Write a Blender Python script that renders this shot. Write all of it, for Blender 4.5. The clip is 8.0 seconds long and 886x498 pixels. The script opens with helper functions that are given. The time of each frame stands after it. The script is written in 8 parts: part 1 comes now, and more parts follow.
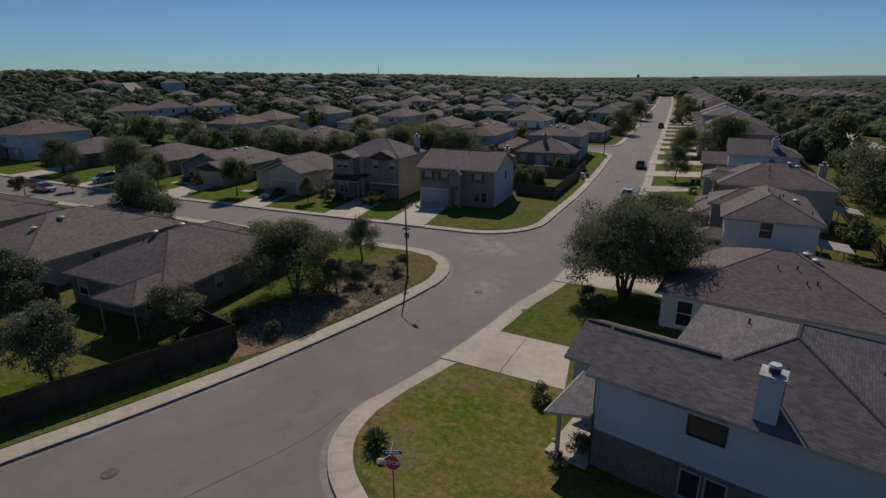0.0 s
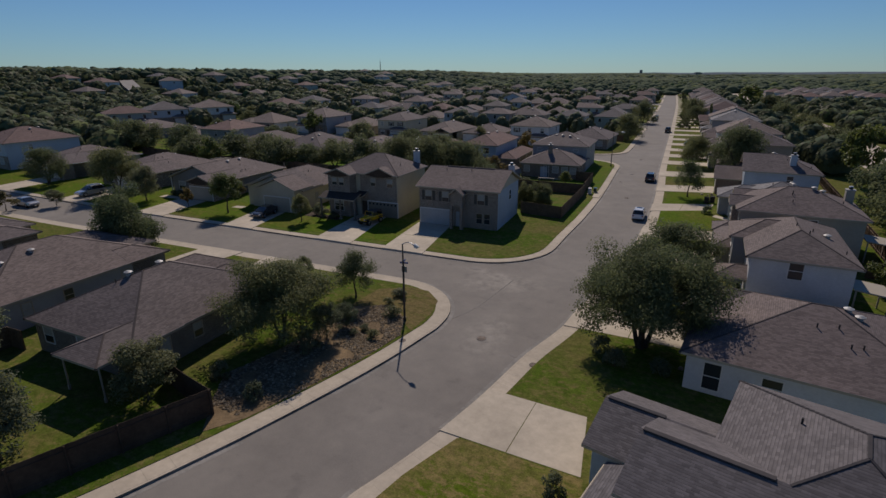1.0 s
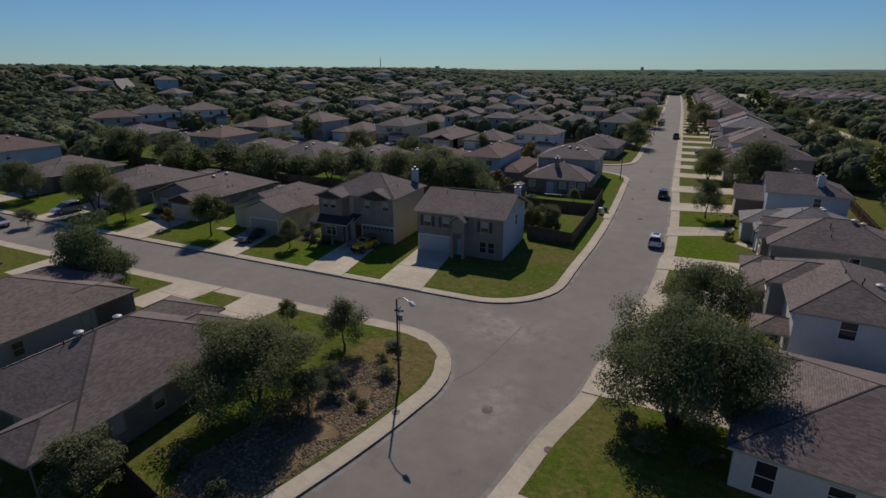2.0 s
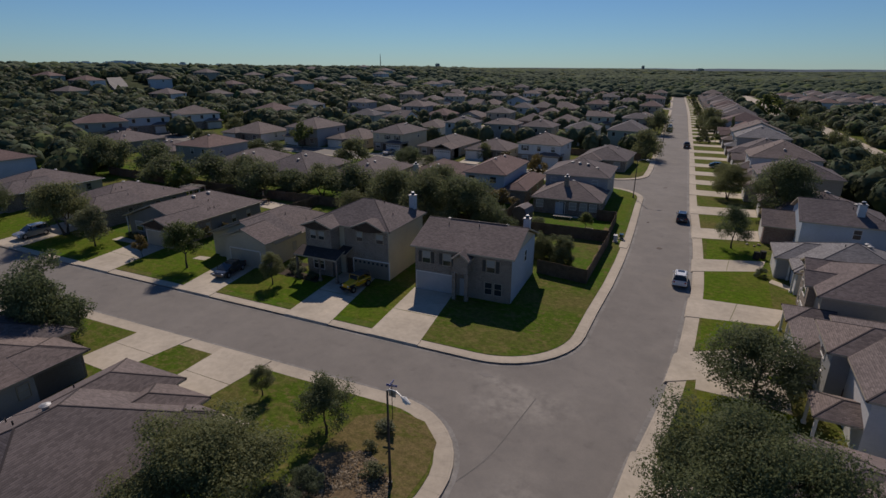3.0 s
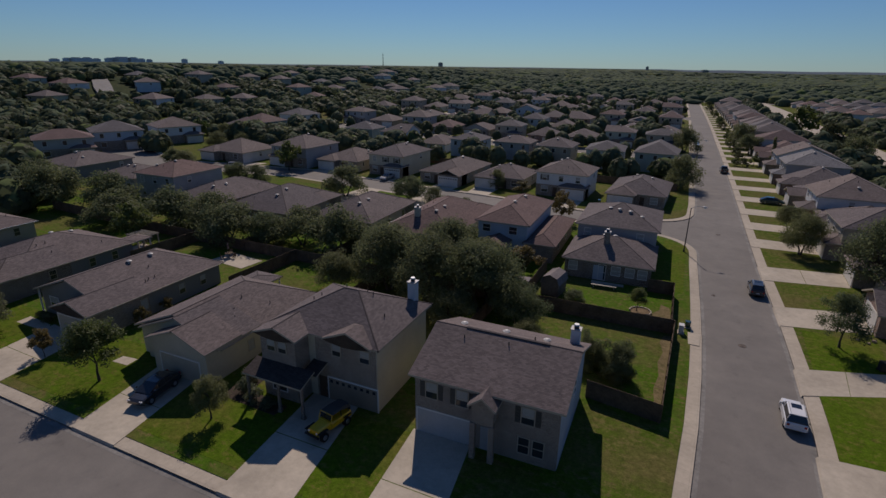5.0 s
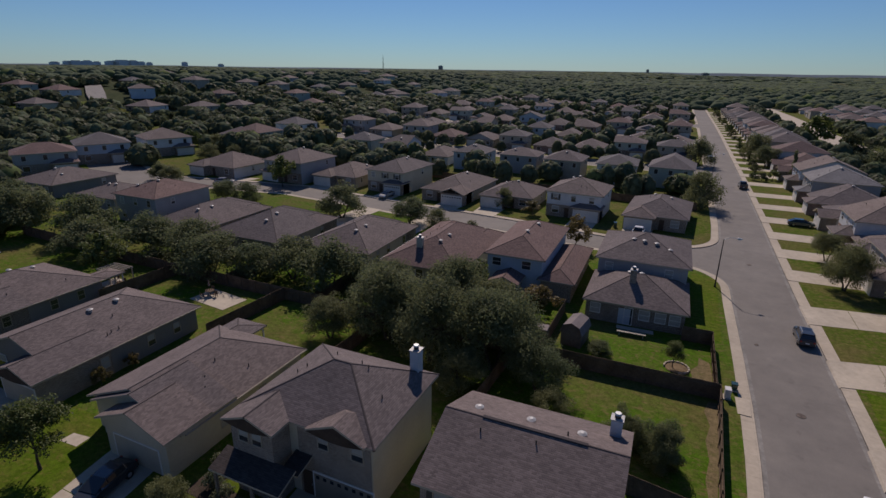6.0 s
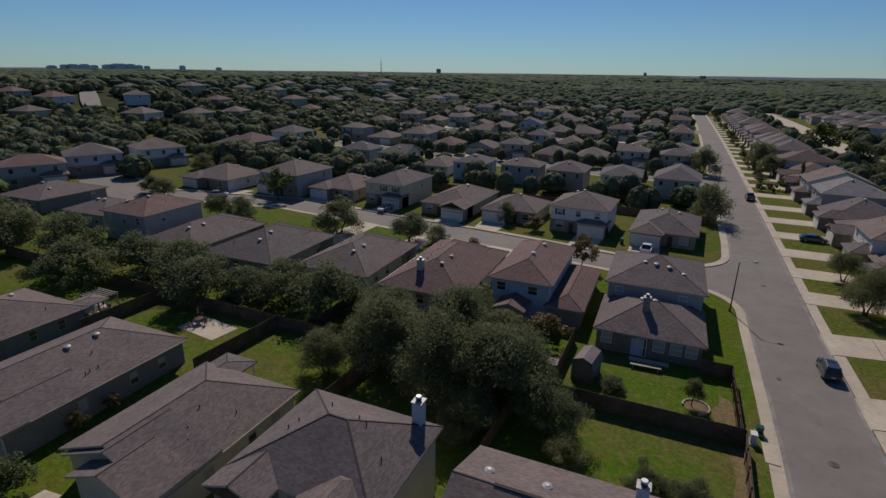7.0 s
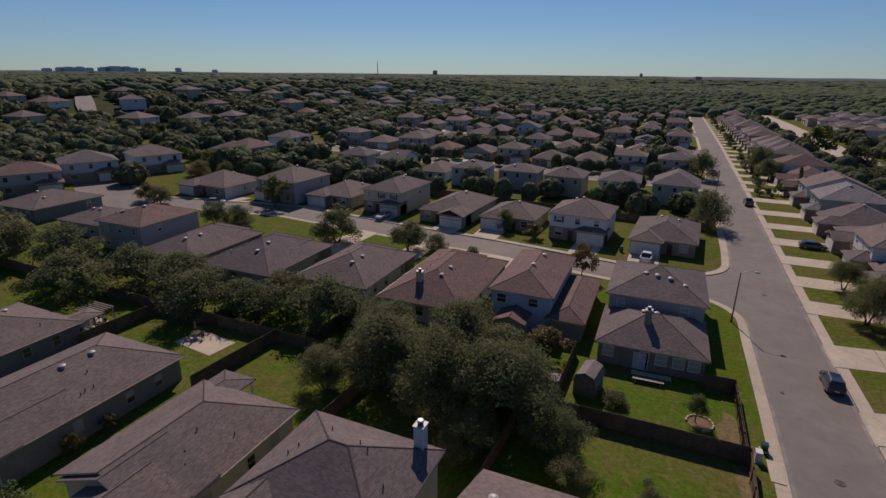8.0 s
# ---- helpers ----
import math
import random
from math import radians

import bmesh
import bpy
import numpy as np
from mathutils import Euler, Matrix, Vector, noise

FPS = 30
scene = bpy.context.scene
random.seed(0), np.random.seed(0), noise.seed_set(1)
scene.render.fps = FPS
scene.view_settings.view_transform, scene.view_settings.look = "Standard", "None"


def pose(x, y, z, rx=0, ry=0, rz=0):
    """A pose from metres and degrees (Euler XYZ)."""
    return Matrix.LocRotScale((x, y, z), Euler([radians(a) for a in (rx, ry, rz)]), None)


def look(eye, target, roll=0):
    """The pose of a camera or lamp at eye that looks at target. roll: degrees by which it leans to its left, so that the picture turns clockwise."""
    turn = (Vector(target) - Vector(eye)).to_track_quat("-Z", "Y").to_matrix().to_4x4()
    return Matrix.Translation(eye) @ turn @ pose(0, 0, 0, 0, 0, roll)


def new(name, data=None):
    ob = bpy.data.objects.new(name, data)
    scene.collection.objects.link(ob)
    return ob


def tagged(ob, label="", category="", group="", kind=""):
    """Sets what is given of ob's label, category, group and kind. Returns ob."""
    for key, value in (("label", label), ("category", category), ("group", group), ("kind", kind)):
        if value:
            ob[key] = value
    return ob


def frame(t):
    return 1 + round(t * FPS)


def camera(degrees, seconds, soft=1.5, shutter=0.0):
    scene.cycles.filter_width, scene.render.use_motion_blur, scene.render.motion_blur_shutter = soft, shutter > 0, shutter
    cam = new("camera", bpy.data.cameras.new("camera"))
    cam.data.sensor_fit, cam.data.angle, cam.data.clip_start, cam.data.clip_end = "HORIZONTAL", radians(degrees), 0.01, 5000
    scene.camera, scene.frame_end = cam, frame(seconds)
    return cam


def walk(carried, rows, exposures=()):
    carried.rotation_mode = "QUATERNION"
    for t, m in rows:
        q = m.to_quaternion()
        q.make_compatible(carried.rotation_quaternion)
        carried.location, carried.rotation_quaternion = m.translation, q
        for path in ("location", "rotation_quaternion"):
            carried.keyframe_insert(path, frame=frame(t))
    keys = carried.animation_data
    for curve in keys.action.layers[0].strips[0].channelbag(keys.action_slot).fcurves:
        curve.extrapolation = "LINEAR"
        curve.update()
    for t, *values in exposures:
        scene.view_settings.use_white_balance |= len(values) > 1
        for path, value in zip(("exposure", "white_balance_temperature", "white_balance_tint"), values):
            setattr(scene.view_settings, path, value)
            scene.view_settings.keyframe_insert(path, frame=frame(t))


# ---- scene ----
cam = camera(80.2, 8.0)
PATH = [
    (0, (1.59, 1.53, 16.1), (-15.41, 35.6, 3.84), -0.40),
    (0.5, (0.65, 3.57, 17.35), (-16.37, 37.58, 4.93), -0.31),
    (1, (-0.59, 6.1, 18.61), (-17.62, 40.03, 6.0), -0.23),
    (1.5, (-2.04, 9.02, 19.74), (-19.07, 42.89, 6.99), -0.18),
    (3, (-7.66, 19.74, 23.07), (-24.56, 53.57, 10.02), 0.32),
    (3.5, (-9.84, 23.9, 24.09), (-26.78, 57.68, 10.98), 0.37),
    (4, (-12.37, 28.46, 24.91), (-29.32, 62.23, 11.79), 0.47),
    (4.5, (-15.17, 33.3, 25.73), (-32.12, 67.06, 12.59), 0.71),
    (5, (-18.12, 38.28, 26.59), (-35.08, 72.04, 13.45), 0.82),
    (6.5, (-24.46, 48.49, 29.13), (-41.45, 82.35, 16.28), 0.79),
    (7, (-25.32, 49.73, 29.83), (-42.23, 83.66, 17.07), 0.75),
    (7.5, (-25.82, 50.24, 30.48), (-42.57, 84.27, 17.76), 0.68),
    (8, (-26.05, 50.5, 30.97), (-42.79, 84.55, 18.3), 0.58),
]
walk(cam, [(t, look(eye, target, roll)) for t, eye, target, roll in PATH], [(0.0, -0.07, 6850, 14), (0.5, -0.04, 6950, 19), (1.5, 0.0, 6850, 13), (3.0, 0.04, 6950, 17), (3.5, -0.06, 7200, 12), (4.0, -0.1, 7150, 16), (4.5, -0.13, 7050, 20), (5.0, -0.16, 6780, 19), (6.5, 0.1, 6850, 22), (7.0, 0.0, 6850, 15), (7.6, 0.03, 6850, 17), (8.0, 0.08, 7300, 26)])

# ---- light ----
SUN_ELEVATION, SUN_AZIMUTH = 43.5, -26.5  # degrees; azimuth from +Y towards +X
world = bpy.data.worlds.new("sky")
scene.world = world
world.use_nodes = True
sky = world.node_tree.nodes.new("ShaderNodeTexSky")
sky.sky_type, sky.sun_disc = "NISHITA", False
sky.sun_elevation, sky.sun_rotation = radians(SUN_ELEVATION), radians(SUN_AZIMUTH)
sky.air_density, sky.dust_density, sky.ozone_density = 1.0, 0.0, 3.5
back = world.node_tree.nodes["Background"]
tone = world.node_tree.nodes.new("ShaderNodeMix")
tone.data_type, tone.blend_type = "RGBA", "MULTIPLY"
tone.inputs[0].default_value, tone.inputs[7].default_value = 1.0, (0.62, 0.98, 1.36, 1)
world.node_tree.links.new(sky.outputs[0], tone.inputs[6])
world.node_tree.links.new(tone.outputs[2], back.inputs[0])
back.inputs[1].default_value = 0.043
sun = new("sun", bpy.data.lights.new("sun", "SUN"))
sun.data.energy, sun.data.angle, sun.data.color = 3.0, radians(0.55), (1.0, 0.93, 0.83)
_e, _a = radians(SUN_ELEVATION), radians(SUN_AZIMUTH)
sun.matrix_world = look(Vector((math.sin(_a) * math.cos(_e), math.cos(_a) * math.cos(_e), math.sin(_e))) * 100, (0, 0, 0))


# ---- materials ----
def material(name, build, rough=0.8, metal=0.0, bump=0.0, bump_scale=20.0, spec=0.3):
    m = bpy.data.materials.new(name)
    m.use_nodes = True
    nt = m.node_tree
    bsdf = nt.nodes["Principled BSDF"]
    bsdf.inputs["Roughness"].default_value = rough
    bsdf.inputs["Metallic"].default_value = metal
    bsdf.inputs["Specular IOR Level"].default_value = spec
    colour = build(nt) if callable(build) else None
    if colour is None:
        bsdf.inputs["Base Color"].default_value = (*build, 1)
    else:
        nt.links.new(colour, bsdf.inputs["Base Color"])
    if bump:
        n = noise_node(nt, bump_scale, 6)
        b = nt.nodes.new("ShaderNodeBump")
        b.inputs["Strength"].default_value = bump
        b.inputs["Distance"].default_value = 0.05
        nt.links.new(n, b.inputs["Height"])
        nt.links.new(b.outputs[0], bsdf.inputs["Normal"])
    return m


def coords(nt, kind="Object"):
    for n in nt.nodes:
        if n.type == "TEX_COORD":
            return n.outputs[kind]
    return nt.nodes.new("ShaderNodeTexCoord").outputs[kind]


def noise_node(nt, scale, detail=4, rough=0.6, stretch=None, world=False):
    n = nt.nodes.new("ShaderNodeTexNoise")
    n.inputs["Scale"].default_value = scale
    n.inputs["Detail"].default_value = detail
    n.inputs["Roughness"].default_value = rough
    if world:
        vec = nt.nodes.new("ShaderNodeNewGeometry").outputs["Position"]
    else:
        vec = coords(nt)
    if stretch:
        mp = nt.nodes.new("ShaderNodeMapping")
        mp.inputs["Scale"].default_value = stretch
        nt.links.new(vec, mp.inputs["Vector"])
        vec = mp.outputs[0]
    nt.links.new(vec, n.inputs["Vector"])
    return n.outputs[0]


def ramp(nt, fac, stops):
    r = nt.nodes.new("ShaderNodeValToRGB")
    els = r.color_ramp.elements
    while len(els) < len(stops):
        els.new(0.5)
    for e, (p, c) in zip(els, stops):
        e.position, e.color = p, (*c, 1)
    nt.links.new(fac, r.inputs[0])
    return r.outputs[0]


def mix(nt, fac, a, b, mode="MIX"):
    n = nt.nodes.new("ShaderNodeMix")
    n.data_type, n.blend_type = "RGBA", mode
    for value, slot in ((fac, 0), (a, 6), (b, 7)):
        if isinstance(value, (int, float)):
            n.inputs[slot].default_value = value
        elif isinstance(value, tuple):
            n.inputs[slot].default_value = (*value, 1)
        else:
            nt.links.new(value, n.inputs[slot])
    return n.outputs[2]


def tint(c, k):
    return tuple(min(1.0, v * k) for v in c)


def speckled(base, lo=0.75, hi=1.2, big=0.15, small=3.0, world=True):
    """A colour varied at two scales."""
    def build(nt):
        a = ramp(nt, noise_node(nt, big, 4, world=world), [(0.3, tint(base, lo)), (0.7, tint(base, hi))])
        b = ramp(nt, noise_node(nt, small, 5, 0.7, world=world), [(0.25, (lo, lo, lo)), (0.75, (hi, hi, hi))])
        return mix(nt, 1.0, a, b, "MULTIPLY")
    return build


def shingle(base, name):
    """Asphalt shingles by the roof's own UV in metres: courses 14 cm high, each with a thin line of shade painted into
    the colour, tabs and grains of mixed tone.
    """
    m = bpy.data.materials.new(name)
    m.use_nodes = True
    nt = m.node_tree
    bsdf = nt.nodes["Principled BSDF"]
    bsdf.inputs["Roughness"].default_value = 0.9
    bsdf.inputs["Specular IOR Level"].default_value = 0.25
    uv = coords(nt, "UV")
    br = nt.nodes.new("ShaderNodeTexBrick")
    br.offset, br.squash = 0.5, 1.0
    nt.links.new(uv, br.inputs["Vector"])
    br.inputs["Scale"].default_value = 1.0
    br.inputs["Brick Width"].default_value, br.inputs["Row Height"].default_value = 0.3, 0.14
    br.inputs["Mortar Size"].default_value = 0.0
    br.inputs["Color1"].default_value = (*tint(base, 0.79), 1)
    br.inputs["Color2"].default_value = (*tint(base, 1.21), 1)
    course = nt.nodes.new("ShaderNodeTexWave")
    course.wave_type, course.bands_direction, course.wave_profile = "BANDS", "Y", "SAW"
    course.inputs["Scale"].default_value = 0.314 / 0.14
    course.inputs["Distortion"].default_value = 0.4
    course.inputs["Detail Scale"].default_value = 4.0
    nt.links.new(uv, course.inputs["Vector"])
    # shade under each course edge, multiplied into the colour
    line = ramp(nt, course.outputs["Fac"], [(0.0, (0.48, 0.48, 0.49)), (0.26, (1.02, 1.02, 1.02)), (1.0, (1.1, 1.09, 1.08))])
    mp = nt.nodes.new("ShaderNodeMapping")
    mp.inputs["Scale"].default_value = (2.2, 9.0, 1.0)
    nt.links.new(uv, mp.inputs["Vector"])
    st = nt.nodes.new("ShaderNodeTexNoise")
    st.inputs["Scale"].default_value, st.inputs["Detail"].default_value, st.inputs["Roughness"].default_value = 1.0, 5, 0.75
    nt.links.new(mp.outputs[0], st.inputs["Vector"])
    streak = ramp(nt, st.outputs[0], [(0.28, (0.82, 0.82, 0.84)), (0.72, (1.16, 1.15, 1.13))])
    stain = ramp(nt, noise_node(nt, 0.35, 5, 0.65, world=True), [(0.3, (0.84, 0.84, 0.84)), (0.7, (1.13, 1.12, 1.1))])
    info = nt.nodes.new("ShaderNodeObjectInfo")
    house_tone = ramp(nt, info.outputs["Random"], [(0.0, (0.88, 0.9, 0.93)), (1.0, (1.13, 1.09, 1.05))])
    c = br.outputs["Color"]
    for layer in (line, streak, stain, house_tone):
        c = mix(nt, 1.0, c, layer, "MULTIPLY")
    nt.links.new(c, bsdf.inputs["Base Color"])
    b = nt.nodes.new("ShaderNodeBump")
    b.inputs["Strength"].default_value, b.inputs["Distance"].default_value = 0.5, 0.02
    nt.links.new(course.outputs["Fac"], b.inputs["Height"])
    nt.links.new(b.outputs[0], bsdf.inputs["Normal"])
    return m


def siding(base, name, row=0.2):
    """Painted lap siding: a shadow line every row."""
    m = bpy.data.materials.new(name)
    m.use_nodes = True
    nt = m.node_tree
    bsdf = nt.nodes["Principled BSDF"]
    bsdf.inputs["Roughness"].default_value = 0.7
    w = nt.nodes.new("ShaderNodeTexWave")
    w.wave_type, w.bands_direction, w.wave_profile = "BANDS", "Z", "SAW"
    w.inputs["Scale"].default_value = 0.314 / row * 1.0
    nt.links.new(coords(nt), w.inputs["Vector"])
    c = speckled(base, 0.9, 1.06, 0.4, 5.0)(nt)
    nt.links.new(c, bsdf.inputs["Base Color"])
    b = nt.nodes.new("ShaderNodeBump")
    b.inputs["Strength"].default_value, b.inputs["Distance"].default_value = 0.6, 0.02
    nt.links.new(w.outputs["Fac"], b.inputs["Height"])
    nt.links.new(b.outputs[0], bsdf.inputs["Normal"])
    return m


def masonry(base, name):
    """Brick facing in stretcher bond with pale joints."""
    def build(nt):
        br = nt.nodes.new("ShaderNodeTexBrick")
        vec = coords(nt)
        sep = nt.nodes.new("ShaderNodeSeparateXYZ")
        nt.links.new(vec, sep.inputs[0])
        add = nt.nodes.new("ShaderNodeMath")
        nt.links.new(sep.outputs[0], add.inputs[0]), nt.links.new(sep.outputs[1], add.inputs[1])
        comb = nt.nodes.new("ShaderNodeCombineXYZ")
        nt.links.new(add.outputs[0], comb.inputs[0]), nt.links.new(sep.outputs[2], comb.inputs[1])
        nt.links.new(comb.outputs[0], br.inputs["Vector"])
        br.inputs["Scale"].default_value = 1.0
        br.inputs["Brick Width"].default_value, br.inputs["Row Height"].default_value = 0.24, 0.08
        br.inputs["Mortar Size"].default_value = 0.008
        br.inputs["Color1"].default_value = (*tint(base, 0.75), 1)
        br.inputs["Color2"].default_value = (*tint(base, 1.2), 1)
        br.inputs["Mortar"].default_value = (0.4, 0.37, 0.33, 1)
        return mix(nt, 1.0, br.outputs["Color"], ramp(nt, noise_node(nt, 0.8, 4), [(0.3, (0.85, 0.85, 0.85)), (0.7, (1.1, 1.1, 1.1))]), "MULTIPLY")
    return material(name, build, 0.85, bump=0.2, bump_scale=30)


def grass_build(lush, dry, share):
    def build(nt):
        big = noise_node(nt, 0.12, 5, 0.7, world=True)
        fine = noise_node(nt, 2.2, 6, 0.75, world=True)
        blades = noise_node(nt, 9.0, 3, 0.7, world=True)
        worn = noise_node(nt, 1.1, 6, 0.8, stretch=(1.0, 1.6, 1.0), world=True)
        a = ramp(nt, big, [(share - 0.12, lush), (share + 0.14, dry)])
        bare = ramp(nt, worn, [(share - 0.04, (0, 0, 0)), (share + 0.07, (1, 1, 1))])
        a = mix(nt, bare, a, tint(dry, 1.15))
        b = ramp(nt, fine, [(0.25, (0.5, 0.54, 0.46)), (0.75, (1.42, 1.38, 1.34))])
        c = ramp(nt, blades, [(0.3, (0.72, 0.75, 0.7)), (0.7, (1.2, 1.2, 1.15))])
        return mix(nt, 1.0, mix(nt, 1.0, a, b, "MULTIPLY"), c, "MULTIPLY")
    return build


def leaf_material(name, dark, light, sheen=0.35):
    """Leaves: each spray has its own tone, and light passes through them."""
    def build(nt):
        g = nt.nodes.new("ShaderNodeNewGeometry")
        info = nt.nodes.new("ShaderNodeObjectInfo")
        a = ramp(nt, g.outputs["Random Per Island"], [(0.0, tint(dark, 1.3)), (0.85, tint(light, 0.9)), (1.0, tint(light, 1.06))])
        b = ramp(nt, info.outputs["Random"], [(0.0, (0.78, 0.85, 0.82)), (0.6, (1.05, 1.0, 0.95)), (1.0, (1.15, 1.06, 0.88))])
        return mix(nt, 1.0, a, b, "MULTIPLY")
    m = material(name, build, 0.55, spec=sheen)
    nt = m.node_tree
    bsdf, out = nt.nodes["Principled BSDF"], nt.nodes["Material Output"]
    tr = nt.nodes.new("ShaderNodeBsdfTranslucent")
    nt.links.new(bsdf.inputs["Base Color"].links[0].from_socket, tr.inputs["Color"])
    both = nt.nodes.new("ShaderNodeMixShader")
    both.inputs[0].default_value = 0.5
    nt.links.new(bsdf.outputs[0], both.inputs[1])
    nt.links.new(tr.outputs[0], both.inputs[2])
    nt.links.new(both.outputs[0], out.inputs["Surface"])
    return m


def asphalt_build(nt):
    big = ramp(nt, noise_node(nt, 0.09, 5, 0.6, world=True), [(0.3, (0.172, 0.157, 0.141)), (0.7, (0.214, 0.197, 0.177))])
    lane = ramp(nt, noise_node(nt, 0.5, 6, 0.7, world=True), [(0.3, (0.86, 0.86, 0.87)), (0.72, (1.1, 1.09, 1.08))])
    grit = ramp(nt, noise_node(nt, 14, 4, 0.8, world=True), [(0.25, (0.85, 0.85, 0.85)), (0.75, (1.13, 1.13, 1.13))])
    spots = ramp(nt, noise_node(nt, 0.7, 3, 0.5, world=True), [(0.62, (1, 1, 1)), (0.74, (0.84, 0.84, 0.85))])
    c = mix(nt, 1.0, mix(nt, 1.0, mix(nt, 1.0, big, lane, "MULTIPLY"), grit, "MULTIPLY"), spots, "MULTIPLY")
    # pale dust worn into the crossing
    for (x, y), (a, b), turn in (((-17.6, 53.4), (6.0, 3.2), 20), ((-15.0, 43.0), (2.6, 6.0), 5), ((-19.6, 55.6), (5.0, 1.6), -8)):
        mp = nt.nodes.new("ShaderNodeMapping")
        mp.vector_type = "TEXTURE"
        mp.inputs["Location"].default_value = (x, y, 0)
        mp.inputs["Rotation"].default_value = (0, 0, radians(turn))
        mp.inputs["Scale"].default_value = (a, b, 100)
        nt.links.new(nt.nodes.new("ShaderNodeNewGeometry").outputs["Position"], mp.inputs["Vector"])
        g = nt.nodes.new("ShaderNodeTexGradient")
        g.gradient_type = "SPHERICAL"
        nt.links.new(mp.outputs[0], g.inputs[0])
        k = nt.nodes.new("ShaderNodeMath")
        k.operation = "MULTIPLY"
        nt.links.new(g.outputs["Fac"], k.inputs[0])
        nt.links.new(ramp(nt, noise_node(nt, 0.9, 5, 0.7, world=True), [(0.38, (0, 0, 0)), (0.66, (1, 1, 1))]), k.inputs[1])
        c = mix(nt, k.outputs[0], c, (0.31, 0.285, 0.25))
    return c


def ground_build(nt):
    a = ramp(nt, noise_node(nt, 0.02, 6, 0.7, world=True), [(0.3, (0.03, 0.042, 0.022)), (0.55, (0.05, 0.062, 0.03)), (0.75, (0.09, 0.085, 0.05))])
    b = ramp(nt, noise_node(nt, 0.6, 6, 0.75, world=True), [(0.3, (0.6, 0.6, 0.6)), (0.7, (1.35, 1.35, 1.3))])
    return mix(nt, 1.0, a, b, "MULTIPLY")


M = {}
M["asphalt"] = material("asphalt", asphalt_build, 0.85, bump=0.15, bump_scale=25)
M["concrete"] = material("concrete", speckled((0.455, 0.392, 0.31), 0.85, 1.1, 0.3, 2.5), 0.85, bump=0.1)
M["drive"] = material("drive_concrete", speckled((0.485, 0.422, 0.335), 0.82, 1.1, 0.25, 1.8), 0.85, bump=0.1)
M["kerb_dark"] = material("gutter_stain", speckled((0.21, 0.19, 0.165), 0.5, 1.4, 0.5, 1.5), 0.9)
M["grass"] = material("grass", grass_build((0.07, 0.112, 0.013), (0.13, 0.112, 0.044), 0.53), 0.9, bump=0.5, bump_scale=12, spec=0.03)
M["grass_back"] = material("back_garden_grass", grass_build((0.066, 0.13, 0.011), (0.135, 0.114, 0.046), 0.55), 0.9, bump=0.5, bump_scale=12, spec=0.03)
M["grass_lush"] = material("lush_grass", grass_build((0.078, 0.129, 0.01), (0.126, 0.118, 0.03), 0.56), 0.9, bump=0.5, bump_scale=12, spec=0.03)
M["grass_dry"] = material("dry_grass", grass_build((0.084, 0.122, 0.012), (0.175, 0.136, 0.06), 0.505), 0.9, bump=0.5, bump_scale=12, spec=0.03)
M["yard"] = material("yard_grass", grass_build((0.072, 0.115, 0.014), (0.15, 0.12, 0.06), 0.53), 0.95, bump=0.5, bump_scale=6, spec=0.03)
M["ground"] = material("scrub_ground", ground_build, 0.95, bump=0.5, bump_scale=2, spec=0.03)
M["joint"] = material("joint_line", speckled((0.35, 0.308, 0.248), 0.8, 1.2, 0.6, 4), 0.95)
M["gutter"] = material("gutter_concrete", speckled((0.235, 0.222, 0.205), 0.72, 1.2, 0.5, 3.5), 0.9, bump=0.1)
M["grass_brown"] = material("brown_grass", grass_build((0.088, 0.108, 0.02), (0.145, 0.11, 0.055), 0.47), 0.9, bump=0.5, bump_scale=12, spec=0.03)
M["mulch"] = material("mulch", speckled((0.17, 0.118, 0.065), 0.6, 1.4, 0.6, 6), 0.95, bump=0.8)
M["rock"] = material("river_rock", speckled((0.33, 0.25, 0.19), 0.65, 1.25, 0.9, 5), 0.85)
M["roof_brown"] = shingle((0.146, 0.123, 0.122), "shingle_brown")
M["roof_grey"] = shingle((0.121, 0.114, 0.121), "shingle_grey")
M["roof_dark"] = shingle((0.05, 0.043, 0.042), "shingle_dark")
M["roof_slate"] = shingle((0.19, 0.188, 0.195), "shingle_slate")
M["roof_red"] = shingle((0.158, 0.108, 0.101), "shingle_red")
M["roof_tan"] = shingle((0.156, 0.13, 0.124), "shingle_tan")
M["trim"] = material("white_trim", speckled((0.7, 0.68, 0.64), 0.9, 1.05, 0.5, 3), 0.5)
M["trim_tan"] = material("tan_trim", speckled((0.42, 0.36, 0.28), 0.9, 1.05, 0.5, 3), 0.6)
M["brick_tan"] = masonry((0.22, 0.168, 0.128), "brick_tan")
M["brick_red"] = masonry((0.23, 0.13, 0.10), "brick_red")
M["brick_brown"] = masonry((0.15, 0.112, 0.086), "brick_brown")
M["brick_dark"] = masonry((0.095, 0.067, 0.05), "brick_dark")
M["side_white"] = siding((0.6, 0.6, 0.6), "siding_white")
M["side_cream"] = siding((0.5, 0.45, 0.345), "siding_cream")
M["side_blue"] = siding((0.42, 0.48, 0.54), "siding_pale_blue")
M["side_grey"] = siding((0.33, 0.33, 0.33), "siding_grey")
M["side_slate"] = siding((0.2, 0.195, 0.19), "siding_slate")
M["side_tan"] = siding((0.36, 0.32, 0.26), "siding_tan")
M["side_green"] = siding((0.36, 0.40, 0.35), "siding_sage")
M["fence"] = material("weathered_fence", speckled((0.14, 0.096, 0.064), 0.65, 1.3, 0.7, 4), 0.9, bump=0.4)
M["glass"] = material("window_glass", (0.03, 0.035, 0.04), 0.08, spec=0.6)
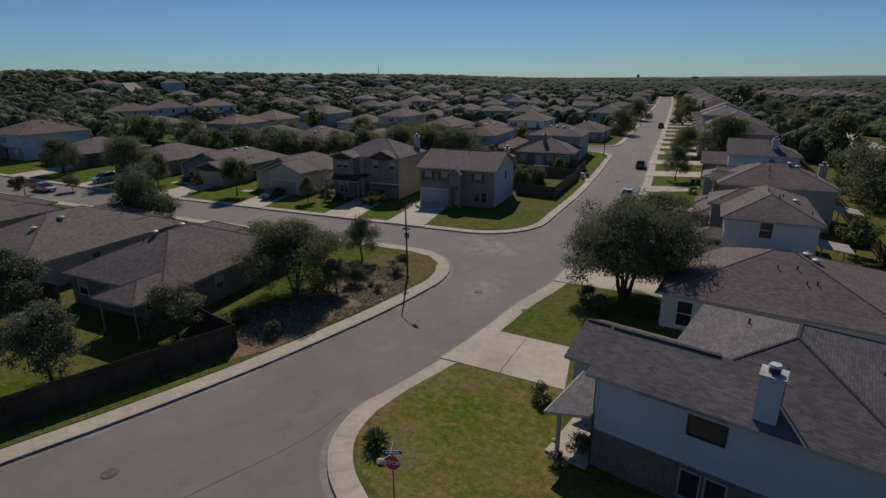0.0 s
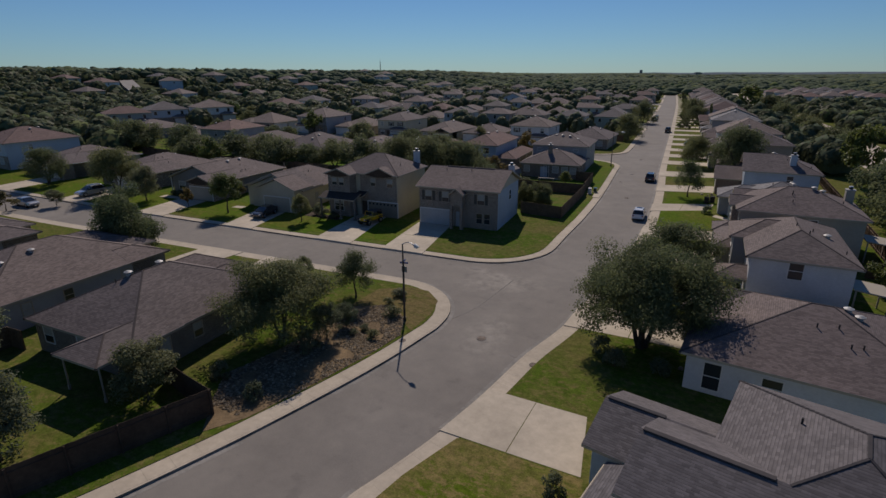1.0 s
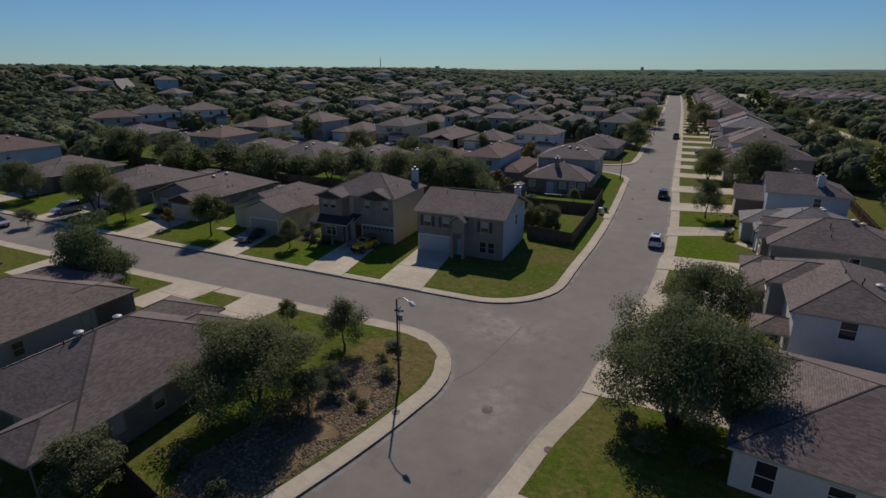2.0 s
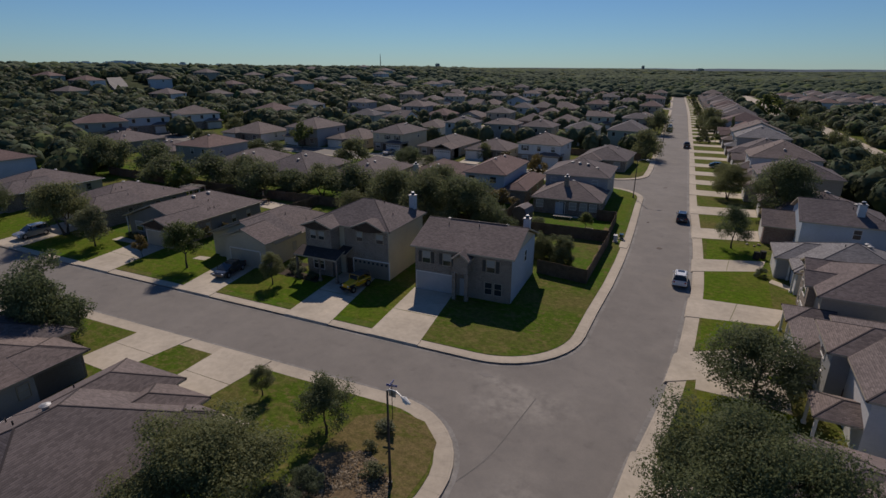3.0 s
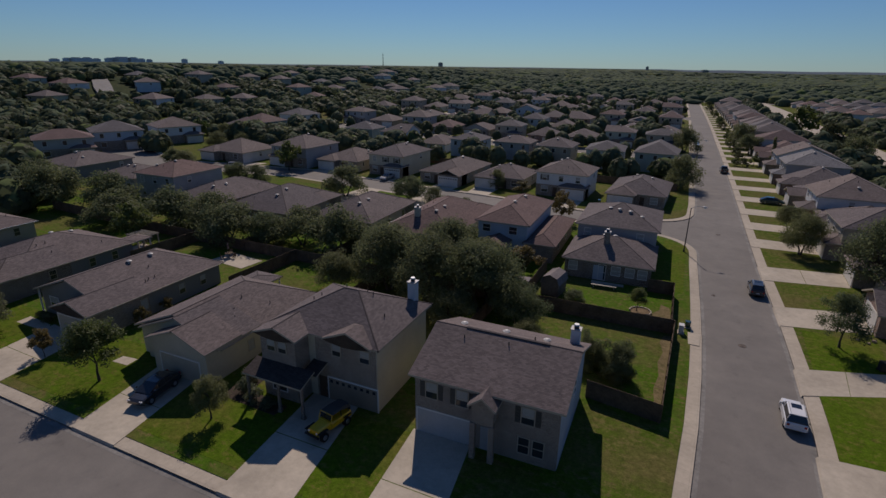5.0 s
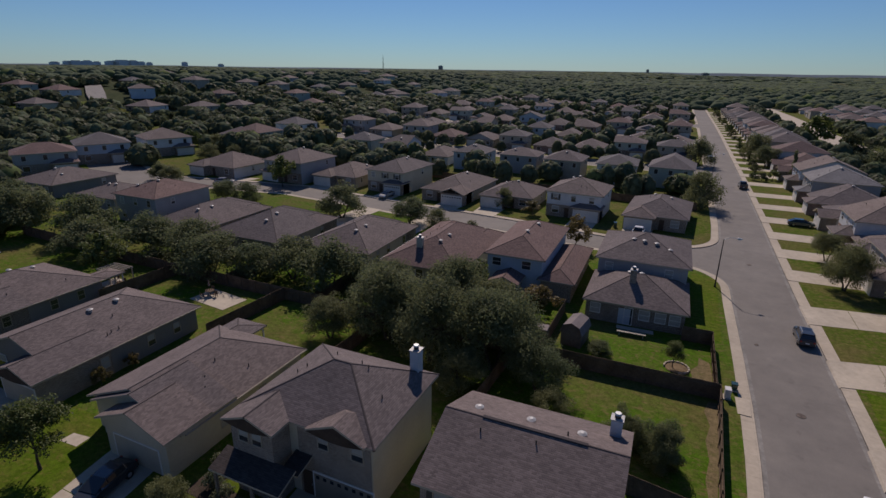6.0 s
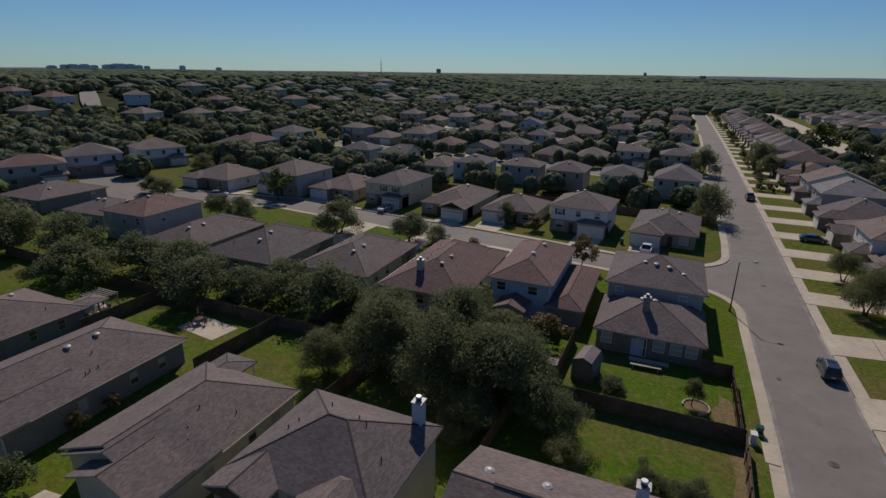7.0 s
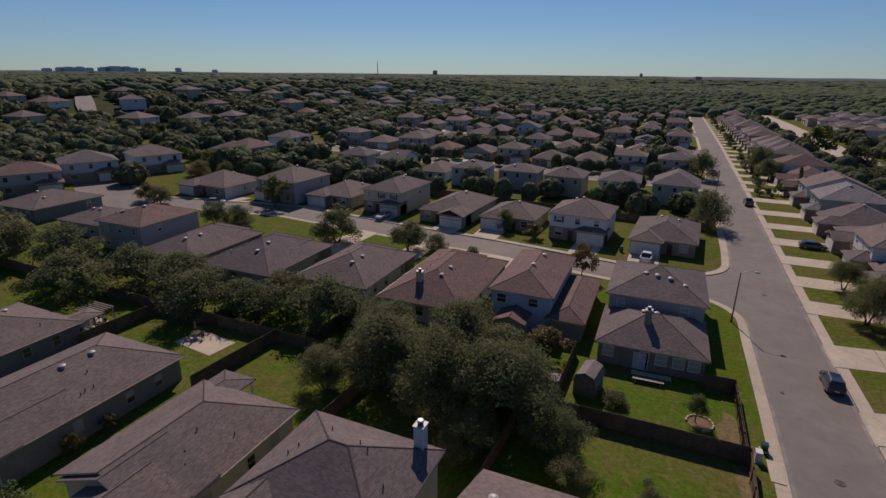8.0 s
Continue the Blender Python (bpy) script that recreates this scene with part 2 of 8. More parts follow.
M["blind"] = material("blind", speckled((0.36, 0.355, 0.33), 0.9, 1.05, 1, 4), 0.6)
M["shutter"] = material("shutter", speckled((0.07, 0.066, 0.06), 0.9, 1.1, 1, 4), 0.6)
M["door_dark"] = material("door_paint", speckled((0.08, 0.05, 0.035), 0.8, 1.2, 1, 5), 0.5)
M["garage"] = material("garage_door_paint", speckled((0.62, 0.6, 0.56), 0.9, 1.05, 0.6, 4), 0.5)
# dark fence boards; on gable faces this colour stands in for shade
M["fence_dark"] = material("dark_fence_shaded_gable", speckled((0.062, 0.042, 0.03), 0.7, 1.3, 0.7, 4), 0.9, bump=0.4)
M["garage_grey"] = material("grey_garage_paint", speckled((0.42, 0.42, 0.42), 0.9, 1.05, 0.6, 4), 0.5)
M["garage_beige"] = material("beige_garage_paint", speckled((0.4, 0.355, 0.28), 0.9, 1.05, 0.6, 4), 0.5)
M["garage_tan"] = material("tan_garage_paint", speckled((0.24, 0.2, 0.155), 0.9, 1.05, 0.6, 4), 0.5)
# skyline walls made pale and bluish in place of distance haze
M["far_tower"] = material("haze_pale_facade", speckled((0.66, 0.73, 0.82), 0.9, 1.06, 0.02, 0.2), 0.7)
M["metal"] = material("galvanised_metal", speckled((0.5, 0.51, 0.52), 0.8, 1.1, 1.5, 6), 0.55, metal=0.6)
M["cap_metal"] = material("weathered_cap_metal", speckled((0.4, 0.4, 0.4), 0.75, 1.15, 1.5, 6), 0.6, metal=0.3)
M["dark_metal"] = material("dark_metal", speckled((0.05, 0.05, 0.052), 0.8, 1.2, 1.5, 6), 0.5, metal=0.4)
M["pipe"] = material("vent_pipe", (0.04, 0.04, 0.04), 0.7)
M["bark"] = material("bark", speckled((0.075, 0.06, 0.048), 0.6, 1.4, 1.5, 8), 0.95, bump=0.7)
M["leaf_oak"] = leaf_material("oak_leaves", (0.108, 0.128, 0.062), (0.205, 0.228, 0.12), 0.12)
M["leaf_live"] = leaf_material("live_oak_leaves", (0.112, 0.134, 0.064), (0.205, 0.23, 0.118), 0.12)
M["leaf_fresh"] = leaf_material("fresh_leaves", (0.06, 0.085, 0.022), (0.15, 0.19, 0.06))
M["leaf_silver"] = leaf_material("silvery_leaves", (0.092, 0.11, 0.064), (0.2, 0.224, 0.14), 0.18)
M["leaf_autumn"] = leaf_material("turning_leaves", (0.09, 0.075, 0.03), (0.2, 0.16, 0.06))
M["leaf_far"] = leaf_material("far_leaves", (0.066, 0.08, 0.044), (0.125, 0.14, 0.074), 0.08)
M["tyre"] = material("tyre_rubber", (0.02, 0.02, 0.02), 0.8)
M["rim"] = material("alloy_rim", (0.5, 0.5, 0.52), 0.3, metal=0.9)
M["car_glass"] = material("car_glass", (0.015, 0.017, 0.02), 0.05, spec=0.8)
M["red_lens"] = material("tail_lens", (0.35, 0.02, 0.015), 0.2)
M["head_lens"] = material("head_lens", (0.7, 0.7, 0.7), 0.15)


def paint(name, c, metal=0.0):
    m = material(name, speckled(c, 0.95, 1.03, 0.8, 5), 0.25, metal=metal, spec=0.5)
    m.node_tree.nodes["Principled BSDF"].inputs["Coat Weight"].default_value = 0.6
    return m


M["paint_white"] = paint("white_paint", (0.75, 0.75, 0.75))
M["paint_dark"] = paint("charcoal_paint", (0.035, 0.04, 0.045))
M["paint_silver"] = paint("silver_paint", (0.45, 0.46, 0.48), 0.5)
M["paint_yellow"] = paint("yellow_paint", (0.75, 0.42, 0.02))
M["paint_green"] = paint("green_paint", (0.02, 0.06, 0.05))
M["sign_red"] = material("sign_red", (0.42, 0.02, 0.03), 0.4)
M["sign_blue"] = material("sign_blue", (0.02, 0.05, 0.3), 0.4)
M["sign_white"] = material("sign_white", (0.75, 0.75, 0.75), 0.4)


# ---- the lie of the land ----
def step(a, b, v):
    k = min(1.0, max(0.0, (v - a) / (b - a)))
    return k * k * (3 - 2 * k)


def gz(x, y):
    """Height of the street level: it climbs gently along the main road, and a hill rises to the west."""
    z = -2.5 + 2.0 * (1 - math.exp(-max(0.0, y - 25) / 70.0))
    z += 2.3 * step(-80, -190, x) + 7.7 * step(-190, -400, x)
    d = math.hypot(x, y)
    z += 10 * step(-260, -480, x) * (1 - step(900, 1600, d))
    z += 5 * math.sin(x / 310.0 + 1.3) * math.sin(y / 420.0) * step(350, 900, d)
    return z


# ---- mesh tools ----
def mesh_object(name, bm, mats, parent=None, label=""):
    me = bpy.data.meshes.new(name)
    bm.to_mesh(me)
    bm.free()
    for m in mats if isinstance(mats, (list, tuple)) else [mats]:
        me.materials.append(m)
    ob = new(name, me)
    if parent is not None:
        ob.parent = parent
    if label:
        ob["label"] = label
    return ob


def part(name, bm, mats, parent, label=""):
    return mesh_object(name, bm, mats, parent, label)


def thing(name, x, y, z, yaw, label, category, group="", kind=""):
    ob = new(name)
    ob.matrix_basis = pose(x, y, z, 0, 0, yaw)
    ob.empty_display_size = 0.3
    return tagged(ob, label, category, group, kind)


def add_box(bm, x0, x1, y0, y1, z0, z1, mat=0, bevel=0.0):
    vs = [bm.verts.new(p) for p in ((x0, y0, z0), (x1, y0, z0), (x1, y1, z0), (x0, y1, z0), (x0, y0, z1), (x1, y0, z1), (x1, y1, z1), (x0, y1, z1))]
    fs = [bm.faces.new([vs[i] for i in f]) for f in ((3, 2, 1, 0), (4, 5, 6, 7), (0, 1, 5, 4), (1, 2, 6, 5), (2, 3, 7, 6), (3, 0, 4, 7))]
    for f in fs:
        f.material_index = mat
    if bevel:
        bmesh.ops.bevel(bm, geom=list({e for f in fs for e in f.edges}), offset=bevel, segments=1, affect="EDGES", profile=0.5)
    return fs


def box(x0, x1, y0, y1, z0, z1, bevel=0.0):
    bm = bmesh.new()
    add_box(bm, x0, x1, y0, y1, z0, z1, 0, bevel)
    return bm


def add_tube(bm, a, b, ra, rb, sides=8, caps=True, mat=0):
    a, b = Vector(a), Vector(b)
    q = (b - a).to_track_quat("Z", "Y").to_matrix()
    ring = [[], []]
    for k, (c, r) in enumerate(((a, ra), (b, rb))):
        for i in range(sides):
            t = 2 * math.pi * i / sides
            ring[k].append(bm.verts.new(c + q @ Vector((r * math.cos(t), r * math.sin(t), 0))))
    for i in range(sides):
        j = (i + 1) % sides
        bm.faces.new((ring[0][i], ring[0][j], ring[1][j], ring[1][i])).material_index = mat
    if caps:
        bm.faces.new(list(reversed(ring[0]))).material_index = mat
        bm.faces.new(ring[1]).material_index = mat


def tube(a, b, ra, rb=None, sides=8):
    bm = bmesh.new()
    add_tube(bm, a, b, ra, ra if rb is None else rb, sides)
    return bm


# ---- ground slabs ----
def fillet(points, radii, seg=10):
    """A path through the points whose corners are rounded by the radii."""
    out = []
    n = len(points)
    for i, (p, r) in enumerate(zip(points, radii)):
        p = Vector(p)
        if r <= 0 or i in (0, n - 1):
            out.append(p)
            continue
        a, b = Vector(points[i - 1]) - p, Vector(points[i + 1]) - p
        a.normalize(), b.normalize()
        half = math.acos(max(-1, min(1, a.dot(b)))) / 2
        d = r / math.tan(half)
        c = p + (a + b).normalized() * (r / math.sin(half))
        s, e = p + a * d, p + b * d
        a0, a1 = math.atan2(*(s - c).yx), math.atan2(*(e - c).yx)
        da = (a1 - a0 + math.pi) % (2 * math.pi) - math.pi
        out += [c + Vector((math.cos(a0 + da * k / seg), math.sin(a0 + da * k / seg))) * r for k in range(seg + 1)]
    return out


def smooth_path(points, seg=6):
    """A Catmull-Rom curve through the points."""
    P = [Vector(p) for p in points]
    P = [2 * P[0] - P[1]] + P + [2 * P[-1] - P[-2]]
    out = []
    for i in range(1, len(P) - 2):
        p0, p1, p2, p3 = P[i - 1 : i + 3]
        for k in range(seg):
            t = k / seg
            out.append(0.5 * ((2 * p1) + (p2 - p0) * t + (2 * p0 - 5 * p1 + 4 * p2 - p3) * t * t + (3 * p1 - p0 - 3 * p2 + p3) * t ** 3))
    out.append(P[-2])
    return out


def inset_path(points, d):
    """The path moved to its left by d."""
    out = []
    for i, p in enumerate(points):
        a, b = points[max(0, i - 1)], points[min(len(points) - 1, i + 1)]
        t = (b - a).normalized()
        out.append(p + Vector((-t.y, t.x)) * d)
    return out


def slab(name, outline, lift, thick, mat, cell=8.0, label="", category="", kind="structure", parent=None):
    """A slab of ground with that outline (anticlockwise), its top lift above the street level."""
    bm = bmesh.new()
    bm.faces.new([bm.verts.new((p[0], p[1], 0)) for p in outline])
    xs, ys = [p[0] for p in outline], [p[1] for p in outline]
    for axis, lo, hi in ((0, min(xs), max(xs)), (1, min(ys), max(ys))):
        k = math.floor(lo / cell) + 1
        while k * cell < hi:
            co, no = [0, 0, 0], [0, 0, 0]
            co[axis], no[axis] = k * cell, 1
            bmesh.ops.bisect_plane(bm, geom=bm.verts[:] + bm.edges[:] + bm.faces[:], plane_co=co, plane_no=no)
            k += 1
    bmesh.ops.recalc_face_normals(bm, faces=bm.faces[:])
    if sum(f.normal.z for f in bm.faces) < 0:
        bmesh.ops.reverse_faces(bm, faces=bm.faces[:])
    border = [e for e in bm.edges if e.is_boundary]
    low = {}
    for v in list(bm.verts):
        v.co.z = gz(v.co.x, v.co.y) + lift
    for e in border:
        a, b = e.verts
        for v in (a, b):
            if v not in low:
                low[v] = bm.verts.new(v.co - Vector((0, 0, thick)))
        bm.faces.new((b, a, low[a], low[b]))
    bmesh.ops.recalc_face_normals(bm, faces=bm.faces[:])
    bmesh.ops.triangulate(bm, faces=[f for f in bm.faces if len(f.verts) > 4])
    ob = mesh_object(name, bm, mat, parent)
    if parent is None:
        tagged(ob, label, category, kind=kind)
    return ob


# ---- ground, streets and blocks ----
def ground_sheet():
    rings = [0.0]
    r = 6.0
    while r < 4800:
        rings.append(r)
        r += max(10.0, r * 0.06)
    seg = 96
    verts, faces = [], []
    for r in rings:
        for k in range(seg):
            a = 2 * math.pi * k / seg
            x, y = -40 + r * math.cos(a), 90 + r * math.sin(a)
            verts.append((x, y, gz(x, y) - 0.45))
    for i in range(len(rings) - 1):
        for k in range(seg):
            j = (k + 1) % seg
            faces.append((i * seg + k, i * seg + j, (i + 1) * seg + j, (i + 1) * seg + k)[::-1])
    me = bpy.data.meshes.new("ground")
    me.from_pydata(verts, [], faces)
    me.materials.append(M["ground"])
    for p in me.polygons:
        p.use_smooth = True
    tagged(new("ground", me), "scrubby dark green and brown land reaching the horizon", "ground", kind="structure")


EAST = [(-32, 514), (-22.4, 371), (-16.3, 262), (-12.4, 189), (-10.6, 152), (-9.4, 128), (-8.6, 116), (-8.0, 107), (-7.4, 96), (-7.0, 84),
        (-7.2, 74), (-7.5, 66), (-8.0, 59.4), (-9.0, 52), (-9.7, 46.6), (-11.1, 41), (-11.9, 36), (-12.95, 30.3), (-14.2, 26), (-15.0, 23.3), (-14.65, 20.5),
        (-13.3, 18.3), (-11.2, 16.6), (-7.5, 14.2), (0, 10.2), (20, 0), (60, -22)]


def road_east(y):
    """x of the main road's east kerb."""
    for (xa, ya), (xb, yb) in zip(EAST, EAST[1:16]):
        if yb <= y <= ya:
            return xa + (xb - xa) * (y - ya) / (yb - ya)
    return EAST[0][0] if y > 514 else -9.5


def west_kerb(y0, y1, n=8):
    return [(road_east(y0 + (y1 - y0) * k / n) - 8.3, y0 + (y1 - y0) * k / n) for k in range(n + 1)]


WALK = 1.3  # usual width of kerb and sidewalk


def along(path, gap):
    """Points every gap metres along a path, each with its direction."""
    left = gap
    for a, b in zip(path, path[1:]):
        d = (b - a).length
        if d < 1e-6:
            continue
        t = (b - a) / d
        s = left
        while s < d:
            yield a + t * s, t
            s += gap
        left = s - d


def sidewalk_joints(walk_slab, kerb, width):
    """Tooled joints across the sidewalk and the line between kerb and walk."""
    bm = bmesh.new()
    for p, t in along(kerb, 1.5):
        if p.x < -130 or p.y > 240 or p.y < 0:
            continue
        n = Vector((-t.y, t.x))
        q = [p + n * 0.02 - t * 0.011, p + n * 0.02 + t * 0.011, p + n * width + t * 0.011, p + n * width - t * 0.011]
        bm.faces.new([bm.verts.new((v.x, v.y, gz(v.x, v.y) + 0.154)) for v in q])
    inner, outer = inset_path(kerb, 0.17), inset_path(kerb, 0.148)
    for a, b, c, d in zip(outer, outer[1:], inner[1:], inner):
        if a.x > -130 and 0 < a.y < 240:
            bm.faces.new([bm.verts.new((v.x, v.y, gz(v.x, v.y) + 0.154)) for v in (a, b, c, d)])
    bmesh.ops.recalc_face_normals(bm, faces=bm.faces[:])
    part("joint", bm, M["joint"], walk_slab, "dark tooled joint lines")


def block(name, kerb, rest, grass, label, width=WALK):
    """A street block: a concrete kerb and sidewalk along the kerb line, grass behind it."""
    kerb = [Vector(p[:2]) for p in kerb]
    fine = [kerb[0]]
    for a, b in zip(kerb, kerb[1:]):
        n = max(1, math.ceil((b - a).length / 6))
        fine += [a.lerp(b, (k + 1) / n) for k in range(n)]
    kerb = fine
    rest = [Vector(p) for p in rest]
    base = slab(name, kerb + rest, 0.15, 0.4, M["concrete"], label="pale concrete kerb and sidewalk round a street block", category="sidewalk")
    if name != "sidewalk_far":
        sidewalk_joints(base, kerb, width)
        pan = inset_path(kerb, -0.42)
        bm = bmesh.new()
        for a, b, c, d in zip(kerb, kerb[1:], pan[1:], pan):
            if a.x > -160 and -20 < a.y < 260:
                bm.faces.new([bm.verts.new((v.x, v.y, gz(v.x, v.y) + 0.006)) for v in (a, b, c, d)])
        bmesh.ops.recalc_face_normals(bm, faces=bm.faces[:])
        face = bmesh.new()
        rim = inset_path(kerb, -0.006)
        for a, b in zip(rim, rim[1:]):
            if a.x > -160 and -20 < a.y < 260:
                face.faces.new([face.verts.new((v.x, v.y, gz(v.x, v.y) + z)) for v, z in ((a, -0.05), (b, -0.05), (b, 0.135), (a, 0.135))])
        part("kerb_face", face, M["kerb_dark"], base, "stained dark kerb face")
        part("gutter_pan", bm, M["gutter"], base, "dirty concrete gutter pan")
    inner = inset_path(kerb, width)
    slab("lawn", inner + rest, 0.19, 0.2, M[grass], label=label, category="lawn")
    return kerb


def lay_streets():
    slab("road", [(-240, -70), (70, -70), (70, 560), (-240, 560)], 0.0, 0.3, M["asphalt"], 12.0, "grey worn asphalt residential street", "road")
    kerbs = {}
    kerbs["east"] = block("sidewalk_east", smooth_path(EAST, 5), [(70, -30), (70, 540), (-32, 540)], "grass", "green front and back lawns of the east row")
    pts = [(-325, 45), (-100, 55.1), (-27, 57.85), (-15.6, 58.3)] + west_kerb(72, 121, 6) + [(-17.9, 133.7), (-60, 137.3), (-90, 139), (-112, 139), (-130, 133), (-150, 118)]
    rad = [0, 0, 0, 8.5] + [0] * 7 + [8.5] + [0] * 5
    kerbs["middle"] = block("sidewalk_middle", fillet(pts, rad), [(-170, 128), (-325, 205)], "grass_back", "bright green lawns between two streets", 1.13)
    sw = [(-50, -40), (-37, -10), (-28.6, 11.2), (-26.7, 15.9), (-24.5, 22), (-21.8, 30.5), (-20.3, 36.2), (-19.25, 42)]
    k = [tuple(p) for p in smooth_path(sw, 5)] + [(-19.2, 50.7), (-28, 50.3), (-325, 36.5)]
    kerbs["south"] = block("sidewalk_south", fillet(k, [0] * (len(k) - 3) + [7.3, 0, 0]), [(-325, -60)], "grass", "green corner lot lawn behind the sidewalk", 1.38)
    pts = [(-325, 212), (-152, 134), (-128, 142.6), (-112, 147.3), (-95, 147), (-62, 145.6), (-30, 142.4), (-19.0, 141.4)] + west_kerb(160, 205, 4) + [(-21, 219), (-325, 224)]
    kerbs["north"] = block("sidewalk_north", fillet(pts, [0] * 7 + [9.0] + [0] * 5 + [8, 0]), [], "grass", "green lawns of the second row of houses")
    for y in (228, 306, 384, 462):
        pts = [(-215, y + 4)] + [(road_east(y + 2) - 8.3, y + 2)] + west_kerb(y + 12, y + 58, 3) + [(road_east(y + 70) - 8.3, y + 70), (-215, y + 72)]
        block("sidewalk_far", fillet(pts, [0, 8] + [0] * 4 + [8, 0]), [], "yard", "lawns of a farther street block")
    # the wide pale road behind the east row
    wide = smooth_path([(30, 120), (28.5, 190), (27, 240), (24, 300), (20, 360), (16.5, 420), (11, 490), (3, 560)], 6)
    slab("road_wide", inset_path(wide, -12) + list(reversed(wide)), 0.3, 0.4, M["concrete"], 12.0, "wide pale concrete road beyond the houses", "road")
    return kerbs


ground_sheet()
KERBS = lay_streets()


def driveway(a, b, c, d, cuts=2):
    """A concrete driveway of poured panels with open joints; a-b lies at the street, d-c at the house."""
    a, b, c, d = (Vector(p) for p in (a, b, c, d))
    mid = (a + b + c + d) / 4
    root = thing("driveway", mid.x, mid.y, 0, 0, "pale concrete driveway poured in panels", "driveway", "driveways", "structure")
    for k in range(cuts):
        s, e = k / cuts, (k + 1) / cuts - 0.006
        ob = slab("panel", [a.lerp(d, s), b.lerp(c, s), b.lerp(c, e), a.lerp(d, e)], 0.206, 0.2, M["drive"], 8.0, parent=root)
        ob.matrix_parent_inverse = root.matrix_basis.inverted()
    # the apron slopes down from the walk to the gutter
    out = (a - d).normalized() * 0.12
    bm = bmesh.new()
    top = [(p.x - mid.x, p.y - mid.y, gz(p.x, p.y) + 0.205) for p in (a, b)]
    low = [(p.x - mid.x, p.y - mid.y, gz(p.x, p.y) + 0.012) for p in (b + out, a + out)]
    base = [(v[0], v[1], v[2] - 0.24) for v in top]
    t, l, u = [bm.verts.new(v) for v in top], [bm.verts.new(v) for v in low], [bm.verts.new(v) for v in base]
    bm.faces.new(t + l), bm.faces.new((t[0], l[1], u[0])), bm.faces.new((t[1], u[1], l[0])), bm.faces.new((u[0], l[1], l[0], u[1]))
    bmesh.ops.recalc_face_normals(bm, faces=bm.faces[:])
    part("apron", bm, M["drive"], root)
    return root


# ---- houses ----
def roof_faces(bm, x0, x1, y0, y1, ze, pitch, axis, h0, h1, thick=0.17):
    """A hipped (h=1) or gabled (h=0) roof over a rectangle; uv runs in metres along the eave and up the slope."""
    uv = bm.loops.layers.uv.verify()
    turn = axis == "y"
    if turn:
        x0, x1, y0, y1 = y0, y1, x0, x1
    half = (y1 - y0) / 2
    ym, zr = (y0 + y1) / 2, ze + pitch * half
    ra, rb = x0 + h0 * half, x1 - h1 * half
    if ra > rb:
        ra = rb = (ra + rb) / 2
    P = {"A": (x0, y0, ze), "B": (x1, y0, ze), "C": (x1, y1, ze), "D": (x0, y1, ze), "R": (ra, ym, zr), "S": (rb, ym, zr)}
    loops = [("ABSR" if ra < rb else "ABS"), ("CDRS" if ra < rb else "CDR")]
    if h0 > 0:
        loops.append("DAR")
    if h1 > 0:
        loops.append("BCS")
    rim = "AB" + ("S" if h1 == 0 else "") + "CD" + ("R" if h0 == 0 else "")
    if turn:
        P = {k: (v[1], v[0], v[2]) for k, v in P.items()}
        loops = [s[::-1] for s in loops]
        rim = rim[::-1]
    top = {k: bm.verts.new(v) for k, v in P.items()}
    low = {k: bm.verts.new((v[0], v[1], v[2] - thick)) for k, v in P.items()}
    for s in loops:
        f = bm.faces.new([top[c] for c in s])
        f.material_index = 0
        f.normal_update()
        n = f.normal
        along = Vector((-n.y, n.x, 0)).normalized() if abs(n.z) < 0.999 else Vector((1, 0, 0))
        up = n.cross(along)
        for l in f.loops:
            l[uv].uv = (l.vert.co.dot(along), l.vert.co.dot(up))
        bm.faces.new([low[c] for c in s[::-1]]).material_index = 1
    for i, c in enumerate(rim):
        d = rim[(i + 1) % len(rim)]
        bm.faces.new((top[d], top[c], low[c], low[d])).material_index = 1
    return ra, rb, zr


def add_ridge_caps(bm, x0, x1, y0, y1, ze, pitch, axis, h0, h1):
    """Cap shingles along ridge and hips: slim raised strips."""
    turn = axis == "y"
    if turn:
        x0, x1, y0, y1 = y0, y1, x0, x1
    half = (y1 - y0) / 2
    ym, zr = (y0 + y1) / 2, ze + pitch * half
    ra, rb = x0 + h0 * half, x1 - h1 * half
    if ra > rb:
        ra = rb = (ra + rb) / 2
    lines = [((ra, ym, zr), (rb, ym, zr))] if ra < rb else []
    if h0 > 0:
        lines += [((x0, y0, ze), (ra, ym, zr)), ((x0, y1, ze), (ra, ym, zr))]
    if h1 > 0:
        lines += [((x1, y0, ze), (rb, ym, zr)), ((x1, y1, ze), (rb, ym, zr))]
    for a, b in lines:
        if turn:
            a, b = (a[1], a[0], a[2]), (b[1], b[0], b[2])
        a, b = Vector(a), Vector(b)
        add_tube(bm, a + Vector((0, 0, -0.07)), b + Vector((0, 0, -0.07)), 0.1, 0.1, 6, True, 0)


def roof(H, x0, x1, y0, y1, ze, pitch, axis, h0, h1, mat, trim="trim_tan", caps=True):
    bm = bmesh.new()
    roof_faces(bm, x0, x1, y0, y1, ze, pitch, axis, h0, h1)
    ob = part("roof", bm, [M[mat], M[trim]], H)
    if caps:
        bm = bmesh.new()
        add_ridge_caps(bm, x0, x1, y0, y1, ze, pitch, axis, h0, h1)
        part("ridge_cap", bm, M[mat], ob)
    return ob


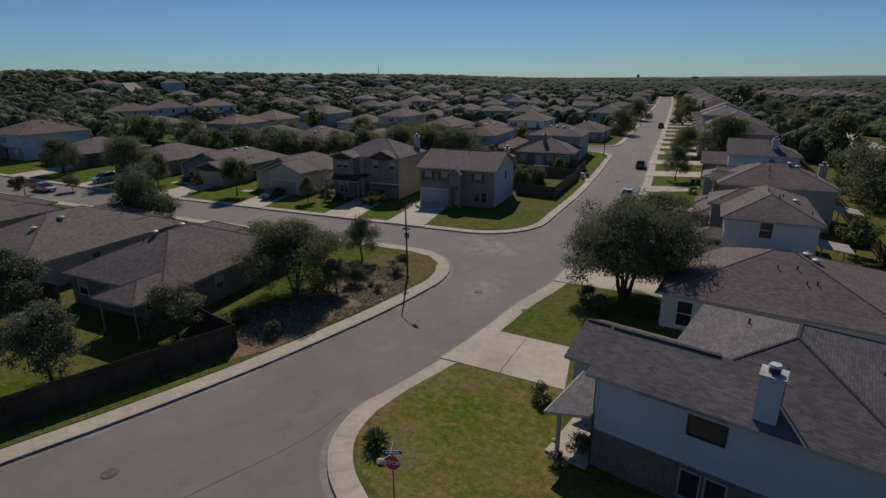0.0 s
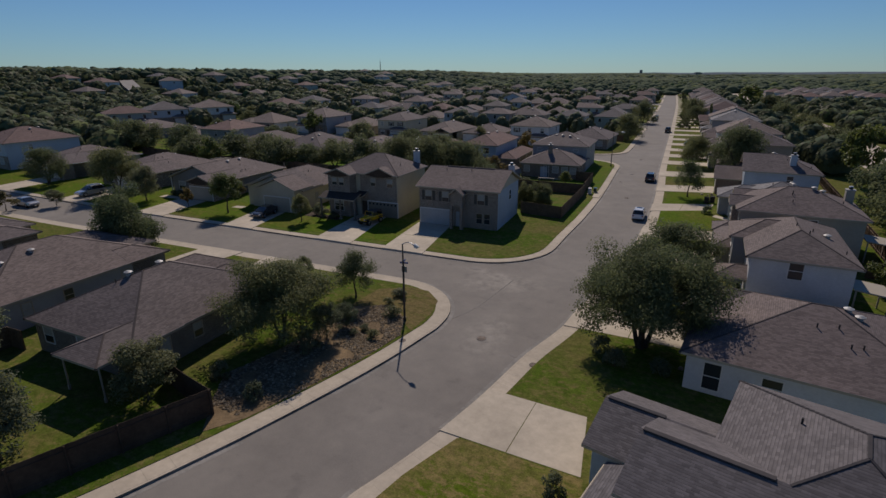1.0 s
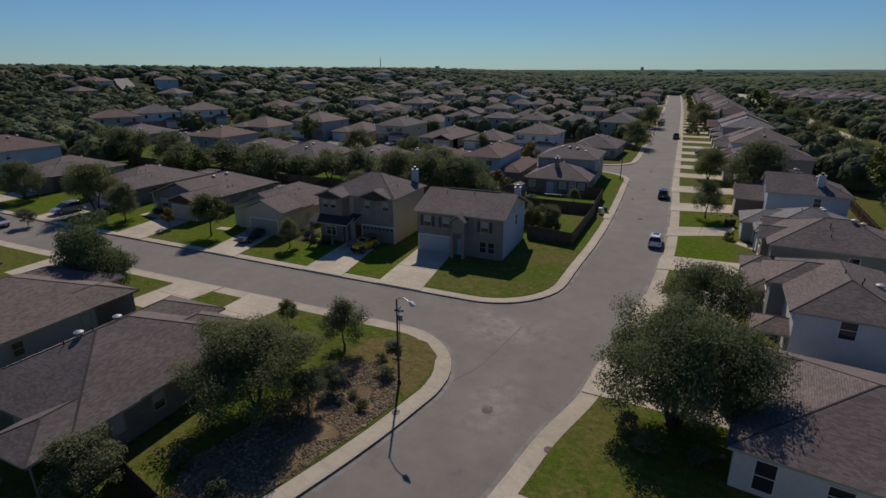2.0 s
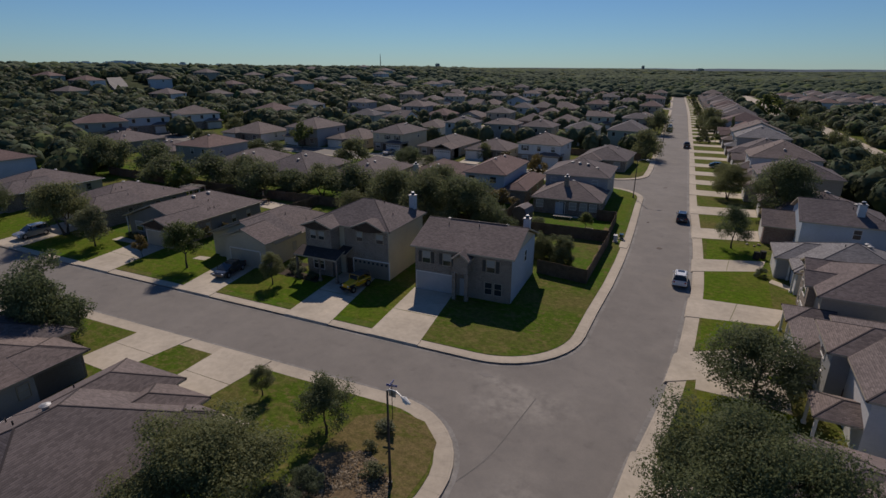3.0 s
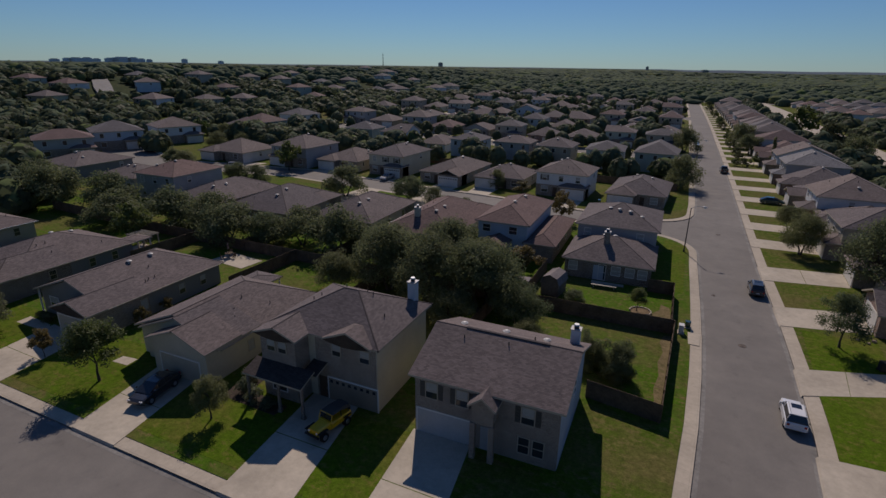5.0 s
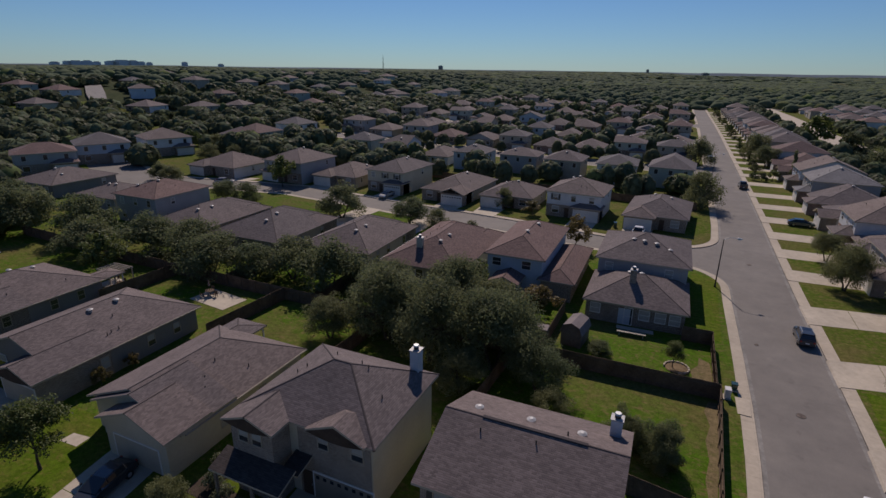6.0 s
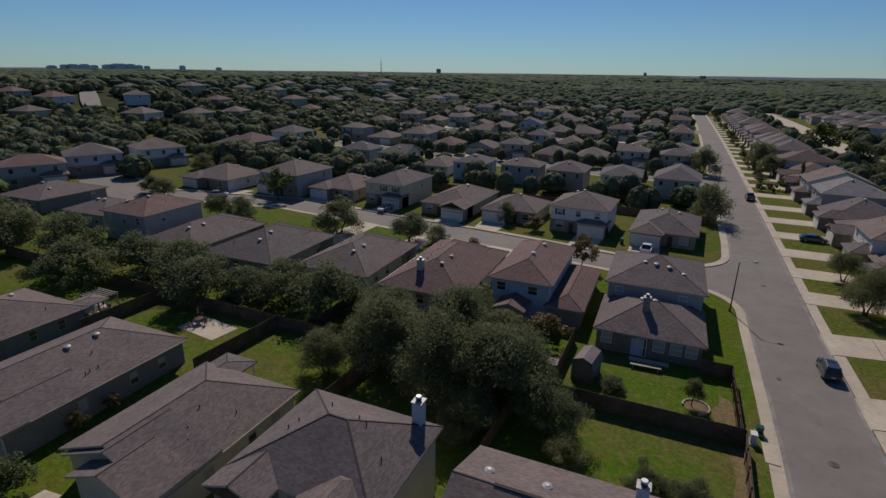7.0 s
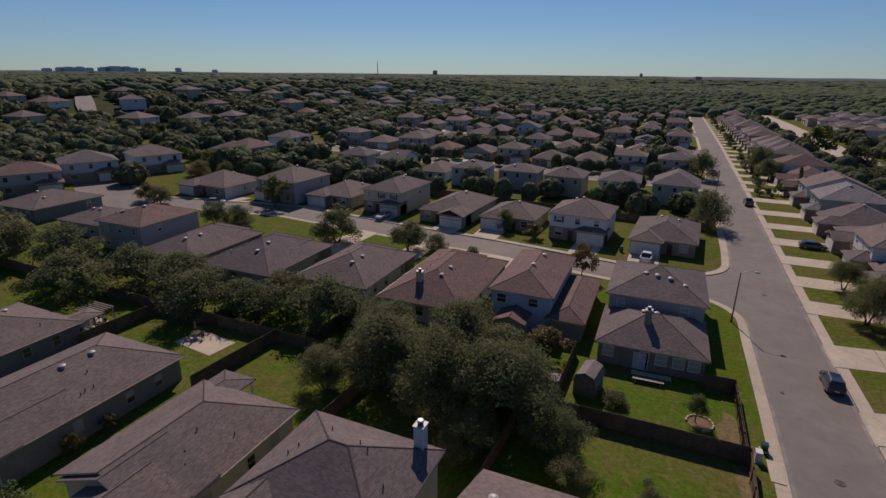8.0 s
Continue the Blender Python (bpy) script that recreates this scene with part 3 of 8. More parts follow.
def walls(H, x0, x1, y0, y1, z0, z1, mat, gable=None, label=""):
    """Walls of a wing. gable: (axis, pitch, end0, end1) adds the triangles under a gabled roof."""
    bm = box(x0, x1, y0, y1, z0, z1)
    if gable:
        axis, pitch, g0, g1, over = gable
        half = ((y1 - y0) if axis == "x" else (x1 - x0)) / 2
        top = z1 + pitch * (half + over) - 0.25
        for g, at, inward in ((g0, x0 if axis == "x" else y0, 1), (g1, x1 if axis == "x" else y1, -1)):
            if not g:
                continue
            b = at + inward * 0.2
            if axis == "x":
                tri = [(at, y0, z1), (at, y1, z1), (at, (y0 + y1) / 2, top)]
                tri2 = [(b, p[1], p[2]) for p in tri]
            else:
                tri = [(x0, at, z1), (x1, at, z1), ((x0 + x1) / 2, at, top)]
                tri2 = [(p[0], b, p[2]) for p in tri]
            v = [bm.verts.new(p) for p in tri]
            w = [bm.verts.new(p) for p in tri2]
            bm.faces.new(v), bm.faces.new(w[::-1])
            for i in range(3):
                j = (i + 1) % 3
                bm.faces.new((v[j], v[i], w[i], w[j]))
    bmesh.ops.recalc_face_normals(bm, faces=bm.faces[:])
    return part("wall", bm, M[mat], H, label)


FACE = {"front": 0, "right": 90, "back": 180, "left": -90}


def on_wall(ob, x, y, face):
    ob.matrix_basis = pose(x, y, 0, 0, 0, FACE[face])


def window(H, x, y, z, w, h, face="front", frame="trim", shutters=False, blind=0.5, rich=True):
    """A sash window: frame with a meeting rail, pane, partly drawn blind, sill. Local front looks to -y."""
    bm = bmesh.new()
    t = 0.07
    add_box(bm, -w / 2 - t, -w / 2, -0.05, 0.03, z - t, z + h + t)
    add_box(bm, w / 2, w / 2 + t, -0.05, 0.03, z - t, z + h + t)
    add_box(bm, -w / 2, w / 2, -0.05, 0.03, z + h, z + h + t)
    add_box(bm, -w / 2, w / 2, -0.07, 0.03, z - t, z)
    if rich:
        add_box(bm, -w / 2, w / 2, -0.045, 0.02, z + h / 2 - 0.025, z + h / 2 + 0.025)
    win = part("window", bm, M[frame], H)
    on_wall(win, x, y, face)
    part("pane", box(-w / 2, w / 2, -0.02, 0.01, z, z + h), M["glass"], win)
    if blind > 0 and rich:
        part("blind", box(-w / 2 + 0.02, w / 2 - 0.02, -0.03, -0.021, z + h * (1 - blind), z + h - 0.01), M["blind"], win, "pale drawn blind")
    if shutters:
        for s in (-1, 1):
            a = s * (w / 2 + t + 0.22)
            bm = bmesh.new()
            for k in range(5):
                add_box(bm, a - 0.2, a + 0.2, -0.05, 0.02, z + h * k / 5 + 0.01, z + h * (k + 1) / 5 - 0.01)
            part("shutter", bm, M["shutter"], win, "dark louvred shutter")
    return win


def garage_door(H, x, y, w=4.9, h=2.15, face="front", lites=False, mat="garage", framed=True):
    rows, cols = 4, 6
    bm = bmesh.new()
    grid = [[bm.verts.new((-w / 2 + w * c / cols, -0.05, h * r / rows)) for c in range(cols + 1)] for r in range(rows + 1)]
    fs = [bm.faces.new((grid[r][c], grid[r][c + 1], grid[r + 1][c + 1], grid[r + 1][c])) for r in range(rows) for c in range(cols)]
    bmesh.ops.inset_individual(bm, faces=fs, thickness=0.05, depth=0.025)
    bmesh.ops.recalc_face_normals(bm, faces=bm.faces[:])
    if sum(f.normal.y for f in bm.faces) > 0:
        bmesh.ops.reverse_faces(bm, faces=bm.faces[:])
    door = part("garage_door", bm, M[mat], H, "panelled garage door")
    on_wall(door, x, y, face)
    if lites:
        for c in range(8):
            a = -w / 2 + w * (c + 0.5) / 8
            part("pane", box(a - 0.14, a + 0.14, -0.075, -0.061, h * 0.8, h * 0.93), M["glass"], door)
    if not framed:
        return door
    bm = bmesh.new()
    add_box(bm, -w / 2 - 0.12, -w / 2, -0.05, 0.03, 0, h + 0.12)
    add_box(bm, w / 2, w / 2 + 0.12, -0.05, 0.03, 0, h + 0.12)
    add_box(bm, -w / 2, w / 2, -0.05, 0.03, h, h + 0.12)
    part("door_frame", bm, M["trim"], door)
    return door


def front_door(H, x, y, face="front", mat="door_dark"):
    bm = box(-0.46, 0.46, -0.05, 0.02, 0.05, 2.1)
    for zz in (0.25, 1.15):
        for a in (-0.2, 0.2):
            add_box(bm, a - 0.13, a + 0.13, -0.07, -0.05, zz, zz + 0.75)
    d = part("door", bm, M[mat], H, "panelled front door")
    on_wall(d, x, y, face)
    part("door_handle", tube((0.36, -0.1, 1.0), (0.36, -0.1, 1.12), 0.025), M["metal"], d)
    return d


def chimney(H, x, y, z0, z1, w=0.95, d=0.75, mat="side_blue"):
    bm = box(x - w / 2, x + w / 2, y - d / 2, y + d / 2, z0, z1, 0.02)
    c = part("chimney", bm, M[mat], H, "boxed chimney with a metal cap")
    bm = box(x - w / 2 - 0.06, x + w / 2 + 0.06, y - d / 2 - 0.06, y + d / 2 + 0.06, z1, z1 + 0.09)
    part("chimney_cap", bm, M["cap_metal"], c)
    part("flue", tube((x, y, z1 + 0.09), (x, y, z1 + 0.38), 0.21, 0.21, 14), M["dark_metal"], c, "dark round chimney flue")
    part("flue_cap", tube((x, y, z1 + 0.36), (x, y, z1 + 0.46), 0.26, 0.2, 14), M["metal"], c, "pale metal flue cap")
    return c


def turbine_vent(H, x, y, z):
    bm = tube((x, y, z - 0.25), (x, y, z + 0.16), 0.2, 0.2, 12)
    add_tube(bm, (x, y, z + 0.15), (x, y, z + 0.22), 0.3, 0.33, 12)
    add_tube(bm, (x, y, z + 0.22), (x, y, z + 0.32), 0.33, 0.12, 12)
    part("roof_vent", bm, M["cap_metal"], H, "low grey domed metal roof vent")


def pipe_vent(H, x, y, z):
    part("vent_pipe", tube((x, y, z - 0.3), (x, y, z + 0.3), 0.05, 0.05, 6), M["pipe"], H, "black plumbing vent pipe")


def roof_height(x, y, x0, x1, y0, y1, ze, pitch, axis, h0, h1):
    """Height of that roof's surface over a point."""
    if axis == "y":
        x, y, x0, x1, y0, y1 = y, x, y0, y1, x0, x1
    d = min(y - y0, y1 - y)
    if h0:
        d = min(d, (x - x0) / h0)
    if h1:
        d = min(d, (x1 - x) / h1)
    return ze + pitch * d


OVER = 0.45
TURN = {"S": 0, "E": 90, "N": 180, "W": -90}


def house(X0, X1, Y0, Y1, face, storeys=1, wall="brick_tan", side="side_tan", roofing="roof_brown", axis="auto", hips=(1, 1), pitch=0.42,
          garage=1, wing=2.0, chim=None, label="", yaw=0.0, rich=True, eave=None, seed=1, group="houses of the street", trim="trim_tan", lites=False, vents=2):
    """A suburban house on the eave rectangle given in the plan. face: the side on which its front lies."""
    rnd = random.Random(seed)
    cx, cy = (X0 + X1) / 2, (Y0 + Y1) / 2
    w, d = (X1 - X0, Y1 - Y0) if face in "SN" else (Y1 - Y0, X1 - X0)
    H = thing("house", cx, cy, gz(cx, cy) + 0.15, TURN[face] + yaw, label, "house", group)
    ze = eave or (2.75 if storeys == 1 else 5.35)
    if axis == "auto":
        axis = "x" if w > d else "y"
    x0, x1, y0, y1 = -w / 2, w / 2, -d / 2, d / 2
    main = (x0, x1, y0 + (wing if garage else 0), y1, ze, pitch, axis, hips[0], hips[1])
    roof(H, *main, roofing, trim, rich)
    wx0, wx1, wy0, wy1 = main[0] + OVER, main[1] - OVER, main[2] + OVER, main[3] - OVER
    gable = (axis, pitch, hips[0] == 0, hips[1] == 0, OVER)
    walls(H, wx0, wx1, wy0, wy1, -0.5, ze - 0.08, side, gable)
    bm = box(wx0 - 0.02, wx1 + 0.02, wy0 - 0.02, wy0 + 0.12, -0.45, (ze - 0.1) if storeys == 1 else 2.6)
    part("facing", bm, M[wall], H, "masonry facing of the front")
    gx = 0
    if garage:
        ww = min(w * 0.52, 6.4)
        gx = (x1 - ww / 2) if garage > 0 else (x0 + ww / 2)
        wz = 2.75 if (storeys == 1 or not wing) else 2.75
        if wing and (rich or face != "N"):
            wing_rect = (gx - ww / 2, gx + ww / 2, y0, main[2] + 3.5)
            if storeys == 1:
                roof(H, *wing_rect, wz + 0.01, pitch, "y", rnd.choice((0, 1, 1)) if rich else 1, 0, roofing, trim, rich)
                hip = 1
            else:
                roof(H, *wing_rect, wz + 0.01, pitch, "y", 1, 0, roofing, trim, rich)
            walls(H, wing_rect[0] + OVER, wing_rect[1] - OVER, y0 + OVER, wing_rect[3], -0.45, wz - 0.07, wall)
        gy = (y0 + OVER) if wing else wy0 - 0.02
        if rich or face != "N":
            garage_door(H, gx, gy, min(4.9, ww - 1.4), lites=lites, framed=rich)
        dx = gx - math.copysign(ww / 2 + 1.0, garage)
        if wx0 + 0.6 < dx < wx1 - 0.6 and rich:
            front_door(H, dx, wy0 - 0.03)
    fy = wy0 - 0.03
    side_x = -math.copysign(w * 0.3, garage if garage else 1)
    if rich or face != "N":
        window(H, side_x, fy, 0.9, 1.4, 1.3, blind=rnd.choice((0, 0.5, 1)), rich=rich)
        if storeys == 2:
            for k in range(3 if w > 10 else 2):
                a = wx0 + (wx1 - wx0) * (k + 0.5) / (3 if w > 10 else 2)
                window(H, a, wy0 - 0.01, 3.55, 0.95, 1.25, blind=rnd.choice((0.3, 0.6, 1)), shutters=rich and rnd.random() < 0.4, rich=rich)
    if rich or face == "N":
        n = 3 if w > 10 else 2
        for k in range(n):
            a = wx0 + (wx1 - wx0) * (k + 0.5) / n
            if storeys == 1 or rich:
                window(H, a, wy1, 0.9, 1.0, 1.25, "back", blind=rnd.choice((0, 0.5, 1)), rich=rich)
            if storeys == 2:
                window(H, a, wy1, 3.55, 0.9, 1.2, "back", blind=rnd.choice((0, 0.5, 1)), rich=rich)
    for fc, xx in (("left", wx0), ("right", wx1)):
        if rich or fc == ("left" if face == "N" else "right"):
            window(H, xx, rnd.uniform(wy0 + 2, wy1 - 2), 3.6 if storeys == 2 else 1.1, 0.8, 1.1, fc, blind=rnd.choice((0, 0.6)), rich=rich)
    if chim:
        a, b = chim
        chimney(H, a, b, ze - 0.3, roof_height(a, b, *main) + 1.5, mat=side)
    for k in range(vents):
        a, b = rnd.uniform(x0 * 0.5, x1 * 0.5), rnd.uniform(0.05, 0.25) * d
        turbine_vent(H, a, b, roof_height(a, b, *main))
    if rich:
        for k in range(3):
            a, b = rnd.uniform(x0 * 0.6, x1 * 0.6), rnd.uniform(-0.25, 0.3) * d
            pipe_vent(H, a, b, roof_height(a, b, *main))
    return H, main


def wing(H, x0, x1, y0, y1, ze, pitch, axis, h0, h1, roofing, wall, base=-0.5, over=OVER, trim="trim_tan", caps=True):
    """A roofed part of a house on an eave rectangle, with its walls."""
    ob = roof(H, x0, x1, y0, y1, ze, pitch, axis, h0, h1, roofing, trim, caps)
    if wall:
        walls(H, x0 + over, x1 - over, y0 + over, y1 - over, base, ze - 0.08, wall, (axis, pitch, h0 == 0, h1 == 0, over))
    return ob


def shed_roof(H, x0, x1, y0, y1, z_low, z_high, low_side, mat, trim="trim_tan", name="porch_roof"):
    """A single slope, low on the side given (-x or -y)."""
    bm = bmesh.new()
    uv = bm.loops.layers.uv.verify()
    za, zb = (z_low, z_high)
    pts = {"-y": ((x0, y0, za), (x1, y0, za), (x1, y1, zb), (x0, y1, zb)), "-x": ((x0, y0, za), (x1, y0, zb), (x1, y1, zb), (x0, y1, za)), "+y": ((x0, y0, zb), (x1, y0, zb), (x1, y1, za), (x0, y1, za))}[low_side]
    top = [bm.verts.new(p) for p in pts]
    low = [bm.verts.new((p[0], p[1], p[2] - 0.16)) for p in pts]
    f = bm.faces.new(top)
    for l in f.loops:
        l[uv].uv = (l.vert.co.x, l.vert.co.y) if low_side != "-x" else (l.vert.co.y, l.vert.co.x)
    bm.faces.new(low[::-1]).material_index = 1
    for i in range(4):
        j = (i + 1) % 4
        bm.faces.new((top[j], top[i], low[i], low[j])).material_index = 1
    return part(name, bm, [M[mat], M[trim]], H)


def post(H, x, y, z, w=0.2, mat="trim"):
    bm = box(x - w / 2, x + w / 2, y - w / 2, y + w / 2, -0.2, z, 0.015)
    add_box(bm, x - w * 0.75, x + w * 0.75, y - w * 0.75, y + w * 0.75, -0.2, 0.18)
    return part("post", bm, M[mat], H, "square porch post")


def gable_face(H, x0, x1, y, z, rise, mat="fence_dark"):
    """A gable triangle, 6 cm thick, its shade put into a dark colour, its foot bowed a little below the eave."""
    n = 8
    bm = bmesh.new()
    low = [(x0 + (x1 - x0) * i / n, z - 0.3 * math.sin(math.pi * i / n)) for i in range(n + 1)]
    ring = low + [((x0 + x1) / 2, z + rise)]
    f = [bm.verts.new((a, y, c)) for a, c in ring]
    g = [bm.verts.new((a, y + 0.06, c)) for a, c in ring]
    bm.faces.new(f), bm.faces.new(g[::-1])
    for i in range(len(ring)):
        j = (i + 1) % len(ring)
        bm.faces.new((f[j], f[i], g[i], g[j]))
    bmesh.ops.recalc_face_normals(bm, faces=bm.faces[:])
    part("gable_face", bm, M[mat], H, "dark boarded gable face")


def gutter(H, a, b, mat="trim"):
    part("gutter", tube(a, b, 0.06, 0.06, 6), M[mat], H, "white rain gutter" if mat == "trim" else "tan rain gutter")


# ---- first street, north side ----
def corner_house():
    H = thing("house", -30.5, 74.5, gz(-30.5, 74.5) + 0.15, 3.2, "two-storey tan house with brown gabled roof and entry gable", "house", "houses of the first street")
    z = 5.3
    wing(H, -6.15, 6.15, -5.4, 5.5, z, 0.38, "x", 0, 0, "roof_brown", "side_cream")
    part("facing", box(-5.72, 5.72, -4.965, -4.8, -0.4, z - 0.1), M["brick_tan"], H, "tan brick front")
    part("side_panel", box(5.70, 5.74, -4.8, 4.9, -0.4, z - 0.1), M["side_blue"], H, "pale blue painted siding of the gable end")
    wing(H, -0.8, 1.4, -6.5, -2.2, 4.75, 0.78, "y", 0, 1, "roof_brown", None, caps=False)
    walls(H, -0.55, 1.15, -6.15, -4.8, 3.1, 4.75, "brick_tan", ("y", 0.7, True, False, 0.2))
    for s in (-0.43, 1.03):
        part("column", box(s - 0.2, s + 0.2, -6.25, -5.85, -0.4, 3.15, 0.02), M["brick_tan"], H, "square brick entry column")
    garage_door(H, -3.1, -4.97, 4.8, mat="garage_grey")
    part("ridge_vent", box(-3.4, 3.6, -0.08, 0.18, 7.34, 7.43, 0.01), M["roof_brown"], H, "raised dark ridge vent")
    front_door(H, 0.3, -4.975, mat="garage_grey")
    for a in (-4.3, -1.75, 3.4):
        window(H, a, -4.97, 3.35, 0.95, 1.35, blind=0.6, shutters=True, frame="trim_tan")
    for a in (3.2, 4.3):
        window(H, a, -4.97, 0.75, 0.8, 1.35, blind=0, frame="trim_tan")
    window(H, 5.76, 0.6, 3.2, 0.8, 1.3, "right", blind=0)
    for a in (-3.5, 0, 3.5):
        window(H, a, 4.95, 3.4, 0.9, 1.2, "back", blind=0.4)
        window(H, a, 4.95, 0.9, 1.1, 1.3, "back", blind=0.4)
    chimney(H, 5.0, 3.6, 4.6, 7.4, 0.75, 0.7, mat="side_blue")
    rf = (-6.15, 6.15, -5.4, 5.5, z, 0.38, "x", 0, 0)
    for a, b in ((-4.2, 1.6), (-0.5, 1.9), (3.0, 1.8)):
        turbine_vent(H, a, b, roof_height(a, b, *rf) - 0.1)
    for a, b in ((-3.2, -1.0), (0.5, -0.8), (2.2, 0.9)):
        pipe_vent(H, a, b, roof_height(a, b, *rf))


def porch_house():
    H = thing("house", -45.3, 73.6, gz(-46.8, 75.4) + 0.15, 2.5, "tall two-storey cream house with brown hipped roof and dark porch", "house", "houses of the first street")
    z, k = 6.25, 0.48
    main = (-5.7, 5.8, -4.7, 5.3, z, k, "x", 1, 1)
    wing(H, *main, "roof_brown", "side_cream")
    part("facing", box(-0.8, 5.27, -4.3, -4.15, -0.4, z - 0.1), M["brick_tan"], H, "tan brick front")
    wing(H, -5.7, -1.1, -6.5, -2.2, z + 0.01, 0.36, "y", 0, 0, "roof_brown", "brick_tan")
    # gable triangle of the left wing, coloured dark for shade
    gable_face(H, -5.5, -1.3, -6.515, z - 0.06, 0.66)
    # deep gablet over the garage, the shade on its face painted as dark colour
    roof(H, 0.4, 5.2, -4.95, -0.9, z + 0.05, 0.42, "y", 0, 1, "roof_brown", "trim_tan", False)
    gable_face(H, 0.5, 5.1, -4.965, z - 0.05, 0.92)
    shed_roof(H, -5.9, 0.3, -7.9, -6.0, 2.95, 3.6, "-y", "roof_dark")
    shed_roof(H, -1.1, 0.4, -6.0, -4.2, 3.1, 3.6, "-y", "roof_dark")
    for a in (-5.6, -2.3, 0.15):
        post(H, a, -7.6, 2.85, 0.22, "brick_brown")
    garage_door(H, 2.9, -4.32, 4.9, lites=True, mat="garage_tan")
    front_door(H, -0.1, -4.32)
    window(H, -4.1, -6.07, 4.6, 0.8, 1.0, blind=0.6, frame="trim_tan")
    window(H, -2.9, -6.07, 4.6, 0.8, 1.0, blind=0.6, frame="trim_tan")
    window(H, 1.4, -4.32, 4.5, 0.8, 1.1, blind=0.6, frame="trim_tan")
    window(H, 4.2, -4.32, 4.5, 0.9, 1.1, blind=0.6, frame="trim_tan")
    window(H, -3.5, -6.07, 0.8, 1.5, 1.4, blind=0.3)
    window(H, 5.26, 0.2, 4.1, 0.85, 1.25, "right", blind=0)
    for a in (-3.5, 0, 3.5):
        window(H, a, 4.45, 4.3, 0.9, 1.2, "back", blind=0.4)
        window(H, a, 4.45, 0.9, 1.1, 1.3, "back", blind=0.4)
    chimney(H, 4.25, 4.3, 5.6, 8.6, 0.75, 0.8, mat="side_blue")
    for a, b in ((1.2, 1.2), (1.9, 1.0), (4.0, -0.6), (-3.1, 0.0), (-3.4, -0.8), (-1.8, 2.2)):
        pipe_vent(H, a, b, roof_height(a, b, *main))


def long_house(cx, cy, w, d, yaw, label, wall, side, steps, seed, roofing="roof_brown", rear=None, pitch=0.4, group="houses of the first street", face_n=False, chim=None, vents=2, eave=2.75, back_hip=1, doors="garage", porch=None, edge="trim"):
    """A deep one-storey house under a hipped roof whose front steps forward in hipped or gabled wings.
    steps: rows of x0, x1, how far forward, hip or gable, and for nested gables how much higher and how far back. porch: the main roof ends in a front gable that reaches that far over a porch."""
    H = thing("house", cx, cy, gz(cx, cy) + 0.15, yaw + (180 if face_n else 0), label, "house", group)
    rnd = random.Random(seed)
    z = eave
    main = (-w / 2, w / 2, -d / 2, d / 2, z, pitch, "y", 1, back_hip)
    if porch is None:
        wing(H, *main, roofing, side)
    else:
        main = (-w / 2, w / 2, -d / 2 - porch, d / 2, z, pitch, "y", 0, back_hip)
        roof(H, *main, roofing)
        walls(H, -w / 2 + OVER, w / 2 - OVER, -d / 2 + OVER, d / 2 - OVER, -0.5, z - 0.08, side, ("y", pitch, True, False, OVER))
        if porch:
            post(H, -w / 2 + 0.35, -d / 2 - porch + 0.4, z - 0.1, 0.16)
    front = -d / 2
    for i, (a, b, f, hip, *nest) in enumerate(steps):
        up, far_end = nest or (0.012 * (i + 1), front + (b - a) * 0.9)
        wing(H, a, b, front - f, far_end, z + up, pitch, "y", hip, 0, roofing, wall)
    a, b, f = steps[-1][:3]
    garage_door(H, (a + b) / 2, front - f + OVER - 0.01, min(4.9, b - a - 1.2), mat=doors)
    a, b, f = steps[0][:3] if len(steps) > 1 and porch is None else (-w / 2, -1.0, 0.0)
    window(H, (a + b) / 2, front - f + OVER - 0.01, 0.8, 1.5, 1.4, blind=0.5)
    front_door(H, steps[-1][0] - 0.2, front + OVER - 0.01)
    for k in range(3):
        window(H, -w / 3 + k * w / 3, d / 2 - OVER, 0.9, 1.1, 1.3, "back", blind=rnd.choice((0, 0.5)))
    for fc, sx in (("right", w / 2 - OVER), ("left", -w / 2 + OVER)):
        for yy in (-d * 0.22, d * 0.1, d * 0.3):
            window(H, sx, yy, 1.0, 0.8, 1.15, fc, blind=rnd.choice((0, 0.5, 1)), frame="trim_tan")
    if rear:
        x0, x1, y1 = rear
        wing(H, x0, x1, d / 2 - 2.5, y1, z - 0.12, pitch * 0.6, "y", 0, 1, roofing, None)
        for a in (x0 + 0.3, x1 - 0.3):
            post(H, a, y1 - 0.35, z - 0.3, 0.16)
    if chim:
        chimney(H, chim[0], chim[1], z - 0.3, roof_height(*chim, *main) + 1.3, 0.9, 0.7, side)
    for k in range(vents):
        a, b = -w * 0.1 + rnd.uniform(-0.6, 0.2), d * (0.08 + 0.16 * k)
        turbine_vent(H, a, b, roof_height(a, b, *main))
    for k in range(4):
        a, b = rnd.uniform(0.05, 0.4) * w, rnd.uniform(-0.3, 0.35) * d
        pipe_vent(H, a, b, roof_height(a, b, *main))
    gutter(H, (w / 2 + 0.05, -d / 2, z - 0.08), (w / 2 + 0.05, d / 2, z - 0.08), edge)
    return H


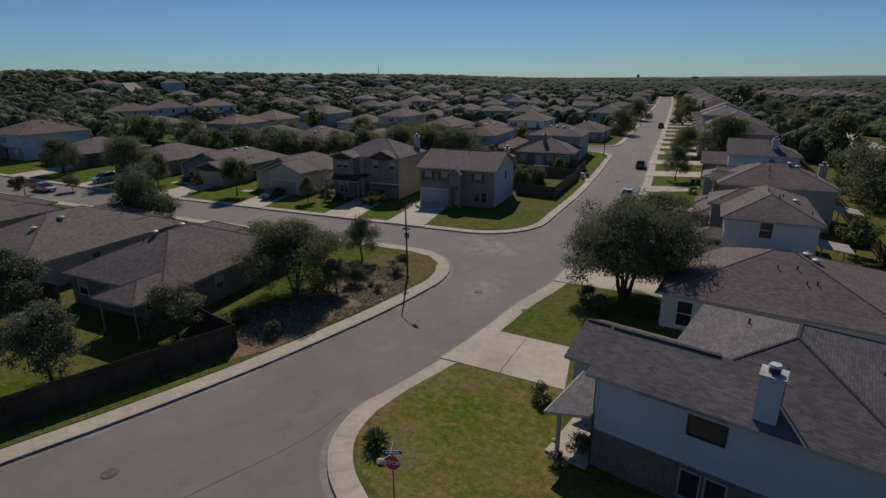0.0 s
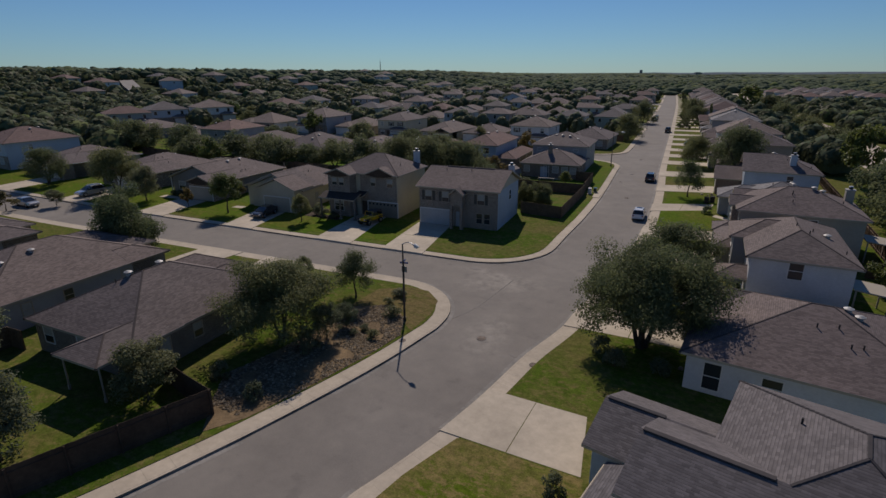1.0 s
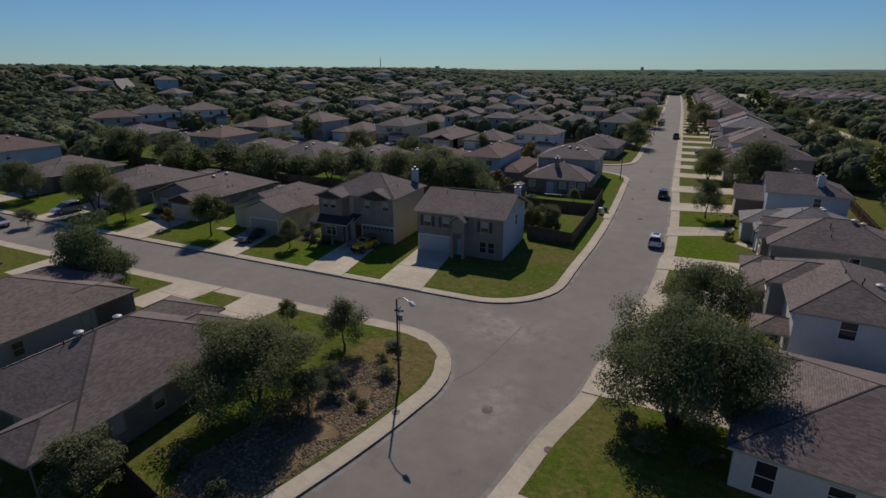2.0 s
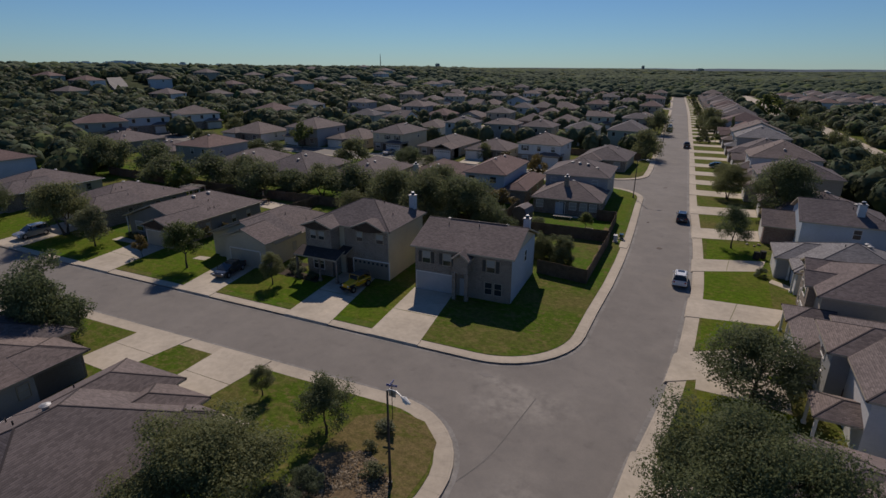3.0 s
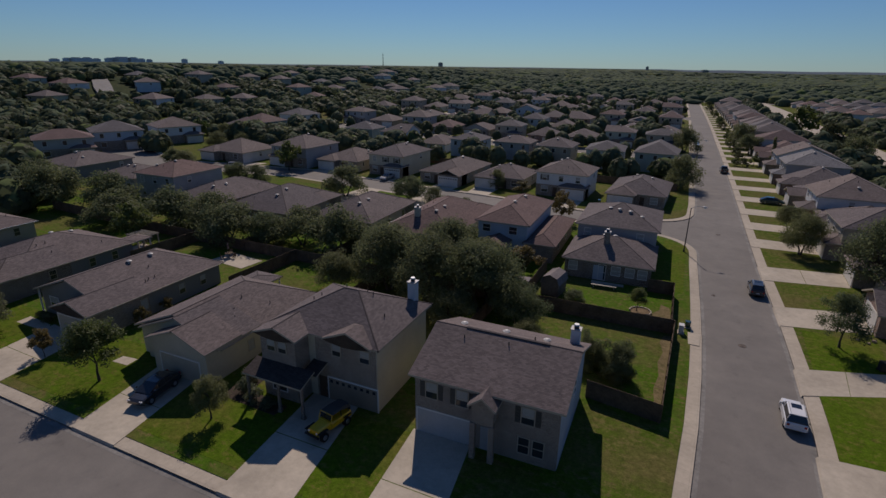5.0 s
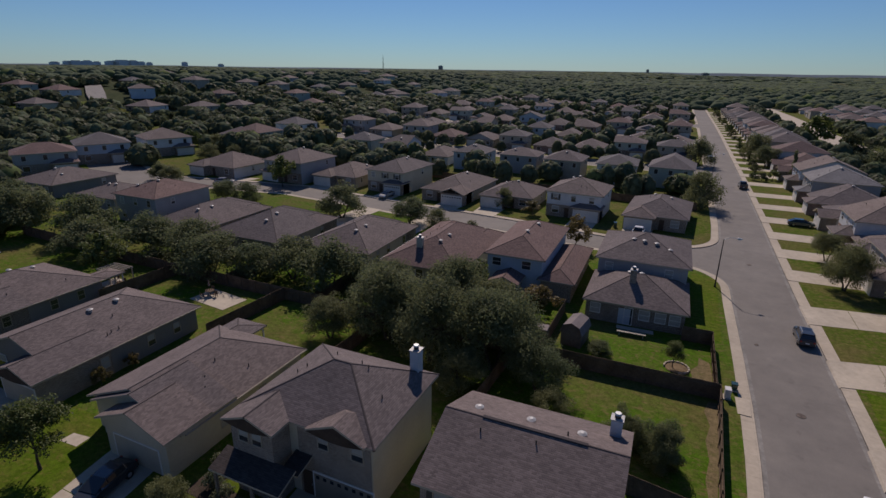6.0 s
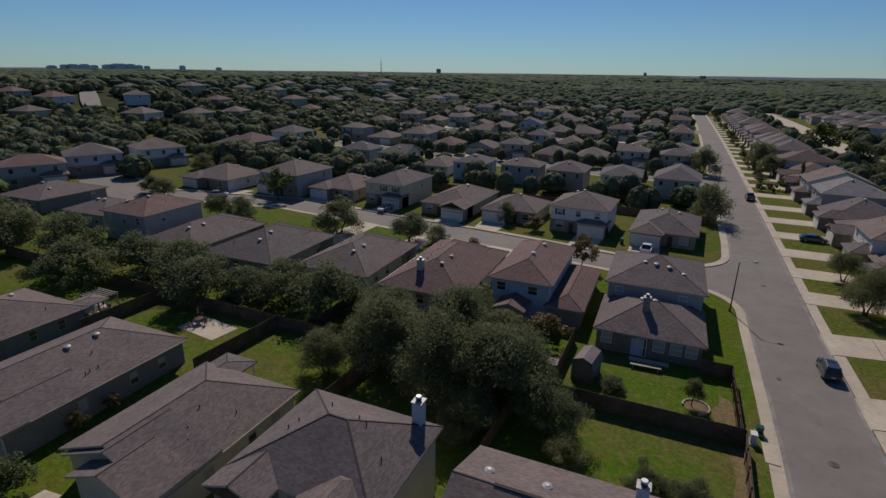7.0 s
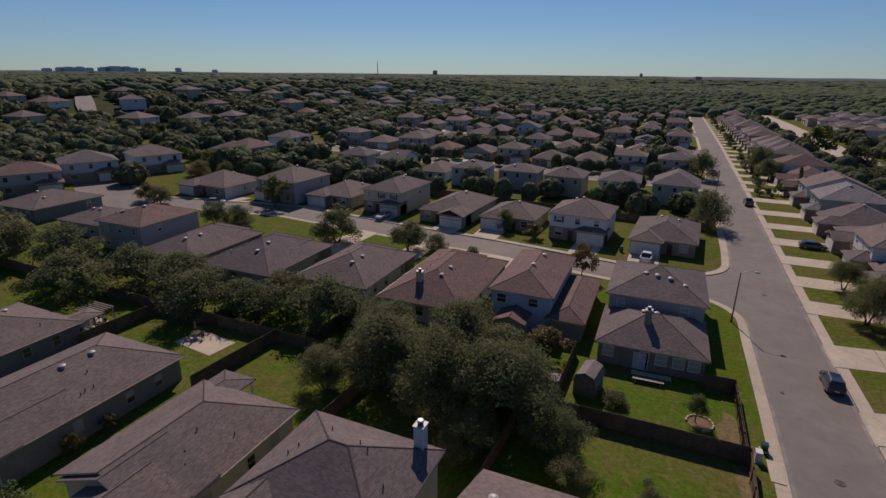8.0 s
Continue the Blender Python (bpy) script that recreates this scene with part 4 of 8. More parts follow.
corner_house()
porch_house()
long_house(-61.3, 74.0, 11.7, 14.4, 2.5, "long cream one-storey house with brown roof and stepped gables", "side_cream", "side_cream", [(-4.65, 5.87, 0.45, 0, 0.2, -2.0), (-1.85, 5.89, 1.9, 0, 0.4, -4.6)], 13, rear=(-5.5, -1.4, 9.6), pitch=0.4, eave=3.12, doors="garage_beige", back_hip=0.87, vents=0, edge="trim_tan", porch=0.0)
h4 = long_house(-79.4, 75.2, 12.8, 16.0, 2.5, "long tan one-storey house with a dark gabled front and brown roof", "brick_tan", "side_slate", [(0.2, 6.42, 2.3, 0)], 14, pitch=0.36, eave=3.0, doors="garage_beige", back_hip=0.8, porch=0.15, vents=0, edge="trim_tan")
for _x, _y in ((0.8, -1.0), (0.8, 1.9)):
    turbine_vent(h4, _x, _y, 3.0 + 0.36 * (6.4 - _x))
# front gable triangle, its shade given as a dark colour
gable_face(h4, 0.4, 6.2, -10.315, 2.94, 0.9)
long_house(-97.8, 75.2, 13.4, 16.2, 2.5, "one-storey brick house under a low brown roof", "brick_brown", "side_slate", [(-6.7, -1.0, 1.0, 1), (-1.4, 6.72, 2.4, 1)], 15, rear=(3.0, 6.4, 11.0), pitch=0.36, edge="trim_tan")
long_house(-120.0, 73.8, 13.6, 15.5, 2.5, "one-storey tan house half behind street trees", "brick_brown", "side_tan", [(-6.8, -1.0, 1.0, 1), (-1.4, 6.8, 2.4, 1)], 16, pitch=0.36)
house(-146.0, -132.0, 62.0, 80.0, "S", 2, "brick_tan", "side_blue", "roof_red", "y", (1, 1), 0.38, garage=-1, label="two-storey pale blue house under a reddish roof", seed=17)
house(-166.0, -152.0, 60.0, 78.0, "S", 1, "brick_tan", "side_tan", "roof_brown", "y", (1, 1), 0.38, garage=-1, label="one-storey tan house under a brown roof", seed=18)
# ---- first street, south side ----
lh = long_house(-40.8, 32.4, 12.4, 14.8, 2.0, "one-storey corner house with wide brown roof and back porch", "brick_brown", "brick_brown", [(-6.2, -3.0, 0.2, 1), (-4.2, 1.2, 1.2, 1), (-0.6, 6.2, 2.2, 1)], 21, pitch=0.46, face_n=True, vents=0, roofing="roof_tan")
wing(lh, -6.3, -1.6, 3.0, 9.9, 2.74, 0.40, "y", 0, 1, "roof_tan", None)
for _x in (-5.9, -2.0):
    post(lh, _x, 9.5, 2.6, 0.1, "side_tan")
for _x, _y in ((0.77, -0.9), (0.85, 1.9)):
    turbine_vent(lh, _x, _y, 5.35)
long_house(-58.2, 32.2, 14.0, 17.5, 2.0, "one-storey grey-walled house with a broad brown roof", "brick_brown", "side_grey", [(-7.0, -2.0, 0.2, 1), (-2.4, 7.0, 2.0, 1)], 22, "roof_tan", pitch=0.4, face_n=True)
long_house(-79.0, 29.8, 14.0, 18.5, 2.0, "one-storey house with a brown roof and boxed chimney", "brick_brown", "side_grey", [(-7.0, -2.0, 0.2, 1), (-2.4, 7.0, 2.0, 1)], 23, pitch=0.4, face_n=True, chim=(-2.0, -3.0))
long_house(-99.5, 28.0, 14.0, 18.5, 2.0, "one-storey house beside the street bend", "brick_brown", "side_tan", [(-7.0, -2.0, 0.2, 1), (-2.4, 7.0, 2.0, 1)], 24, pitch=0.4, face_n=True)


# ---- the corner house by the stop sign ----
def near_house():
    H = thing("house", 6.51, 28.31, gz(6.5, 28.5) + 0.1, -11.4, "two-storey pale blue-grey house with a grey shingled roof and boxed chimney", "house", "houses of the east row")
    z, k = 5.23, 0.41
    main = (-5.15, 5.15, -5.98, 6.03, z, k, "y", 1, 1)
    wing(H, *main, "roof_grey", "side_blue", caps=False)
    zr = z + k * 5.15
    for q, r in (((0, -0.83, zr), (0, 0.88, zr)), ((-2.12, -2.95, z + k * 3.03), (0, -0.83, zr)), ((5.15, -5.98, z), (0, -0.83, zr)), ((-5.15, 6.03, z), (0, 0.88, zr)), ((5.15, 6.03, z), (0, 0.88, zr))):
        q, r = Vector(q), Vector(r)
        n = int((r - q).length / 0.28)
        for i in range(n):
            u, v = q.lerp(r, i / n), q.lerp(r, (i + 1.15) / n)
            part("cap_shingle", tube(u + Vector((0, 0, -0.085)), v + Vector((0, 0, -0.065)), 0.11, 0.11, 6), M["roof_grey"], H)
    wing(H, -7.63, -1.6, -5.98, 0.08, z + 0.004, k, "x", 0, 0, "roof_grey", None, caps=False)
    walls(H, -7.18, -4.7, -5.53, -0.37, -0.5, z - 0.08, "side_blue", ("x", k, True, False, OVER))
    wing(H, -10.87, -3.2, -1.1, 4.95, 2.87, k, "x", 0, 0, "roof_grey", "side_blue", caps=False)
    part("facing", box(-7.2, 4.72, -5.56, -5.5, -0.4, 2.12), M["brick_dark"], H, "dark brown brick ground floor")
    shed_roof(H, -9.45, -7.15, -6.25, -1.15, 2.52, 3.2, "-x", "roof_grey")
    for y in (-6.05, -1.6):
        post(H, -9.1 if y > -3 else -8.75, y, 2.5, 0.18, "side_grey")
    part("porch_floor", box(-9.4, -7.2, -6.1, -1.2, -0.1, 0.12), M["drive"], H, "concrete porch floor")
    garage_door(H, -10.43, 1.9, 4.6, face="left")
    front_door(H, -7.2, -3.0, "left")
    window(H, -2.33, -5.54, 3.74, 1.43, 0.86, blind=0, frame="dark_metal", rich=False)
    for a in (-2.67, -1.63):
        window(H, a, -5.57, 0.5, 0.78, 1.36, blind=0, frame="side_grey", rich=False)
    window(H, 0.9, -5.57, 0.6, 1.6, 1.4, blind=0, frame="side_grey", rich=False)
    chimney(H, -0.43, -5.1, 4.8, 7.36, 0.82, 0.86, "side_blue")
    for a, b in ((-2.2, 1.6), (3.4, 2.0), (3.3, 0.4)):
        pipe_vent(H, a, b, roof_height(a, b, *main))
    bm = tube((-0.02, -4.5, 5.6), (-0.02, -4.5, 7.55), 0.03, 0.03, 6)
    add_tube(bm, (-0.2, -4.5, 7.35), (0.16, -4.5, 7.6), 0.02, 0.02, 5)
    part("antenna", bm, M["dark_metal"], H, "thin dark roof antenna")
    for x0, x1, y, zz in ((-7.5, -2.6, -2.95, z + k * 3.03), (-10.7, -7.7, 1.925, 2.87 + k * 3.025)):
        part("ridge_vent", box(x0, x1, y - 0.13, y + 0.13, zz - 0.04, zz + 0.05, 0.01), M["roof_grey"], H, "raised ridge vent")
    part("downpipe", tube((-7.22, -5.6, 0.1), (-7.22, -5.6, 5.0), 0.04, 0.04, 6), M["dark_metal"], H, "dark rain pipe at the wall corner")
    part("gutter", tube((-9.5, -6.25, 2.46), (-9.5, -1.2, 2.46), 0.05, 0.05, 6), M["trim_tan"], H, "slim tan rain gutter")


near_house()


# ---- east row near the camera ----
def east_house(x0, x1, y0, y1, storeys, label, wall, side, roofing, wings, chim=None, seed=1, hips=(1, 1), yaw=0.0, eave=None, pitch=0.42, axis="x", south=()):
    """A house that fronts the main road. south: windows of its south wall as x, sill, width, height. wings: rows of x0, x1, y0, y1, eave, hip, kind."""
    cx, cy = (x0 + x1) / 2, (y0 + y1) / 2
    rnd = random.Random(seed)
    H = thing("house", cx, cy, gz(cx, cy) + 0.15, yaw, label, "house", "houses of the east row")
    z = eave or (2.75 if storeys == 1 else 4.95)
    r = (x0 - cx, x1 - cx, y0 - cy, y1 - cy)
    main = (*r, z, pitch, axis, hips[0], hips[1])
    wing(H, *main, roofing, side)
    for k, (a, b, c, d, e, hip, kind) in enumerate(wings):
        a, b, c, d = a - cx, b - cx, c - cy, d - cy
        wing(H, a, b, c, d, e + 0.012 * (k + 1), pitch, "x", hip, 0, roofing, None if kind == "porch" else wall)
        if kind == "garage":
            garage_door(H, a + OVER - 0.01, (c + d) / 2, min(4.8, d - c - 1.2), face="left")
        elif kind == "porch":
            for yy in (c + 0.3, d - 0.3):
                post(H, a + 0.3, yy, e - 0.1, 0.2)
        else:
            window(H, a + OVER - 0.01, (c + d) / 2, 0.8, 1.5, 1.4, "left", blind=0.5)
            if e > 4:
                window(H, a + OVER - 0.01, (c + d) / 2, 3.3, 1.5, 1.3, "left", blind=0.5)
    wy = r[2] + OVER
    for a, sill, w, h in south or ((1.2, 3.2 if storeys == 2 else 1.1, 0.85, 1.2),):
        window(H, a, wy - 0.01, sill, w, h, blind=0)
    for yy in (-0.25, 0.25):
        window(H, r[1] - OVER, yy * (y1 - y0), 0.9, 1.1, 1.3, "right", blind=0.4)
    front_door(H, r[0] + OVER - 0.02, 0.0, "left")
    if chim:
        a, b = chim[0] - cx, chim[1] - cy
        chimney(H, a, b, z - 0.4, roof_height(a, b, *main) + 1.4, 0.85, 0.85, side)
    for k in range(2):
        a, b = rnd.uniform(0.5, 2.5), rnd.uniform(-1.0, 1.5)
        turbine_vent(H, a, b, roof_height(a, b, *main))
    for k in range(4):
        a, b = rnd.uniform(-0.1, 0.4) * (x1 - x0), rnd.uniform(-0.35, -0.05) * (y1 - y0)
        pipe_vent(H, a, b, roof_height(a, b, *main))
    return H


east_house(0.2, 15.6, 40.3, 54.4, 1, "one-storey house with a broad weathered brown-grey hipped roof", "side_grey", "side_white", "roof_brown", [(-1.0, 8, 47.4, 54.2, 2.75, 1, "garage")], seed=61, yaw=-6, pitch=0.36, south=((-5.6, 0.3, 1.0, 1.9), (-2.2, 0.9, 1.1, 1.2)))
east_house(3.6, 12.1, 56.8, 70.5, 2, "two-storey white-sided house with a brown hipped roof", "side_grey", "side_white", "roof_tan", [(1.2, 8.0, 66.0, 74.2, 2.9, 1, "garage"), (1.3, 5.0, 57.4, 61.0, 2.6, 1, "porch"), (2.4, 7.0, 62.8, 69.0, 4.95, 1, "window")], seed=62, axis="y", south=((-0.35, 3.25, 1.05, 1.5),))
east_house(3.2, 16.0, 74.0, 84.6, 2, "two-storey tan house with a brown roof and porch", "brick_tan", "side_tan", "roof_brown", [(1.0, 5.0, 72.4, 76.5, 2.7, 1, "porch"), (2.5, 7.0, 76.6, 80.8, 4.9, 0, "window"), (3.0, 8.0, 80.4, 85.0, 4.9, 0, "window")], chim=(15.0, 82.0), seed=63)
east_house(3.0, 15.5, 86.2, 98.6, 1, "one-storey grey house with stepped grey hipped roofs", "side_grey", "side_white", "roof_slate", [(1.4, 8.0, 91.0, 97.6, 2.75, 1, "garage"), (2.9, 9.5, 87.0, 91.6, 2.75, 1, "porch")], seed=64)
east_house(4.6, 15.5, 101.5, 112.0, 2, "two-storey pale blue house with a brick front", "brick_red", "side_blue", "roof_brown", [(0.8, 6.0, 105.4, 113.4, 2.75, 0, "garage")], chim=(11.5, 104.0), seed=65, hips=(0, 1))
east_house(3.5, 16.0, 116.0, 128.0, 1, "one-storey brown-roofed house behind a large oak", "brick_tan", "side_tan", "roof_brown", [(1.2, 7.5, 121.0, 127.5, 2.75, 1, "garage")], seed=66)


# ---- second street, south side ----
def yard_house():
    H = thing("house", -28.8, 118.0, gz(-28.8, 118) + 0.15, 3.5, "two-storey grey-brown house with a one-storey back wing and stone chimney", "house", "houses of the second street")
    wing(H, -6.1, 6.1, -10.6, 0.4, 2.7, 0.42, "x", 1, 1, "roof_brown", "brick_brown")
    wing(H, -6.1, 6.1, -1.4, 12.4, 5.2, 0.34, "x", 1, 1, "roof_brown", "side_grey")
    chimney(H, -0.7, -6.6, 2.6, 5.9, 0.75, 0.75, "brick_tan")
    for a in (-4.5, 1.2, 3.0, 4.6):
        window(H, a, -10.16, 1.0, 1.1, 1.2, blind=1)
    window(H, -0.6, -10.16, 0.1, 0.9, 2.1, blind=0)
    part("door", box(-1.75, -0.85 + 0.5, -10.2, -10.12, 0.0, 2.1), M["side_blue"], H, "pale blue back door")
    for a in (-4.2, 3.4):
        window(H, a, -0.96, 3.4, 0.9, 1.1, blind=1)
    window(H, 5.65, 5.0, 3.4, 0.9, 1.2, "right", blind=0)
    main = (-6.1, 6.1, -1.4, 12.4, 5.2, 0.34, "x", 1, 1)
    for a, b in ((-1.6, 3.6), (-0.2, 3.2), (1.4, 2.9), (3.2, 2.2)):
        turbine_vent(H, a, b, roof_height(a, b, *main))
    for a in (-1.2, 0.2):
        turbine_vent(H, a, -4.6, 4.7)
    garage_door(H, 3.0, 11.95, 4.8, face="back")


yard_house()


def blue_house():
    H = thing("house", -45.0, 119.5, gz(-45, 119.5) + 0.15, 3.5, "two-storey pale blue house with a reddish brown roof", "house", "houses of the second street")
    main = (-4.4, 4.2, -9.0, 8.5, 5.2, 0.42, "y", 1, 1)
    wing(H, *main, "roof_red", "side_blue")
    wing(H, 3.4, 8.4, -9.6, 7.0, 2.75, 0.42, "y", 1, 1, "roof_red", "brick_tan")
    wing(H, -2.6, 1.6, -12.4, -8.2, 2.6, 0.4, "y", 0, 0, "roof_red", "side_tan")
    for a in (-2.6, 1.6):
        window(H, a, -8.56, 3.5, 1.2, 1.1, blind=0)
    for y in (-5, 1):
        window(H, 7.95, y, 1.0, 0.8, 1.2, "right", blind=0)
    for a, b in ((0.0, -2.4), (0.4, 2.6)):
        turbine_vent(H, a, b, roof_height(a, b, *main))


blue_house()
long_house(-57.9, 117.0, 12.8, 21.0, 3.5, "one-storey cream house with a reddish roof and metal chimney", "brick_tan", "side_cream", [(-6.4, -1.5, 0.3, 1), (-2.0, 6.4, 1.5, 1)], 33, "roof_red", pitch=0.44, face_n=True, chim=(1.5, 6.6), group="houses of the second street")
long_house(-73.0, 115.5, 12.6, 17.0, 3.5, "one-storey cream house with a brown hipped roof", "brick_tan", "side_cream", [(-6.3, -1.5, 0.3, 1), (-2.0, 6.3, 1.5, 1)], 34, pitch=0.42, face_n=True, group="houses of the second street")
long_house(-89.5, 112.8, 14.6, 17.0, 3.5, "one-storey tan house with a wide brown roof", "brick_tan", "side_tan", [(-7.3, -1.5, 0.3, 1), (-2.0, 7.3, 1.5, 1)], 35, pitch=0.42, face_n=True, group="houses of the second street")
long_house(-104.0, 111.5, 12.4, 18.0, 3.5, "one-storey tan house with a brown roof and back porch", "brick_tan", "side_tan", [(-6.2, -1.5, 0.3, 1), (-2.0, 6.2, 1.5, 1)], 36, pitch=0.42, face_n=True, group="houses of the second street")
house(-124, -112.5, 105.5, 119, "N", 2, "brick_tan", "side_grey", "roof_red", "auto", (1, 1), 0.36, garage=0, wing=0, label="two-storey grey house with a reddish hipped roof", seed=37, yaw=3.5)
house(-161.5, -148, 106.5, 122, "N", 1, "brick_brown", "side_slate", "roof_brown", "y", (1, 1), 0.34, garage=0, wing=0, label="long low brown house with a plain hipped roof", seed=38, yaw=4)
house(-139.5, -127.5, 107, 118.5, "N", 1, "brick_brown", "side_grey", "roof_tan", "x", (1, 1), 0.34, garage=0, wing=0, label="low house with a mauve-brown roof behind large oaks", seed=39, yaw=4)
# ---- second street, north side ----
N_SIDES = ("side_tan", "side_white", "side_tan", "side_cream", "side_cream", "side_tan", "side_grey", "side_white")
N_TEXT = ("one-storey house with an open garage and a stepped brown roof", "two-storey house with dark shutters and a tan roof", "one-storey house behind a dark tree", "one-storey house with a pale wide garage door", "two-storey cream house with a dark porch",
          "one-storey tan house with a brown roof", "two-storey grey-white house with a plain side wall", "one-storey pale house by the street bend")
for i, (a, b, y0, y1, st) in enumerate(((-36.5, -24.5, 149.5, 168, 1), (-52.5, -40.5, 150.5, 164, 2), (-67.5, -55.5, 151.5, 166, 1), (-82, -69.8, 149, 170, 1), (-98, -87, 151, 168, 2), (-113, -100.5, 149.5, 166, 1), (-127, -114, 146, 162, 2), (-147, -132, 140, 156, 1))):
    house(a, b, y0, y1, "S", st, "brick_tan", N_SIDES[i], ("roof_brown", "roof_tan")[i % 2], "auto", (1, 1), 0.4, garage=(-1, 1, -1, 1, 1, -1, -1, -1)[i], wing=2.0 if st == 1 else 1.2, label=N_TEXT[i], seed=40 + i, group="houses of the second street", lites=i in (3, 4))


# ---- trees ----
def leaf_mesh(name, lobes, count, size, mat, seed, flat=0.0, fill=0.35):
    """A crown: pointed leaf sprays strewn over and inside overlapping lobes (centre, radii)."""
    rng = np.random.default_rng(seed)
    vol = np.array([r[0] * r[1] + r[1] * r[2] + r[0] * r[2] for _, r in lobes])
    pick = rng.choice(len(lobes), count, p=vol / vol.sum())
    c = np.array([l[0] for l in lobes], float)[pick]
    r = np.array([l[1] for l in lobes], float)[pick]
    d = rng.normal(size=(count, 3))
    d /= np.linalg.norm(d, axis=1)[:, None]
    rad = 1 - fill * rng.random(count) ** 1.5 + 0.05 * rng.normal(size=count)
    # sprays gather round twig ends, which leaves gaps and a ragged outline
    twigs = max(12, count // 26)
    td = rng.normal(size=(twigs, 3))
    td /= np.linalg.norm(td, axis=1)[:, None]
    near = np.argmax(d @ td.T + 0.05 * rng.normal(size=(count, 1)), axis=1) if count * twigs < 6e6 else rng.integers(0, twigs, count)
    reach = (0.86 + 0.26 * rng.random(twigs))[near]
    d = d * 0.72 + td[near] * 0.28
    d /= np.linalg.norm(d, axis=1)[:, None]
    p = c + d * r * (rad * reach)[:, None]
    n = d * 0.9 + rng.normal(size=(count, 3)) * 0.48 + np.array([0, 0, 0.4])
    n /= np.linalg.norm(n, axis=1)[:, None]
    a = np.cross(n, rng.normal(size=(count, 3)))
    a /= np.linalg.norm(a, axis=1)[:, None]
    b = np.cross(n, a)
    s = size * (0.6 + 0.8 * rng.random(count))[:, None]
    bend = n * s * 0.18
    v = np.stack([p - a * s, p - b * s * 0.55 + bend, p + a * s, p + b * s * 0.55 + bend], 1).reshape(-1, 3)
    f = np.arange(count * 4).reshape(-1, 4)
    me = bpy.data.meshes.new(name)
    me.from_pydata(v.tolist(), [], f.tolist())
    me.materials.append(M[mat])
    return me


def trunk_mesh(name, height, radius, limbs, spread, seed, stems=1):
    """A tapered trunk (or several stems) that forks into limbs and twigs."""
    rnd = random.Random(seed)
    bm = bmesh.new()
    for s in range(stems):
        ang = 2 * math.pi * s / max(1, stems) + rnd.random()
        lean = 0.0 if stems == 1 else spread * 0.28
        p = Vector((0.2 * math.cos(ang), 0.2 * math.sin(ang), 0)) if stems > 1 else Vector((0, 0, 0))
        pts = [p]
        n = 4
        for k in range(1, n + 1):
            pts.append(p + Vector((math.cos(ang) * lean * k / n + rnd.uniform(-0.1, 0.1), math.sin(ang) * lean * k / n + rnd.uniform(-0.1, 0.1), height * k / n)))
        rr = radius if stems == 1 else radius * 0.7
        for k in range(n):
            add_tube(bm, pts[k], pts[k + 1], rr * (1.25 if k == 0 else 1 - 0.18 * k), rr * (1 - 0.18 * (k + 1)), 7, False)
        for l in range(limbs):
            k = rnd.choice((2, 3, 4))
            a2 = 2 * math.pi * l / limbs + rnd.random()
            e = pts[k] + Vector((math.cos(a2) * spread * rnd.uniform(0.45, 0.8), math.sin(a2) * spread * rnd.uniform(0.45, 0.8), spread * rnd.uniform(0.35, 0.8)))
            m = (pts[k] + e) / 2 + Vector((0, 0, spread * 0.1))
            add_tube(bm, pts[k], m, rr * 0.45, rr * 0.3, 5, False)
            add_tube(bm, m, e, rr * 0.3, rr * 0.08, 5, False)
            for q in range(2):
                t = m + Vector((rnd.uniform(-1, 1), rnd.uniform(-1, 1), rnd.uniform(0.2, 1))) * spread * 0.35
                add_tube(bm, m, t, rr * 0.18, rr * 0.05, 4, False)
    me = bpy.data.meshes.new(name)
    bm.to_mesh(me)
    bm.free()
    me.materials.append(M["bark"])
    return me


def oak_lobes(r, base, h, n, seed, squash=0.62):
    rnd = random.Random(seed)
    out = []
    for k in range(n):
        a = 2 * math.pi * k / n + rnd.uniform(-0.4, 0.4)
        q = r * rnd.uniform(0.35, 0.66)
        s = r * rnd.uniform(0.3, 0.46)
        out.append(((q * math.cos(a), q * math.sin(a), base + (h - base) * rnd.uniform(0.16, 0.66)), (s, s, s * squash * rnd.uniform(0.8, 1.2))))
    for k in range(max(3, n // 2)):
        a = rnd.uniform(0, 6.28)
        q = r * rnd.uniform(0.0, 0.35)
        s = r * rnd.uniform(0.3, 0.45)
        out.append(((q * math.cos(a), q * math.sin(a), base + (h - base) * rnd.uniform(0.6, 0.82)), (s, s, s * squash)))
    return out


# each kind: trunk and crown for a tree of crown radius 1 unit r, several variants
KINDS = {}


def broken(lobes, seed, pieces=3):
    """Each lobe broken up into smaller clumps."""
    rnd = random.Random(seed)
    out = []
    for (x, y, z), (a, b, c) in lobes:
        for k in range(pieces):
            f = rnd.uniform(0.42, 0.72)
            out.append(((x + a * rnd.uniform(-0.6, 0.6), y + b * rnd.uniform(-0.6, 0.6), z + c * rnd.uniform(-0.5, 0.6)), (a * f, b * f, c * f)))
    return out


def make_kind(kind, r, base, h, n, count, size, mat, trunk, variants=3, stems=1, squash=0.62, fill=0.45):
    for v in range(variants):
        lobes = oak_lobes(r, base, h, n, 100 * len(KINDS) + v, squash)
        if n >= 10:
            lobes = broken(lobes, v + 40 * len(KINDS), 4 if n > 15 else 2)
        crown = leaf_mesh("crown", lobes, count, size, mat, 7 * len(KINDS) + v, fill=fill)
        stem = trunk_mesh("trunk", base + (h - base) * 0.35, trunk, 4, r * 0.7, v + 3 * len(KINDS), stems)
        KINDS.setdefault(kind, []).append((stem, crown, r, h))


